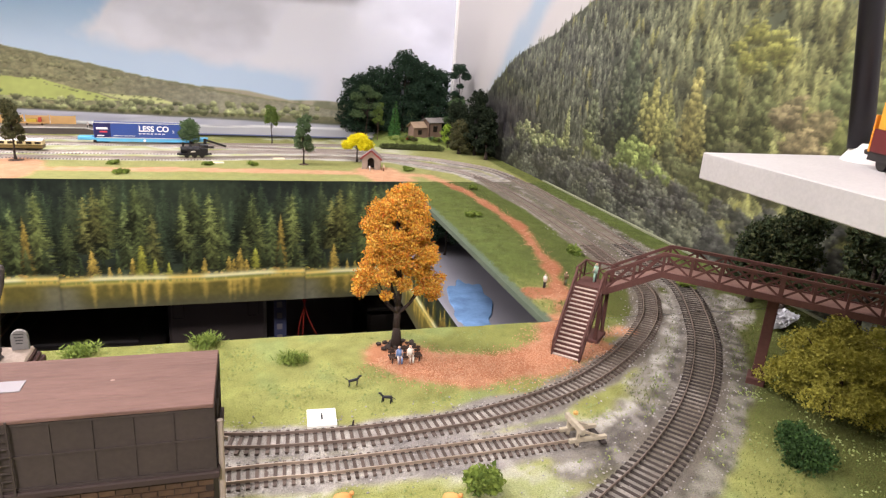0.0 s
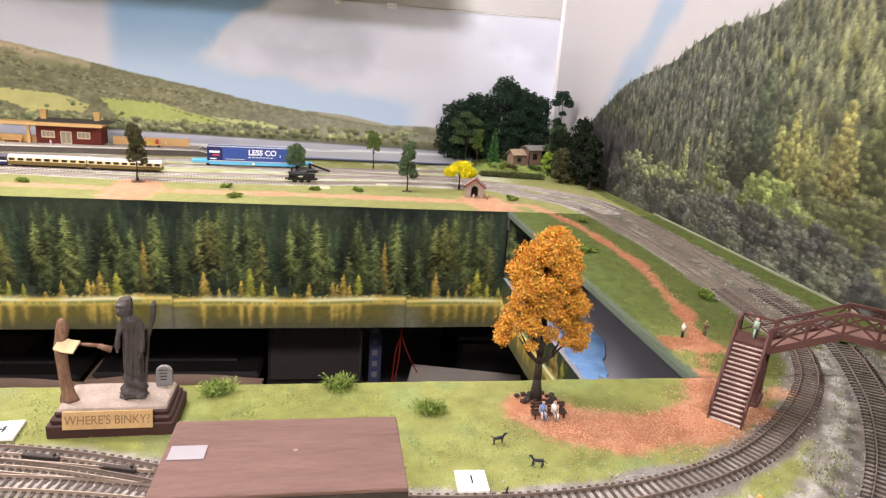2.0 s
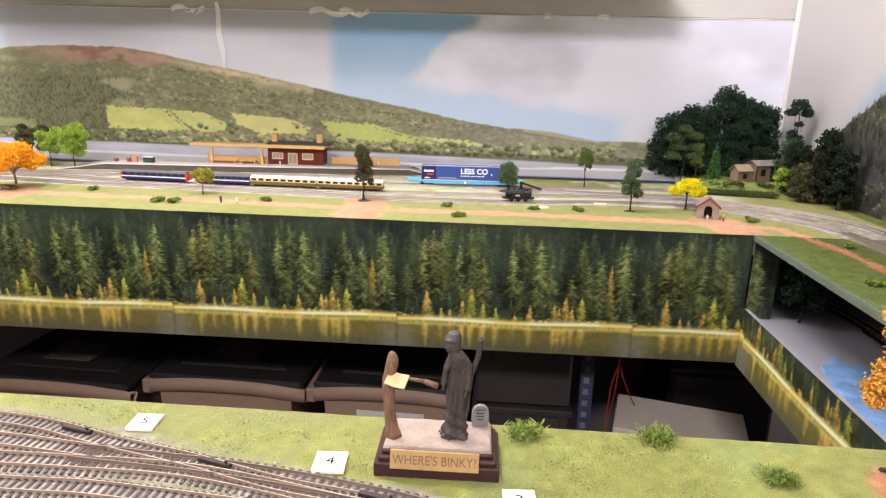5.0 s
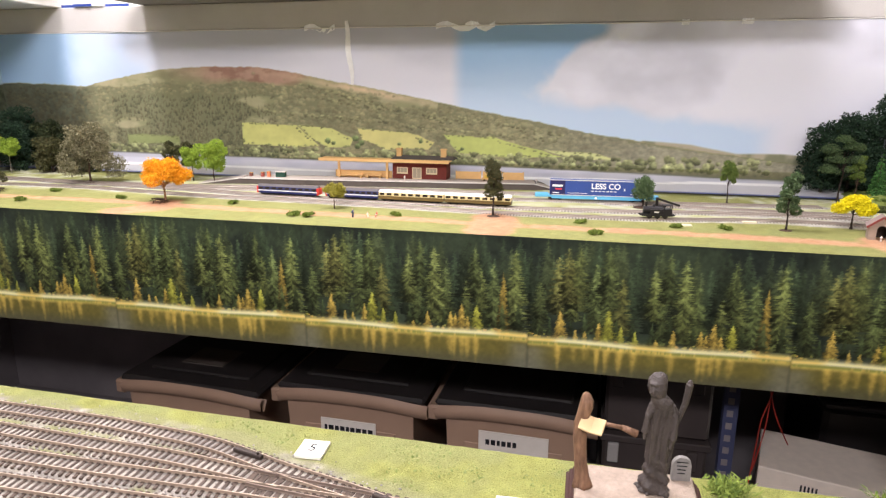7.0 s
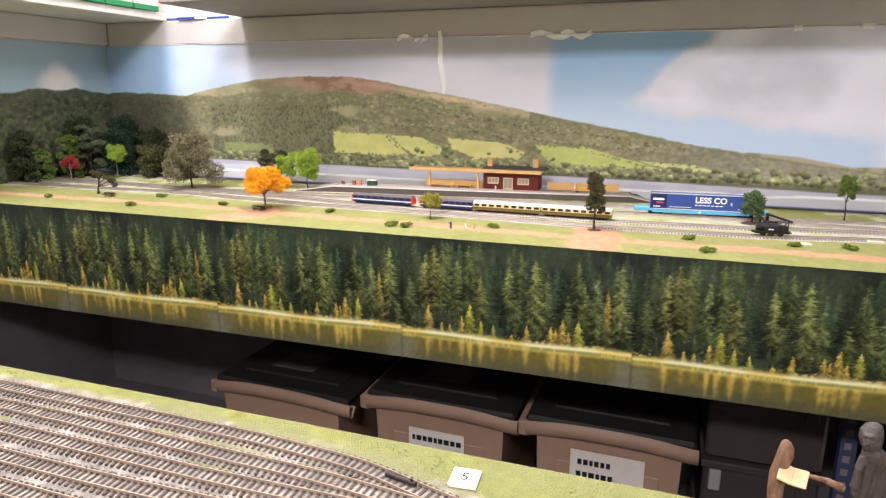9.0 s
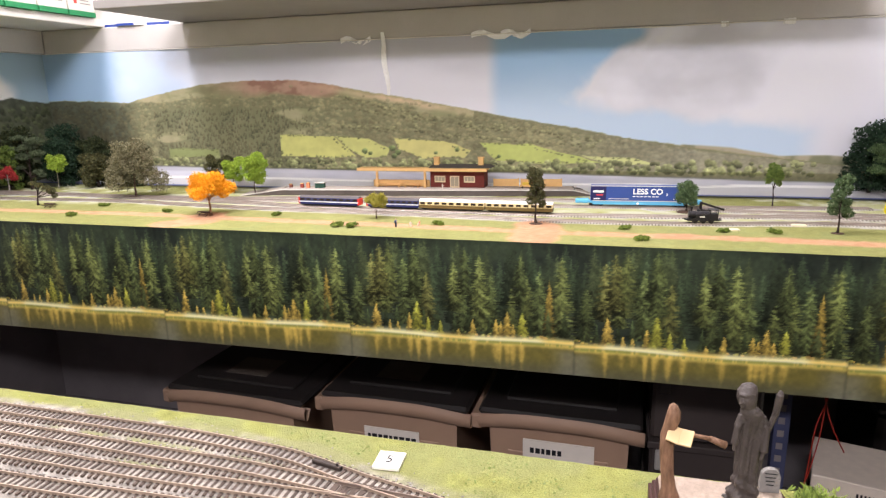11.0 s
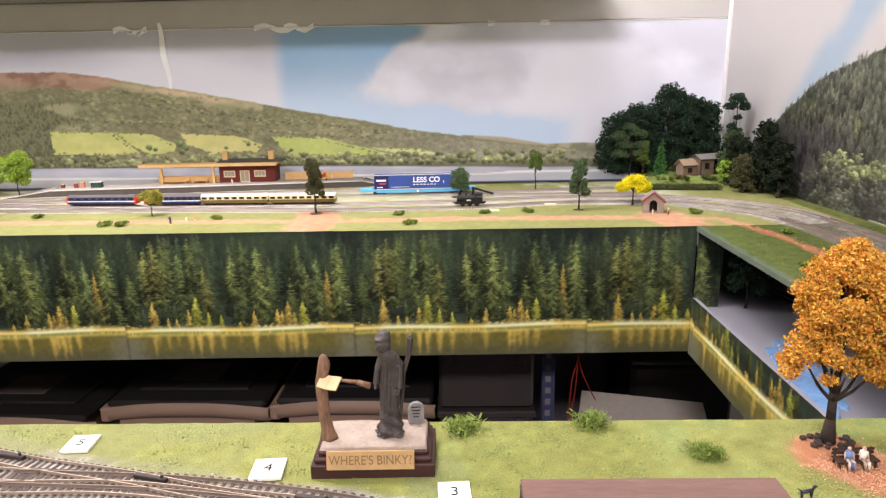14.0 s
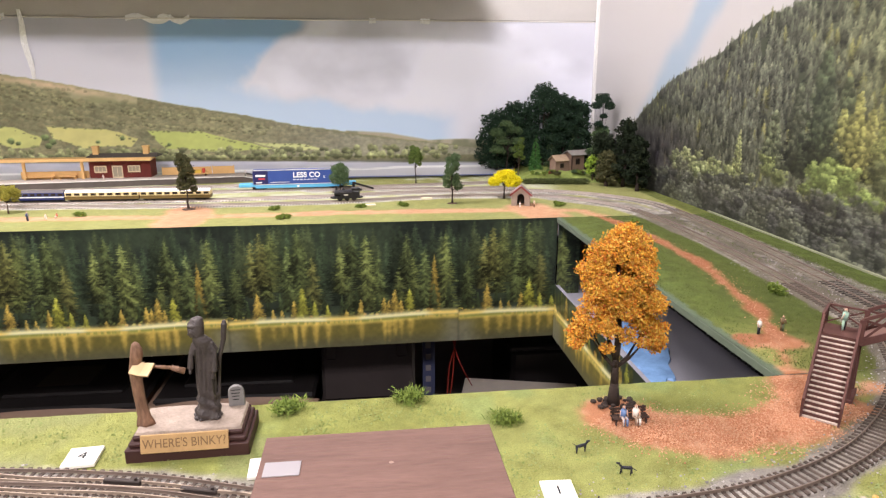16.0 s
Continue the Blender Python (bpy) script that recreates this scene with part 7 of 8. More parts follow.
# ---- station ----
plat_top = material("platform_top", (168, 158, 148), rough=0.85, vary=0.15, scale=60, fine=0.1)
plat_face = material("platform_face", (84, 76, 71), rough=0.85, vary=0.2, scale=70)
plat_edge = material("platform_edge", (206, 200, 192), rough=0.8, vary=0.08, scale=60)
st_wood = material("station_timber", (222, 180, 120), rough=0.7, vary=0.12, scale=60)
st_wall = material("station_red", (112, 50, 42), rough=0.75, vary=0.12, scale=80)
st_roof = material("station_roof", (84, 78, 72), rough=0.8, vary=0.15, scale=60)
t = thing("platform", (0, 0, 0), "long grey station platform with a white edge and a ramp", "platform", kind="structure")
line = [(-1.02, 1.492, 0.0), (-0.925, 1.515, 0.0125), (-0.57, 1.553, 0.0125), (-0.25, 1.594, 0.0125), (-0.205, 1.602, 0.002)]
bm = bmesh.new()
rows = []
for x, y, z in line:
    rows.append([bm.verts.new(v) for v in ((x, y, -0.001), (x, y + 0.001, z), (x - 0.006, y + 0.070 - 0.02 * (x > -0.23) , z), (x - 0.006, y + 0.070, -0.001))])
for a, b in zip(rows[:-1], rows[1:]):
    for k in range(3):
        bm.faces.new((a[k], b[k], b[k + 1], a[k + 1]))
bm.faces.new(rows[0])
bm.faces.new(rows[-1][::-1])
part("platform_body", bm, plat_face, t)
for a, b in zip(line[:-1], line[1:]):
    d = Vector(b) - Vector(a)
    n = Vector((-d.y, d.x, 0)).normalized()
    part("edging", bar(bmesh.new(), Vector(a) + n * 0.003 + Vector((0, 0, 0.0004)), Vector(b) + n * 0.003 + Vector((0, 0, 0.0004)), 0.006, 0.0014), plat_edge, t)
    part("paving", bar(bmesh.new(), Vector(a) + n * 0.036 + Vector((0, 0, 0.0003)), Vector(b) + n * 0.036 + Vector((0, 0, 0.0003)), 0.060, 0.001), plat_top, t)
t = thing("station_building", (-0.509, 1.612, 0.0130), "dark red timber station building with a cream awning and two chimneys", "station building", turn=1.5)
part("wall", boxed(-0.0715, 0.0565, -0.006, 0.040, 0.0, 0.040), st_wall, t)
for x in np.linspace(-0.0715, 0.0565, 14)[1:-1]:
    part("batten", boxed(x - 0.0004, x + 0.0004, -0.0066, -0.0059, 0.0, 0.039), st_wall, t)
cream = material("frame_cream", (224, 206, 170), rough=0.6, vary=0.06)
glass = material("pane", (170, 160, 140), rough=0.2, vary=0.05)
for x, w, z0, z1 in ((-0.048, 0.026, 0.012, 0.027), (-0.013, 0.022, 0.0, 0.027), (0.022, 0.026, 0.012, 0.027)):
    nm = "door" if z0 == 0 else "window"
    f = part(nm, boxed(x - w / 2, x + w / 2, -0.0076, -0.0062, z0, z1), cream, t)
    n = 3 if nm == "window" else 2
    for k in range(n):
        part("pane", boxed(x - w / 2 + 0.0015 + k * (w - 0.003) / n + 0.0006, x - w / 2 + 0.0015 + (k + 1) * (w - 0.003) / n - 0.0006, -0.0080, -0.0076, z0 + 0.003, z1 - 0.002), glass, f)
part("awning", boxed(-0.246, 0.066, -0.026, 0.010, 0.041, 0.0455, 0.0006), st_wood, t, "cream timber awning")
part("fascia_board", boxed(-0.246, 0.066, -0.0275, -0.0262, 0.0395, 0.0462), st_wood, t)
bm = bmesh.new()
vs = [bm.verts.new(v) for v in ((-0.075, -0.010, 0.0457), (0.074, -0.010, 0.0457), (0.074, 0.044, 0.0457), (-0.075, 0.044, 0.0457), (-0.070, 0.017, 0.0525), (0.068, 0.017, 0.0525))]
for f in ((0, 1, 5, 4), (2, 3, 4, 5), (3, 0, 4), (1, 2, 5), (3, 2, 1, 0)):
    bm.faces.new([vs[i] for i in f])
part("roof", bm, st_roof, t)
for x in (-0.060, 0.046):
    bm = bmesh.new()
    box(bm, x - 0.0058, x + 0.0058, 0.008, 0.020, 0.045, 0.068)
    box(bm, x - 0.0068, x + 0.0068, 0.007, 0.021, 0.066, 0.069)
    part("chimney", bm, st_wood, t, "cream chimney stack")
for x in (-0.200, -0.082):
    part("post", boxed(x - 0.0025, x + 0.0025, -0.018, -0.013, -0.0005, 0.041), st_wood, t)
part("back_screen", boxed(-0.215, -0.075, 0.0, 0.002, 0.0, 0.016), st_wood, t)
for x0, x1, y in ((-0.712, -0.650, 1.592), (-0.642, -0.606, 1.596)):
    b = thing("platform_bench", ((x0 + x1) / 2, y, 0.0130), "plain cream timber bench under the awning", "bench", "platform benches", turn=1.5)
    w = (x1 - x0) / 2
    part("seat", boxed(-w, w, -0.004, 0.004, 0.006, 0.0075), st_wood, b)
    part("back", boxed(-w, w, 0.0035, 0.0045, 0.008, 0.014), st_wood, b)
    for e in (-1, 1):
        part("leg", boxed(e * w * 0.85 - 0.0012, e * w * 0.85 + 0.0012, -0.0035, 0.0035, -0.0003, 0.006), st_wood, b)
for x0, x1, y in ((-0.435, -0.378, 1.636), (-0.372, -0.330, 1.640), (-0.326, -0.280, 1.644)):
    b = thing("platform_fence", ((x0 + x1) / 2, y, 0.0128), "cream timber panel fence on the platform", "fence", "platform fences", turn=6)
    w = (x1 - x0) / 2
    part("panel", boxed(-w, w, -0.0006, 0.0006, 0.001, 0.018), st_wood, b)
    for e in (-1, 1):
        part("post", boxed(e * w - 0.0012, e * w + 0.0012, -0.0013, 0.0013, -0.0004, 0.0195), st_wood, b)
b = thing("luggage_trolley", (-0.352, 1.622, 0.0132), "yellow loaded luggage trolley on the platform", "trolley", turn=6)
part("bed", boxed(-0.020, 0.020, -0.006, 0.006, 0.003, 0.006), st_wood, b)
part("load", boxed(-0.014, 0.004, -0.005, 0.005, 0.006, 0.0125, 0.0008), material("load_yellow", (226, 190, 80), rough=0.7, vary=0.15), b)
part("load", boxed(0.007, 0.013, -0.004, 0.004, 0.006, 0.016, 0.0008), material("load_red", (196, 74, 58), rough=0.7, vary=0.15), b)
for x in (-0.014, 0.014):
    part("wheel", rod(bmesh.new(), (x, -0.007, 0.002), (x, 0.007, 0.002), 0.0022, n=10), bench_wood, b)
b = thing("platform_hut", (-0.842, 1.558, 0.0130), "small dark green hut with a pale flat roof on the platform", "hut", turn=4)
part("wall", boxed(-0.011, 0.011, -0.006, 0.006, -0.0004, 0.012), material("hut_green", (44, 76, 62), rough=0.7, vary=0.15), b)
part("roof", boxed(-0.0125, 0.0125, -0.0075, 0.0075, 0.012, 0.0138), plat_edge, b)
for x, c, h in ((-0.872, (214, 128, 90), 0.012), (-0.888, (150, 70, 60), 0.010), (-0.918, (120, 74, 62), 0.008)):
    b = thing("crate", (x, 1.555, 0.0130), "small painted crate on the platform", "crate", "platform crates")
    part("body", boxed(-0.0035, 0.0035, -0.0035, 0.0035, -0.0003, h, 0.0005), material("crate_paint", c, rough=0.7, vary=0.15), b)
    part("lid", boxed(-0.0038, 0.0038, -0.0038, 0.0038, h, h + 0.001), st_wood, b)

# ---- trains ----
under = material("underframe", (38, 34, 32), rough=0.7, vary=0.15)
coach_glass = material("coach_glass", (52, 44, 40), rough=0.25, vary=0.05)
wheel_dark = material("wheel_dark", (52, 48, 46), rough=0.45, metal=0.6, vary=0.1)


def coach(at, label, L, lower, upper, roofc, ends=None, turn=0.0, stripe=None):
    t = thing("coach", at, label, "railway coach", "coaches of the train", turn=turn)
    t.scale.z = 0.86
    w = 0.0092
    part("body", boxed(-L / 2, L / 2, -w, w, 0.0045, 0.0118, 0.0005), material("coach_low", lower, rough=0.45, vary=0.06), t)
    part("upper_panel", boxed(-L / 2, L / 2, -w, w, 0.0119, 0.0205, 0.0005), material("coach_high", upper, rough=0.45, vary=0.06), t)
    bm = bmesh.new()
    seg = 8
    prof = [(-w + 2 * w * k / seg, 0.0205 + 0.0042 * math.sin(math.pi * k / seg)) for k in range(seg + 1)]
    a = [bm.verts.new((-L / 2, y, z)) for y, z in prof]
    b = [bm.verts.new((L / 2, y, z)) for y, z in prof]
    for k in range(seg):
        bm.faces.new((a[k], b[k], b[k + 1], a[k + 1]))
    bm.faces.new(a)
    bm.faces.new(b[::-1])
    part("roof", bm, material("coach_roof", roofc, rough=0.5, vary=0.06), t, smooth=False)
    n = 9
    for k in range(n):
        x = -L / 2 + L * (k + 0.5) / n
        part("window", boxed(x - L * 0.036, x + L * 0.036, -w - 0.0004, -w + 0.0004, 0.0138, 0.0188), coach_glass, t)
    if stripe:
        part("stripe", boxed(-L / 2, L / 2, -w - 0.0003, w + 0.0003, 0.0098, 0.0120), material("coach_stripe", stripe, rough=0.45, vary=0.04), t)
    if ends:
        for e in ends:
            part("cab_end", boxed(e * L / 2 - 0.0022, e * L / 2 + 0.0022, -w - 0.0002, w + 0.0002, 0.0046, 0.0206, 0.0006), material("cab_red", (206, 60, 50), rough=0.45, vary=0.05), t, "red cab end")
    part("underframe", boxed(-L / 2 + 0.004, L / 2 - 0.004, -0.006, 0.006, 0.0020, 0.0045), under, t)
    for x in (-L * 0.36, L * 0.36):
        bg = part("bogie", boxed(x - 0.011, x + 0.011, -0.0072, 0.0072, 0.0012, 0.0042), under, t)
        for dx in (-0.0065, 0.0065):
            part("wheel", rod(bmesh.new(), (x + dx, -0.0068, 0.0 + 0.0030), (x + dx, 0.0068, 0.0030), 0.0030, n=12), wheel_dark, bg)
    return t


Z = 0.0040
coach((-0.730, 1.376, Z), "white and dark blue railcar with red ends", 0.136, (40, 46, 92), (56, 62, 104), (92, 88, 90), (-1, 1), turn=-2.5, stripe=(232, 230, 232))
coach((-0.587, 1.370, Z), "white and dark blue railcar with a red end", 0.110, (40, 46, 92), (56, 62, 104), (92, 88, 90), (-1,), turn=-1.5, stripe=(232, 230, 232))
coach((-0.464, 1.3655, Z), "cream and brown passenger coach with a white roof", 0.132, (110, 90, 52), (226, 206, 156), (232, 228, 222), turn=-1.5)
coach((-0.332, 1.362, Z), "cream and brown passenger coach with a white roof", 0.128, (110, 90, 52), (226, 206, 156), (232, 228, 222), turn=-1.0)

# container wagon
blue_box = material("container_blue", (52, 76, 142), rough=0.5, vary=0.08, scale=40)
navy = material("container_navy", (34, 34, 84), rough=0.5, vary=0.05)
wagon_blue = material("wagon_blue", (92, 168, 206), rough=0.5, vary=0.1, scale=60)
letter_white = material("letter_white", (236, 236, 236), rough=0.5, vary=0)
t = thing("container_wagon", (-0.116, 1.4680, Z), "light blue flat wagon on the yard track", "railway wagon", turn=3.0)
L = 0.212
part("deck", boxed(-L / 2, L / 2, -0.0100, 0.0100, 0.0062, 0.0105, 0.0006), wagon_blue, t)
for e in (-1, 1):
    bm = bmesh.new()
    box(bm, e * L / 2 - e * 0.0 - 0.013, e * L / 2 + 0.013 - 0.013 * (1 + e) / 2 * 0, -0.0098, 0.0098, 0.0055, 0.0128, 0.0012)
    part("end_platform", bm, wagon_blue, t)
part("side_sill", boxed(-L / 2 + 0.02, L / 2 - 0.02, -0.0102, 0.0102, 0.0032, 0.0068, 0.0005), wagon_blue, t)
part("emblem", rod(bmesh.new(), (0.0, -0.0106, 0.0062), (0.0, -0.0101, 0.0062), 0.0024, n=14), letter_white, t)
for x in (-L * 0.37, L * 0.37):
    bg = part("bogie", boxed(x - 0.014, x + 0.014, -0.0075, 0.0075, 0.0012, 0.0046), under, t)
    for dx in (-0.008, 0.008):
        part("wheel", rod(bmesh.new(), (x + dx, -0.0070, 0.0030), (x + dx, 0.0070, 0.0030), 0.0030, n=12), wheel_dark, bg)
c = thing("shipping_container", (-0.113, 1.468, Z + 0.0106), "dark blue curtain-sided container with white lettering on the wagon", "container", turn=3.0)
CL = 0.186
part("body", boxed(-CL / 2, CL / 2, -0.0098, 0.0098, 0.0, 0.0300, 0.0005), blue_box, c)
part("logo_panel", boxed(-CL / 2 + 0.001, -CL / 2 + 0.030, -0.0102, -0.0097, 0.001, 0.029), navy, c, "navy logo panel")
part("logo_bar", boxed(-CL / 2 + 0.005, -CL / 2 + 0.025, -0.0104, -0.0101, 0.0165, 0.0205), letter_white, c)
part("logo_bar", boxed(-CL / 2 + 0.011, -CL / 2 + 0.024, -0.0104, -0.0101, 0.0105, 0.0135), material("logo_red", (196, 60, 70), rough=0.5), c)
part("logo_bar", boxed(-CL / 2 + 0.006, -CL / 2 + 0.018, -0.0104, -0.0101, 0.0035, 0.0055), letter_white, c)
part("top_rail", boxed(-CL / 2, CL / 2, -0.0103, -0.0097, 0.0288, 0.0304), plat_edge, c)
part("lower_rail", boxed(-CL / 2 + 0.004, CL / 2, -0.0103, -0.0097, -0.0002, 0.0010), plat_edge, c)
for x in np.linspace(-CL / 2 + 0.034, CL / 2 - 0.003, 17):
    part("strap", boxed(x - 0.0003, x + 0.0003, -0.0101, -0.0097, 0.001, 0.0286), blue_box, c)
text_mesh("lettering", "LESS CO", 0.0150, letter_white, c, pose(0.015, -0.0103, 0.0185, 90, 0, 0), 0.0002, bold=0.0004)
text_mesh("lettering", "2", 0.0060, letter_white, c, pose(0.0505, -0.0103, 0.0135, 90, 0, 0), 0.0002, bold=0.0002)
for k in range(7):
    x = -0.013 + k * 0.0072
    part("small_print", boxed(x, x + 0.0052, -0.0104, -0.0101, 0.0085, 0.0100), letter_white, c)
part("small_print", boxed(-0.058, -0.020, -0.0104, -0.0101, 0.0042, 0.0050), letter_white, c)
part("small_print", boxed(0.062, 0.080, -0.0104, -0.0101, 0.0042, 0.0054), letter_white, c)

# tipped black jib beside the container
t = thing("crane_jib", (0.012, 1.447, 0.0), "black crane jib leaning on the ground behind the tree", "crane jib", turn=-6)
part("jib", bar(bmesh.new(), (-0.014, 0, 0.0165), (0.028, 0, 0.0045), 0.004, 0.0036), under, t)
part("post", boxed(-0.016, -0.011, -0.003, 0.003, -0.0005, 0.0185), under, t)
part("foot", boxed(-0.020, 0.004, -0.006, 0.006, -0.0008, 0.004), under, t)

# little tank engine on the far main line
engine_black = material("engine_black", (34, 32, 34), rough=0.4, vary=0.1)
t = thing("tank_engine", (-0.012, 1.3145, Z), "small black steam tank engine on the far main line", "steam engine", turn=6)
part("frame_plate", boxed(-0.026, 0.026, -0.0075, 0.0075, 0.0045, 0.0075), engine_black, t)
part("boiler", rod(bmesh.new(), (-0.022, 0, 0.0145), (0.010, 0, 0.0145), 0.0062, n=16), engine_black, t, smooth=False)
for e in (-1, 1):
    part("side_tank", boxed(-0.012, 0.010, e * 0.0062 - 0.0016, e * 0.0062 + 0.0016, 0.0075, 0.0165, 0.0005), engine_black, t)
bm = bmesh.new()
box(bm, 0.010, 0.0235, -0.0078, 0.0078, 0.0075, 0.0165)
for x in (0.0105, 0.0228):
    for e in (-1, 1):
        box(bm, x - 0.0006, x + 0.0006, e * 0.0074 - 0.0006, e * 0.0074 + 0.0006, 0.0165, 0.0225)
part("cab", bm, engine_black, t)
part("cab_roof", boxed(0.0092, 0.0245, -0.0086, 0.0086, 0.0225, 0.0238, 0.0005), engine_black, t)
part("chimney", rod(bmesh.new(), (-0.0185, 0, 0.0195), (-0.0185, 0, 0.0275), 0.0017, 0.0022, 12), engine_black, t)
part("dome", ball(bmesh.new(), (-0.006, 0, 0.0208), 0.0026, (1, 1, 1.2), 2), engine_black, t, smooth=True)
part("smokebox_door", rod(bmesh.new(), (-0.0232, 0, 0.0145), (-0.0220, 0, 0.0145), 0.0056, n=16), engine_black, t)
for e in (-1, 1):
    part("nameplate", boxed(-0.006, 0.002, e * 0.0080 - 0.0002, e * 0.0080 + 0.0002, 0.0105, 0.0128), plat_edge, t)
    for x in (-0.0265, 0.0265):
        part("buffer", rod(bmesh.new(), (x, e * 0.0048, 0.0062), (x * 1.12, e * 0.0048, 0.0062), 0.0012, n=8), engine_black, t)
for x in (-0.013, 0.0, 0.013):
    part("wheel", rod(bmesh.new(), (x, -0.0070, 0.0045), (x, 0.0070, 0.0045), 0.0045, n=16), wheel_dark, t)

# picnic table by the gaunt tree, bench by the orange tree, earth pads and slabs
for x, y, lab in ((-1.365, 1.283, "dark wooden picnic table on the far path"), (-0.944, 1.247, "small dark bench under the orange tree")):
    t = thing("picnic_table", (x, y, 0.0), lab, "picnic table", "picnic tables", turn=-8)
    part("tabletop", boxed(-0.013, 0.013, -0.004, 0.004, 0.0080, 0.0092), bench_wood, t)
    for e in (-1, 1):
        part("bench_board", boxed(-0.013, 0.013, e * 0.0078 - 0.0016, e * 0.0078 + 0.0016, 0.0045, 0.0054), bench_wood, t)
        part("trestle", bar(bmesh.new(), (e * 0.009, -0.0075, -0.0003), (e * 0.009, 0.0075, 0.0082), 0.001, 0.001), bench_wood, t)
        part("trestle", bar(bmesh.new(), (e * 0.009, 0.0075, -0.0003), (e * 0.009, -0.0075, 0.0082), 0.001, 0.001), bench_wood, t)
pale_slab = material("pale_slab", (212, 200, 170), rough=0.8, vary=0.1)
for x, y in ((0.030, 1.278), (0.140, 1.333)):
    ob = part("slab", boxed(-0.011, 0.011, -0.006, 0.006, -0.001, 0.0025, 0.0006), pale_slab)
    ob.matrix_world = pose(x, y, 0, 0, 0, 8)
    tagged(ob, "small pale stone slab lying beside the track", "slab", "pale slabs")

# ---- under the boards: storage ----
tub_beige = material("tub_beige", (156, 128, 108), rough=0.55, vary=0.08, scale=14)
tub_lid = material("tub_lid", (42, 38, 37), rough=0.4, vary=0.15, scale=12)
tub_sticker = material("tub_sticker", (104, 95, 88), rough=0.6, vary=0.1)
label_paper = material("label_paper", (214, 206, 196), rough=0.6, vary=0.05)
slab("shelf_under", -2.0, 0.59, 1.16, 1.72, -0.74, -0.72, black_void, "dark storage shelf under the far board")
# dark sheet added for the black space behind the tubs
tagged(part("dark_curtain", boxed(-2.0, 0.59, 1.716, 1.73, -1.1, -0.21), black_void), "dark sheet standing in for the unlit space under the far board", "curtain", kind="structure")


def tub(x0, x1, y0, label, marks, sticker=True, sag=0.016, turn=0.0, drop=0.0):
    w, dep = (x1 - x0) / 2, 0.38
    t = thing("storage_tub", ((x0 + x1) / 2, y0, -0.72 + drop), label, "storage tub", "storage tubs under the far board", turn=turn)
    bm = prism(bmesh.new(), [(-w + 0.035, 0.014), (w - 0.035, 0.014), (w - 0.035, dep - 0.02), (-w + 0.035, dep - 0.02)], 0.0, 0.318, 1.06)
    part("body", bm, tub_beige, t)
    n = 24
    bm = bmesh.new()
    # front lip, drooping towards the corners
    rows = []
    for k in range(n + 1):
        x = -w + 2 * w * k / n
        u = abs(x) / w
        z = 0.342 - sag * u ** 3
        y = 0.012 * u ** 6
        rows.append([bm.verts.new(v) for v in ((x, y, z), (x, y - 0.008, z - 0.008), (x, y - 0.006, z - 0.026), (x, y + 0.006, z - 0.030), (x, y + 0.02, z - 0.01))])
    for a, b in zip(rows[:-1], rows[1:]):
        for k in range(4):
            bm.faces.new((a[k], a[k + 1], b[k + 1], b[k]))
    part("front_lip", bm, tub_beige, t, smooth=True)
    for e in (-1, 1):
        part("side_lip", boxed(e * w - 0.012, e * w + 0.012 - 0.012 * (e + 1), 0.004, dep, 0.296, 0.328, 0.004), tub_beige, t)
    bm = bmesh.new()
    box(bm, -w + 0.004, w - 0.004, 0.003, dep + 0.01, 0.328, 0.343, 0.006)
    box(bm, -w + 0.05, w - 0.05, 0.05, dep - 0.04, 0.342, 0.349, 0.004)
    part("lid", bm, tub_lid, t, "dark clip-on lid")
    part("recess", boxed(-w * 0.62, w * 0.62, 0.004, 0.020, 0.10, 0.262, 0.004), tub_beige, t)
    if sticker:
        part("lid_label", boxed(-w * 0.40, w * 0.20, 0.085, 0.175, 0.3492, 0.3500), tub_sticker, t)
    if marks:
        z0, z1, u0, u1 = marks[0]
        p = part("front_label", boxed(u0, u1, 0.0005, 0.0025, z0, z1), label_paper, t)
        for z, a0, a1 in marks[1:]:
            a = a0
            while a < a1:
                b = a + rng.uniform(0.006, 0.011)
                part("ink_bar", boxed(a, b, -0.0003, 0.0005, z, z + 0.011), ink, p)
                a = b + 0.003
    return t


tub(-1.125, -0.772, 1.275, "beige plastic storage tub with a dark lid", None, turn=-2, drop=-0.022)
tub(-0.745, -0.415, 1.285, "beige plastic storage tub with a dark lid and a white label", ((0.210, 0.278, -0.062, 0.058), (0.252, -0.054, 0.044), (0.228, -0.050, 0.030)), turn=-1)
tub(-0.405, -0.085, 1.290, "beige plastic storage tub with a large white front label", ((0.222, 0.290, -0.066, 0.070), (0.262, -0.052, 0.010), (0.236, -0.054, 0.012)), sticker=False, turn=-1)
# two more dark sheets, added where the space under the boards is unlit
tagged(part("dark_curtain_side", boxed(-1.93, -1.90, 0.30, 1.73, -1.1, -0.031), black_void), "dark sheet standing in for the unlit space at the left end", "curtain", kind="structure")
tagged(part("dark_curtain_near", boxed(-1.9, 0.59, 0.30, 0.32, -1.1, -0.031), black_void), "dark sheet standing in for the unlit space under the near board", "curtain", kind="structure")
clear_crate = material("smoky_crate", (64, 57, 55), rough=0.25, vary=0.15, scale=10, spec=0.5)
t = thing("crate_stack", (0.0, 1.31, -0.72), "stack of dark smoky plastic crates", "crate stack")
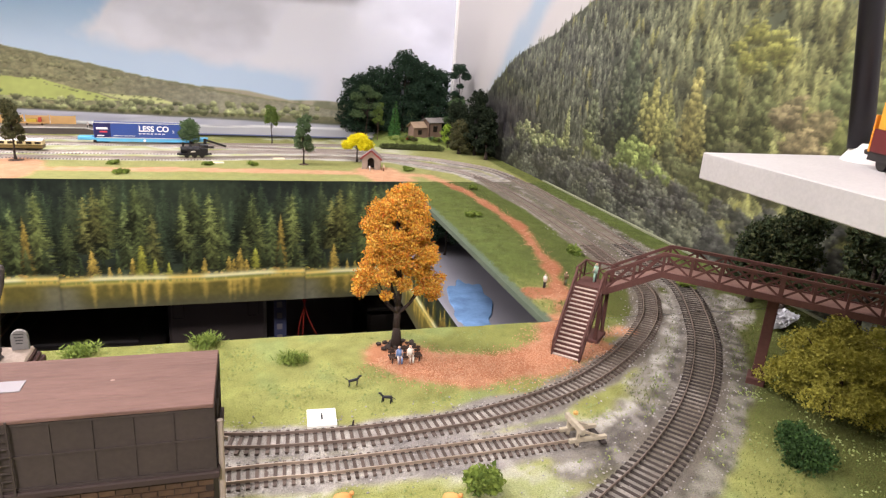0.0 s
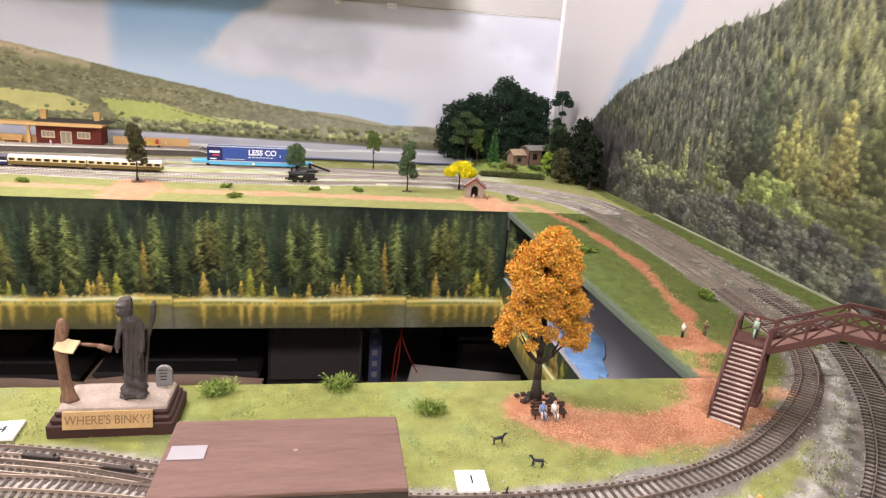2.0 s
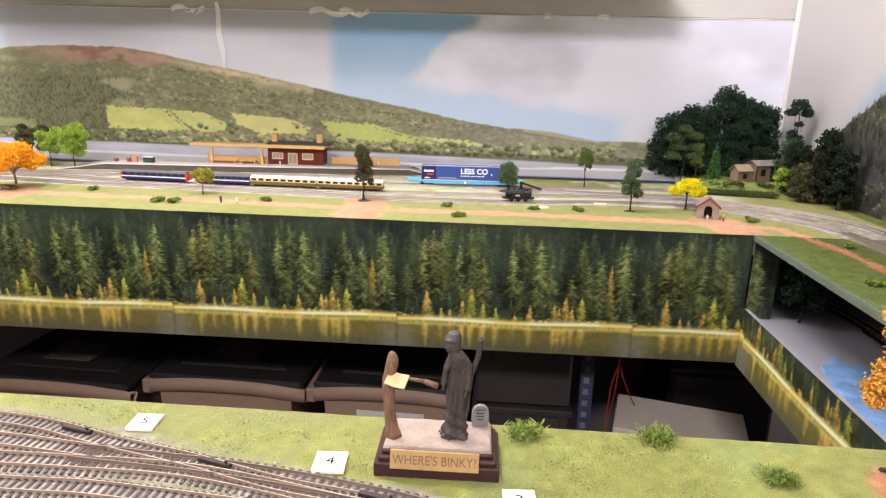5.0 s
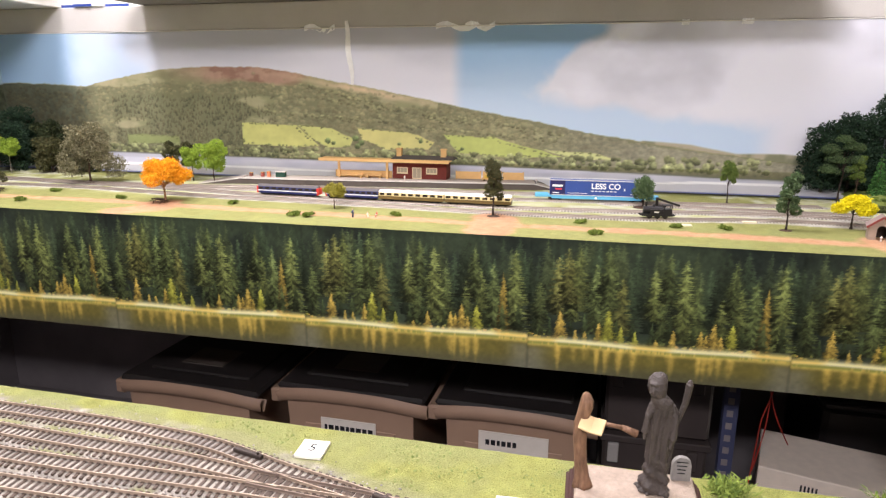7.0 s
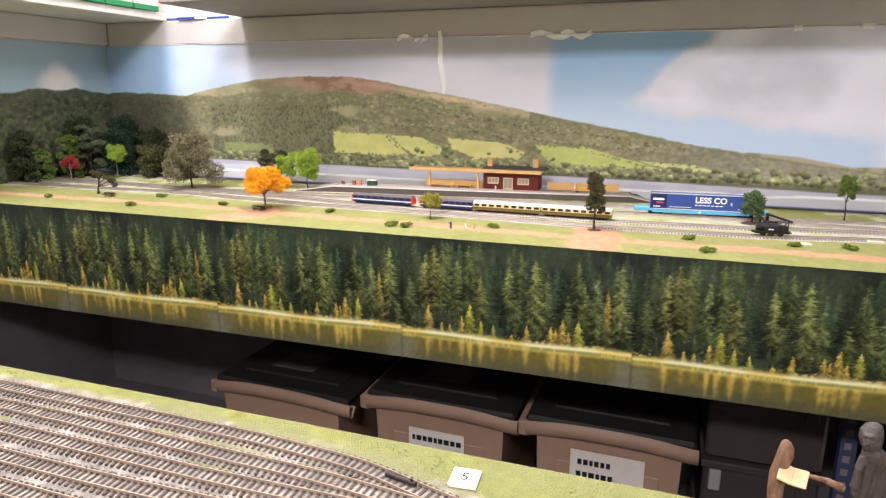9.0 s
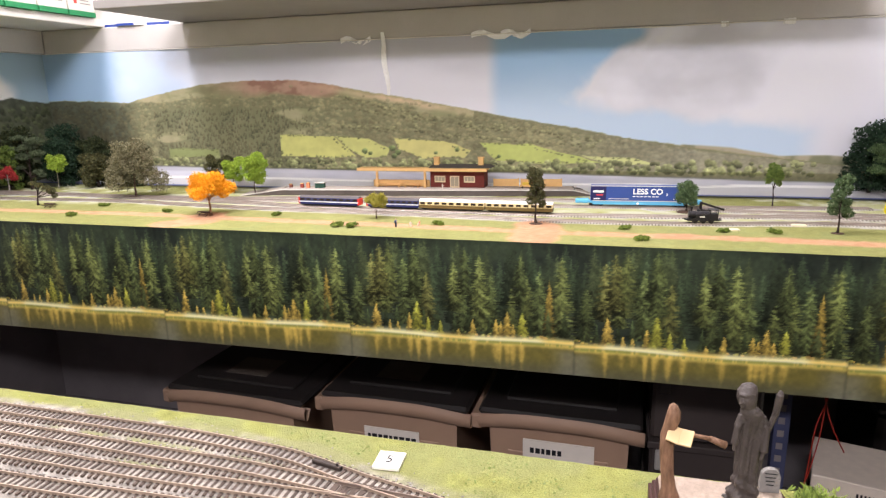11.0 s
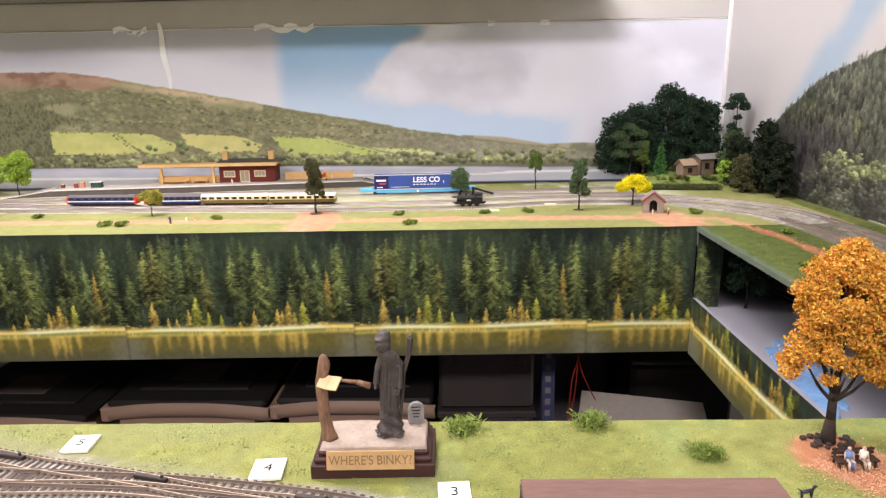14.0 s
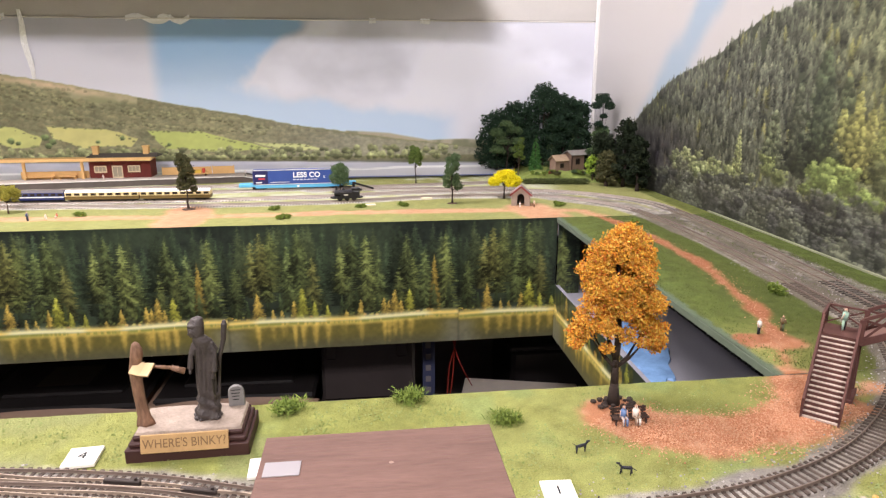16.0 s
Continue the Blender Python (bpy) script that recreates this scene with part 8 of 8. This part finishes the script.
for k in range(3):
    z = 0.002 + k * 0.155
    c = part("crate", boxed(-0.075, 0.112, 0.0, 0.34, z, z + 0.148, 0.006), clear_crate, t)
    part("rim", boxed(-0.080, 0.117, -0.005, 0.345, z + 0.136, z + 0.150, 0.002), clear_crate, c)
    for x in (-0.055, 0.085):
        part("clip", boxed(x - 0.010, x + 0.010, -0.009, -0.001, z + 0.095, z + 0.135, 0.002), grey_trim if k == 1 and x < 0 else clear_crate, c)
rack_blue = material("rack_blue", (62, 66, 92), rough=0.5, vary=0.12, scale=30)
t = thing("rack_upright", (0.138, 1.292, -1.1), "blue-grey slotted steel rack upright", "rack upright")
part("channel", boxed(-0.012, 0.012, -0.004, 0.014, 0.0, 0.888), rack_blue, t)
for k in range(20):
    part("slot", boxed(-0.0065, 0.004, -0.0048, -0.004, 0.40 + k * 0.024, 0.412 + k * 0.024), black_void, t)
wire_red = material("wire_red", (150, 44, 32), rough=0.5, vary=0.05)
for sd in range(3):
    q = np.random.default_rng(900 + sd)
    cu = bpy.data.curves.new("red_wire", "CURVE")
    cu.dimensions, cu.bevel_depth, cu.bevel_resolution = "3D", 0.0010, 1
    sp = cu.splines.new("NURBS")
    pts = [(0.172 + 0.006 * sd, 1.225, -0.205), (0.176 + 0.006 * sd, 1.222, -0.25), (0.190 - 0.012 * sd, 1.222, -0.30), ((0.207, 0.178, 0.170)[sd], 1.222, -0.33), ((0.215, 0.166, 0.160)[sd], 1.222, (-0.345, -0.40, -0.47)[sd])]
    sp.points.add(len(pts) - 1)
    for p_, v in zip(sp.points, pts):
        p_.co = (*v, 1)
    sp.use_endpoint_u, sp.order_u = True, 4
    tmp = new("red_wire_curve", cu)
    me = bpy.data.meshes.new_from_object(tmp)
    bpy.data.objects.remove(tmp)
    me.materials.clear()
    me.materials.append(wire_red)
    tagged(new("red_wire", me), "thin red wire hanging from under the far board", "wire", "red wires")
t = thing("cardboard_box", (0.290, 1.30, -0.72), "white cardboard carton with a printed end", "carton", turn=-14)
part("body", boxed(-0.090, 0.165, 0.0, 0.15, 0.0, 0.272, 0.002), material("carton_white", (226, 212, 196), rough=0.7, vary=0.08), t)
for k in range(5):
    part("bar_mark", boxed(-0.020 + k * 0.006, -0.017 + k * 0.006, -0.0012, 0.0, 0.236, 0.254), ink, t)
# unseen tub, added to fill the dark behind the carton
t = thing("storage_tub", (0.40, 1.47, -0.72), "black plastic storage tub in the shade", "storage tub", "storage tubs under the far board")
part("body", boxed(-0.05, 0.18, 0.0, 0.24, 0.0, 0.33, 0.01), tub_lid, t)
part("lid", boxed(-0.055, 0.185, -0.006, 0.246, 0.33, 0.345, 0.004), tub_lid, t)

# ---- lower shelf under the side board ----
bm = bmesh.new()
pts = []
for k in range(80):
    a = 2 * math.pi * k / 80
    r = 1 + 0.10 * math.sin(3 * a + 0.5) + 0.08 * math.sin(7 * a + 2) + 0.06 * math.sin(11 * a)
    y = 0.885 + 0.105 * r * math.sin(a)
    pts.append((0.396 + 0.20 * (y - 0.885) + 0.032 * r * math.cos(a), y))
prism(bm, pts, -0.1345, -0.1318, 0.96)
tagged(part("pond", bm, water_blue, smooth=False), "painted blue pond on the grey lower shelf", "pond", kind="structure")
lay = thing("railway_track", (0, 0, -0.134), "dark track on the lower shelf", "railway track", "tracks of the layout")
q, d = smooth_line(((0.535, 0.56), (0.530, 0.8), (0.528, 1.0), (0.52, 1.15), (0.49, 1.3)), 0.0056)
for e in (-1, 1):
    sweep("rail", q, d, e * 0.007, 0.0009, 0.002, 0.0045, rail_steel, lay)
verts, faces = [], []
for i in range(len(q)):
    n_ = np.array((-d[i][1], d[i][0]))
    k = len(verts)
    for z in (0.0, 0.002):
        for a, b in ((-0.0016, -0.014), (0.0016, -0.014), (0.0016, 0.014), (-0.0016, 0.014)):
            c = q[i] + d[i] * a + n_ * b
            verts.append((c[0], c[1], z))
    faces += [(k + 4, k + 5, k + 6, k + 7), (k, k + 1, k + 5, k + 4), (k + 1, k + 2, k + 6, k + 5), (k + 2, k + 3, k + 7, k + 6), (k + 3, k, k + 4, k + 7)]
mesh_of("sleeper_run", verts, faces, under, lay)["kind"] = "stuff"
for x, y, h in ((0.425, 1.125, 0.085), (0.455, 1.185, 0.095)):
    lob = spread(12, h * 0.35, h, lambda f: 0.028 * (1 - 0.5 * f), 0.012, 0.016, int(h * 1e4))
    tr = tree("dark_tree", (x, y), "dark tree standing on the lower shelf under the board", h * 0.7, 0.002, lob, 1500, 0.0028, leaf_dark, bark_dark, int(h * 1e4), group="dark trees")
    tr.location.z = -0.134

# ---- raised white shelf on the right ----
tagged(part("raised_shelf", boxed(0.369, 0.599, -0.30, 0.404, 0.158, 0.175, 0.0006), material("shelf_white", (176, 172, 169), rough=0.6, vary=0.06, scale=20, fine=0.06, fine_scale=500)), "raised white painted shelf board carrying a second track", "shelf", kind="structure")
black_steel = material("black_steel", (30, 28, 32), rough=0.35, vary=0.08)
t = thing("desk_lamp", (0.478, 0.390, 0.175), "black lamp stand with a white round base on the raised shelf", "lamp")
part("base", rod(bmesh.new(), (0.004, -0.012, -0.0003), (0.004, -0.012, 0.012), 0.020, 0.013, 28), white_paint, t, "white round base", smooth=False)
bm = bmesh.new()
rod(bm, (-0.004, -0.006, 0.008), (-0.012, 0.036, 0.260), 0.0075, 0.0075, 28)
part("stem", bm, black_steel, t, smooth=True)
t = thing("diesel_shunter", (0.450, 0.326, 0.175), "yellow and maroon model shunting engine on the raised shelf", "diesel engine", turn=70)
part("body", boxed(-0.030, 0.030, -0.010, 0.010, 0.010, 0.024, 0.0006), material("engine_maroon", (96, 34, 34), rough=0.45, vary=0.1), t)
part("cab", boxed(0.004, 0.026, -0.0105, 0.0105, 0.024, 0.040, 0.0006), material("engine_yellow", (222, 158, 48), rough=0.45, vary=0.08), t, "yellow cab")
part("end_panel", boxed(0.030, 0.0315, -0.010, 0.010, 0.010, 0.032), material("engine_orange", (222, 140, 44), rough=0.45, vary=0.08), t)
part("underframe", boxed(-0.032, 0.032, -0.009, 0.009, 0.005, 0.010), under, t)
for e in (-1, 1):
    part("buffer", rod(bmesh.new(), (0.032, e * 0.006, 0.009), (0.039, e * 0.006, 0.009), 0.0018, n=10), under, t)
    for x in (-0.018, 0.0, 0.018):
        part("wheel", rod(bmesh.new(), (x, e * 0.0070 - 0.001, 0.0058), (x, e * 0.0070 + 0.001, 0.0058), 0.0058, n=16), wheel_dark, t)
# unidentified white patch, built as a made-up clump of white leaves
t = thing("white_clump", (0.560, 0.492, 0.0), "white-leaved clump under the dark trees", "bush")
leaves("foliage", [(0, 0, 0.010, 0.010, 0.7), (0.012, 0.004, 0.009, 0.008, 0.7), (-0.010, -0.004, 0.008, 0.008, 0.7)], 420, 0.002, leafage("leaf_white", (226, 224, 226), (204, 204, 210)), t, 77, 0.4)
part("stem", ball(bmesh.new(), (0, 0, 0.001), 0.006, (1, 1, 0.4), 1), bark, t)

# ---- wall shelf goods and tape ----
tagged(part("shelf_left", boxed(LEFT, -1.556, 0.90, 1.733, 0.4245, 0.446, 0.002), white_paint), "white wall shelf over the left end of the backdrop", "shelf", kind="structure")
pack_white = material("pack_white", (222, 216, 208), rough=0.6, vary=0.06, scale=20)
pack_green = material("pack_green", (44, 134, 84), rough=0.55, vary=0.08)
pack_red = material("pack_red", (204, 72, 62), rough=0.55, vary=0.05)
for k in range(5):
    t = thing("carton", (-1.600, 1.28 + k * 0.092, 0.446), "white carton with a green base standing on the wall shelf", "carton", "cartons on the wall shelf", turn=rng.uniform(-1.5, 1.5))
    part("body", boxed(-0.05, 0.055, -0.043, 0.043, 0.012, 0.120, 0.0015), pack_white, t)
    part("base", boxed(-0.0508, 0.0558, -0.0438, 0.0438, -0.0003, 0.0125, 0.0008), pack_green, t, "green base band")
    part("mark", boxed(0.0549, 0.0556, -0.026, -0.016, 0.030, 0.046), pack_red, t)
    for j in range(3):
        part("print_bar", boxed(0.0549, 0.0556, -0.006, 0.030 - 0.006 * j, 0.030 + j * 0.008, 0.033 + j * 0.008), grey_trim, t)
blue_tape = material("blue_strip", (50, 74, 150), rough=0.5, vary=0.06)
for x0, x1 in ((-1.594, -1.506), (-1.417, -1.346)):
    tagged(part("blue_strip", boxed(x0, x1, 1.7315, 1.7347, 0.4246, 0.4315), blue_tape), "blue masking tape along the back wall", "tape", kind="structure")
tagged(part("blue_strip", boxed(-1.5055, -1.448, 1.7165, 1.7178, 0.4250, 0.4315), blue_tape), "blue masking tape across the white post", "tape", kind="structure")
foil = material("clear_foil", (250, 250, 250), rough=0.35, metal=0.0, vary=0.04, scale=60, spec=0.9)
bm = bmesh.new()
rows = []
for k in range(46):
    f = k / 45
    z = 0.225 + 0.150 * f
    w = 0.0034 + 0.0050 * math.sin(f * 2.7) * (1 - 0.5 * f)
    cx = -0.717 - 0.012 * f + 0.002 * math.sin(f * 9)
    rows.append([bm.verts.new((cx + w * (j / 4 - 1), BACK - 0.004 - 0.0018 * rng.random(), z + rng.normal(0, 0.0008))) for j in range(9)])
for a, b in zip(rows[:-1], rows[1:]):
    for j in range(8):
        bm.faces.new((a[j], a[j + 1], b[j + 1], b[j]))
tagged(part("foil_strip", bm, foil), "crumpled shiny clear tape hanging over the backdrop seam", "tape")
for x, w in ((-0.455, 0.05), (-0.40, 0.035), (0.175, 0.012), (-0.80, 0.04), (0.05, 0.008)):
    bm = bmesh.new()
    rows = [[bm.verts.new((x - w + 2 * w * k / 14, 1.7205 - 0.003 * rng.random(), 0.352 + j * 0.006 + 0.006 * math.sin(k * 0.5) * (w > 0.03) + rng.normal(0, 0.0006))) for j in range(3)] for k in range(15)]
    for a, b in zip(rows[:-1], rows[1:]):
        for j in range(2):
            bm.faces.new((a[j], b[j], b[j + 1], a[j + 1]))
    tagged(part("tape_strip", bm, foil), "small crinkled strip of clear tape on the backdrop's top edge", "tape", "tape strips")
tagged(part("corner_cover", boxed(0.594, 0.6165, 1.7085, 1.7185, 0.0, 0.62, 0.0012), wall_paint), "white trunking strip up the corner of the backdrops", "trim", kind="structure")
tagged(part("corner_seam", boxed(0.6166, 0.6180, 1.7070, 1.7180, 0.0, 0.62), grey_trim), "grey seam beside the corner trunking", "trim", kind="structure")
bm = bmesh.new()
rows = []
for k in range(240):
    x = LEFT + 0.004 + (0.590 - LEFT - 0.004) * k / 239
    w = 0.0013 + 0.0007 * noise.noise(Vector((x * 14, 3.1, 0)))
    z = 0.3590 + 0.0012 * noise.noise(Vector((x * 5, 0, 0)))
    rows.append([bm.verts.new(v) for v in ((x, 1.7188, z - w), (x, 1.7172, z), (x, 1.7190, z + w))])
for a, b in zip(rows[:-1], rows[1:]):
    for k in range(2):
        bm.faces.new((a[k], b[k], b[k + 1], a[k + 1]))
tagged(part("sheet_edge", bm, white_paint), "white torn paper edge along the top of the backdrop", "trim", kind="structure")

# ---- loose ballast and grass tufts ----
stone_mat = material("ballast_stone", (156, 150, 145), rough=0.9, vary=0.1, scale=80, island=0.45)
pts = []
for line, w, keep in ((INNER, 0.019, lambda x, y: 0.02 < x and y < 0.85), (OUTER, 0.023, lambda x, y: x > 0.2 and y < 0.85), (SIDING, 0.017, lambda x, y: x > -0.02), *((f, 0.014, lambda x, y: -0.68 < x < 0.1) for f in FAN)):
    q, d = smooth_line(line, 0.0012)
    for i in range(len(q)):
        if keep(*q[i]):
            for _ in range(4 if q[i][1] < 0.62 and q[i][0] > 0.02 else 2):
                o = rng.normal(0, w * 0.62)
                pts.append((q[i][0] - d[i][1] * o + rng.normal(0, 0.001), q[i][1] + d[i][0] * o + rng.normal(0, 0.001)))
pts = np.array([p_ for p_ in pts if p_[1] < HOLE - 0.004 or p_[0] > HOLE_R + 0.004])
N = len(pts)
base = np.array([(1, 0, 0), (-1, 0, 0), (0, 1, 0), (0, -1, 0), (0, 0, 0.8), (0, 0, -0.8)], float)
size = rng.uniform(0.0004, 0.0010, N)
v = base[None] * (size[:, None, None] * rng.uniform(0.65, 1.35, (N, 6, 1)))
a = rng.uniform(0, 6.283, N)
ca, sa = np.cos(a)[:, None], np.sin(a)[:, None]
v = np.stack([v[..., 0] * ca - v[..., 1] * sa, v[..., 0] * sa + v[..., 1] * ca, v[..., 2]], -1)
v[..., 0] += pts[:, 0, None]
v[..., 1] += pts[:, 1, None]
v[..., 2] += 0.0006 + rng.uniform(-0.0003, 0.0004, (N, 1))
f8 = np.array([(0, 2, 4), (2, 1, 4), (1, 3, 4), (3, 0, 4), (2, 0, 5), (1, 2, 5), (3, 1, 5), (0, 3, 5)])
faces = (f8[None] + (np.arange(N) * 6)[:, None, None]).reshape(-1, 3).tolist()
tagged(mesh_of("ballast", v.reshape(-1, 3).tolist(), faces, stone_mat), "loose grey ballast stones along the near tracks", "ballast", kind="stuff")


def tufts(name, x0, x1, y0, y1, count, size, mat, seed, clear=0.02):
    q = np.random.default_rng(seed)
    x, y = q.uniform(x0, x1, count), q.uniform(y0, y1, count)
    d = np.full(count, 9.0)
    for line in (INNER, OUTER, SIDING, *FAN):
        d = np.minimum(d, near_line(x, y, line))
    for line in (((0.190, 0.488), (0.200, 0.470), (0.235, 0.456), (0.300, 0.463), (0.335, 0.492), (0.352, 0.53)), ((0.40, 1.19), (0.435, 1.05), (0.442, 0.85), (0.424, 0.744), (0.405, 0.66), (0.383, 0.60))):
        d = np.minimum(d, near_line(x, y, line))
    ok = d > clear
    x, y = x[ok], y[ok]
    n = len(x)
    h = size * q.uniform(0.5, 1.5, n)
    a = q.uniform(0, 6.283, n)
    w = size * 0.35
    lean = q.normal(0, 0.5, (n, 2)) * h[:, None]
    v = np.stack([np.stack([x - np.cos(a) * w, y - np.sin(a) * w, np.full(n, -0.0006)], 1), np.stack([x + np.cos(a) * w, y + np.sin(a) * w, np.full(n, -0.0006)], 1), np.stack([x + lean[:, 0], y + lean[:, 1], h], 1)], 1)
    i = np.arange(n) * 3
    return tagged(mesh_of(name, v.reshape(-1, 3).tolist(), np.stack([i, i + 1, i + 2], 1).tolist(), mat), "fine scattered grass fibres on the scenic ground", "grass", kind="stuff")


def crumbs(name, pts, size, mat, label, category, lift=0.0003):
    """Small rough crumbs scattered over the given places."""
    n = len(pts)
    q = np.random.default_rng(n)
    base = np.array([(1, 0, 0), (-0.5, 0.85, 0), (-0.5, -0.85, 0), (0, 0, 1.0)], float)
    v = base[None] * (size * q.uniform(0.5, 1.4, (n, 1, 1))) * q.uniform(0.6, 1.4, (n, 4, 1))
    a = q.uniform(0, 6.283, n)
    ca, sa = np.cos(a)[:, None], np.sin(a)[:, None]
    v = np.stack([v[..., 0] * ca - v[..., 1] * sa, v[..., 0] * sa + v[..., 1] * ca, v[..., 2]], -1)
    v[..., 0] += pts[:, 0, None]
    v[..., 1] += pts[:, 1, None]
    v[..., 2] += lift
    f = np.array([(0, 1, 3), (1, 2, 3), (2, 0, 3)])
    return tagged(mesh_of(name, v.reshape(-1, 3).tolist(), (f[None] + (np.arange(n) * 4)[:, None, None]).reshape(-1, 3).tolist(), mat), label, category, kind="stuff")


earth_line = ((0.190, 0.490), (0.200, 0.474), (0.235, 0.458), (0.300, 0.463), (0.335, 0.487), (0.352, 0.53))
pts = []
for line, w, dens in ((earth_line, 0.0125, 60), (((0.29, 0.47), (0.335, 0.475), (0.36, 0.485)), 0.008, 40), (((0.36, 0.555), (0.383, 0.60), (0.405, 0.66), (0.424, 0.744), (0.442, 0.85), (0.435, 1.05), (0.40, 1.19)), 0.0060, 2)):
    q, d = smooth_line(line, 0.001)
    for i in range(len(q)):
        for _ in range(dens):
            o = rng.normal(0, w)
            pts.append((q[i][0] - d[i][1] * o + rng.normal(0, 0.002), q[i][1] + d[i][0] * o + rng.normal(0, 0.002)))
pts = np.array([p_ for p_ in pts if p_[1] < HOLE - 0.003 or p_[0] > HOLE_R + 0.003])
crumbs("earth_crumb", pts, 0.00058, leafage("earth_crumb", (198, 144, 110), (214, 170, 136), (180, 122, 90), (192, 136, 104)), "reddish-brown earth crumbs on the trodden path", "earth")
# turf crumbs in clumps between the fibres
pts = []
q = np.random.default_rng(71)
for x0, x1, y0, y1, n in ((-0.75, 0.36, 0.30, HOLE - 0.004, 260), (0.35, 0.595, 0.27, 0.55, 60)):
    for _ in range(n):
        c = (q.uniform(x0, x1), q.uniform(y0, y1))
        for _ in range(30):
            pts.append((c[0] + q.normal(0, 0.008), c[1] + q.normal(0, 0.006)))
pts = np.array([p_ for p_ in pts if p_[1] < HOLE - 0.003])
d = np.full(len(pts), 9.0)
for line in (INNER, OUTER, SIDING, *FAN, earth_line):
    d = np.minimum(d, near_line(pts[:, 0], pts[:, 1], line))
crumbs("turf_crumb", pts[d > 0.021], 0.0008, leafage("turf_crumb", (138, 152, 92), (150, 160, 104), (126, 140, 78), (160, 160, 104)), "tiny pale green turf crumbs scattered on the grass", "turf")

blade_mat = leafage("grass_fibre", (142, 145, 82), (153, 154, 94), (134, 136, 74), (158, 157, 98), (134, 150, 94))
tufts("grass", -0.75, 0.36, 0.30, HOLE, 36000, 0.0009, blade_mat, 701)
# darker copy of the fibres, for the shade on the right and side strip
tufts("grass", 0.345, 0.597, 0.26, 1.12, 30000, 0.0014, leafage("grass_fibre_shaded", (92, 104, 52), (106, 116, 62), (80, 92, 44)), 702)


# sleepers of a hidden line that show at the back of the lower shelf
t = thing("hidden_track", (0.513, 0.0, -0.134), "dark track along the grey lower shelf under the side board", "railway track")
part("rail", boxed(-0.0030, -0.0018, 0.70, 1.10, 0.0035, 0.0060), dark_rail, t)
me = part("sleeper", boxed(-0.008, 0.012, -0.0024, 0.0024, 0.0, 0.0036, 0.0008), material("hidden_sleeper", (22, 20, 20), rough=0.6, vary=0.2), t)
me.location.y = 0.705
for k in range(1, 50):
    ob = new("sleeper", me.data)
    ob.parent = t
    ob.location.y = 0.705 + k * 0.008
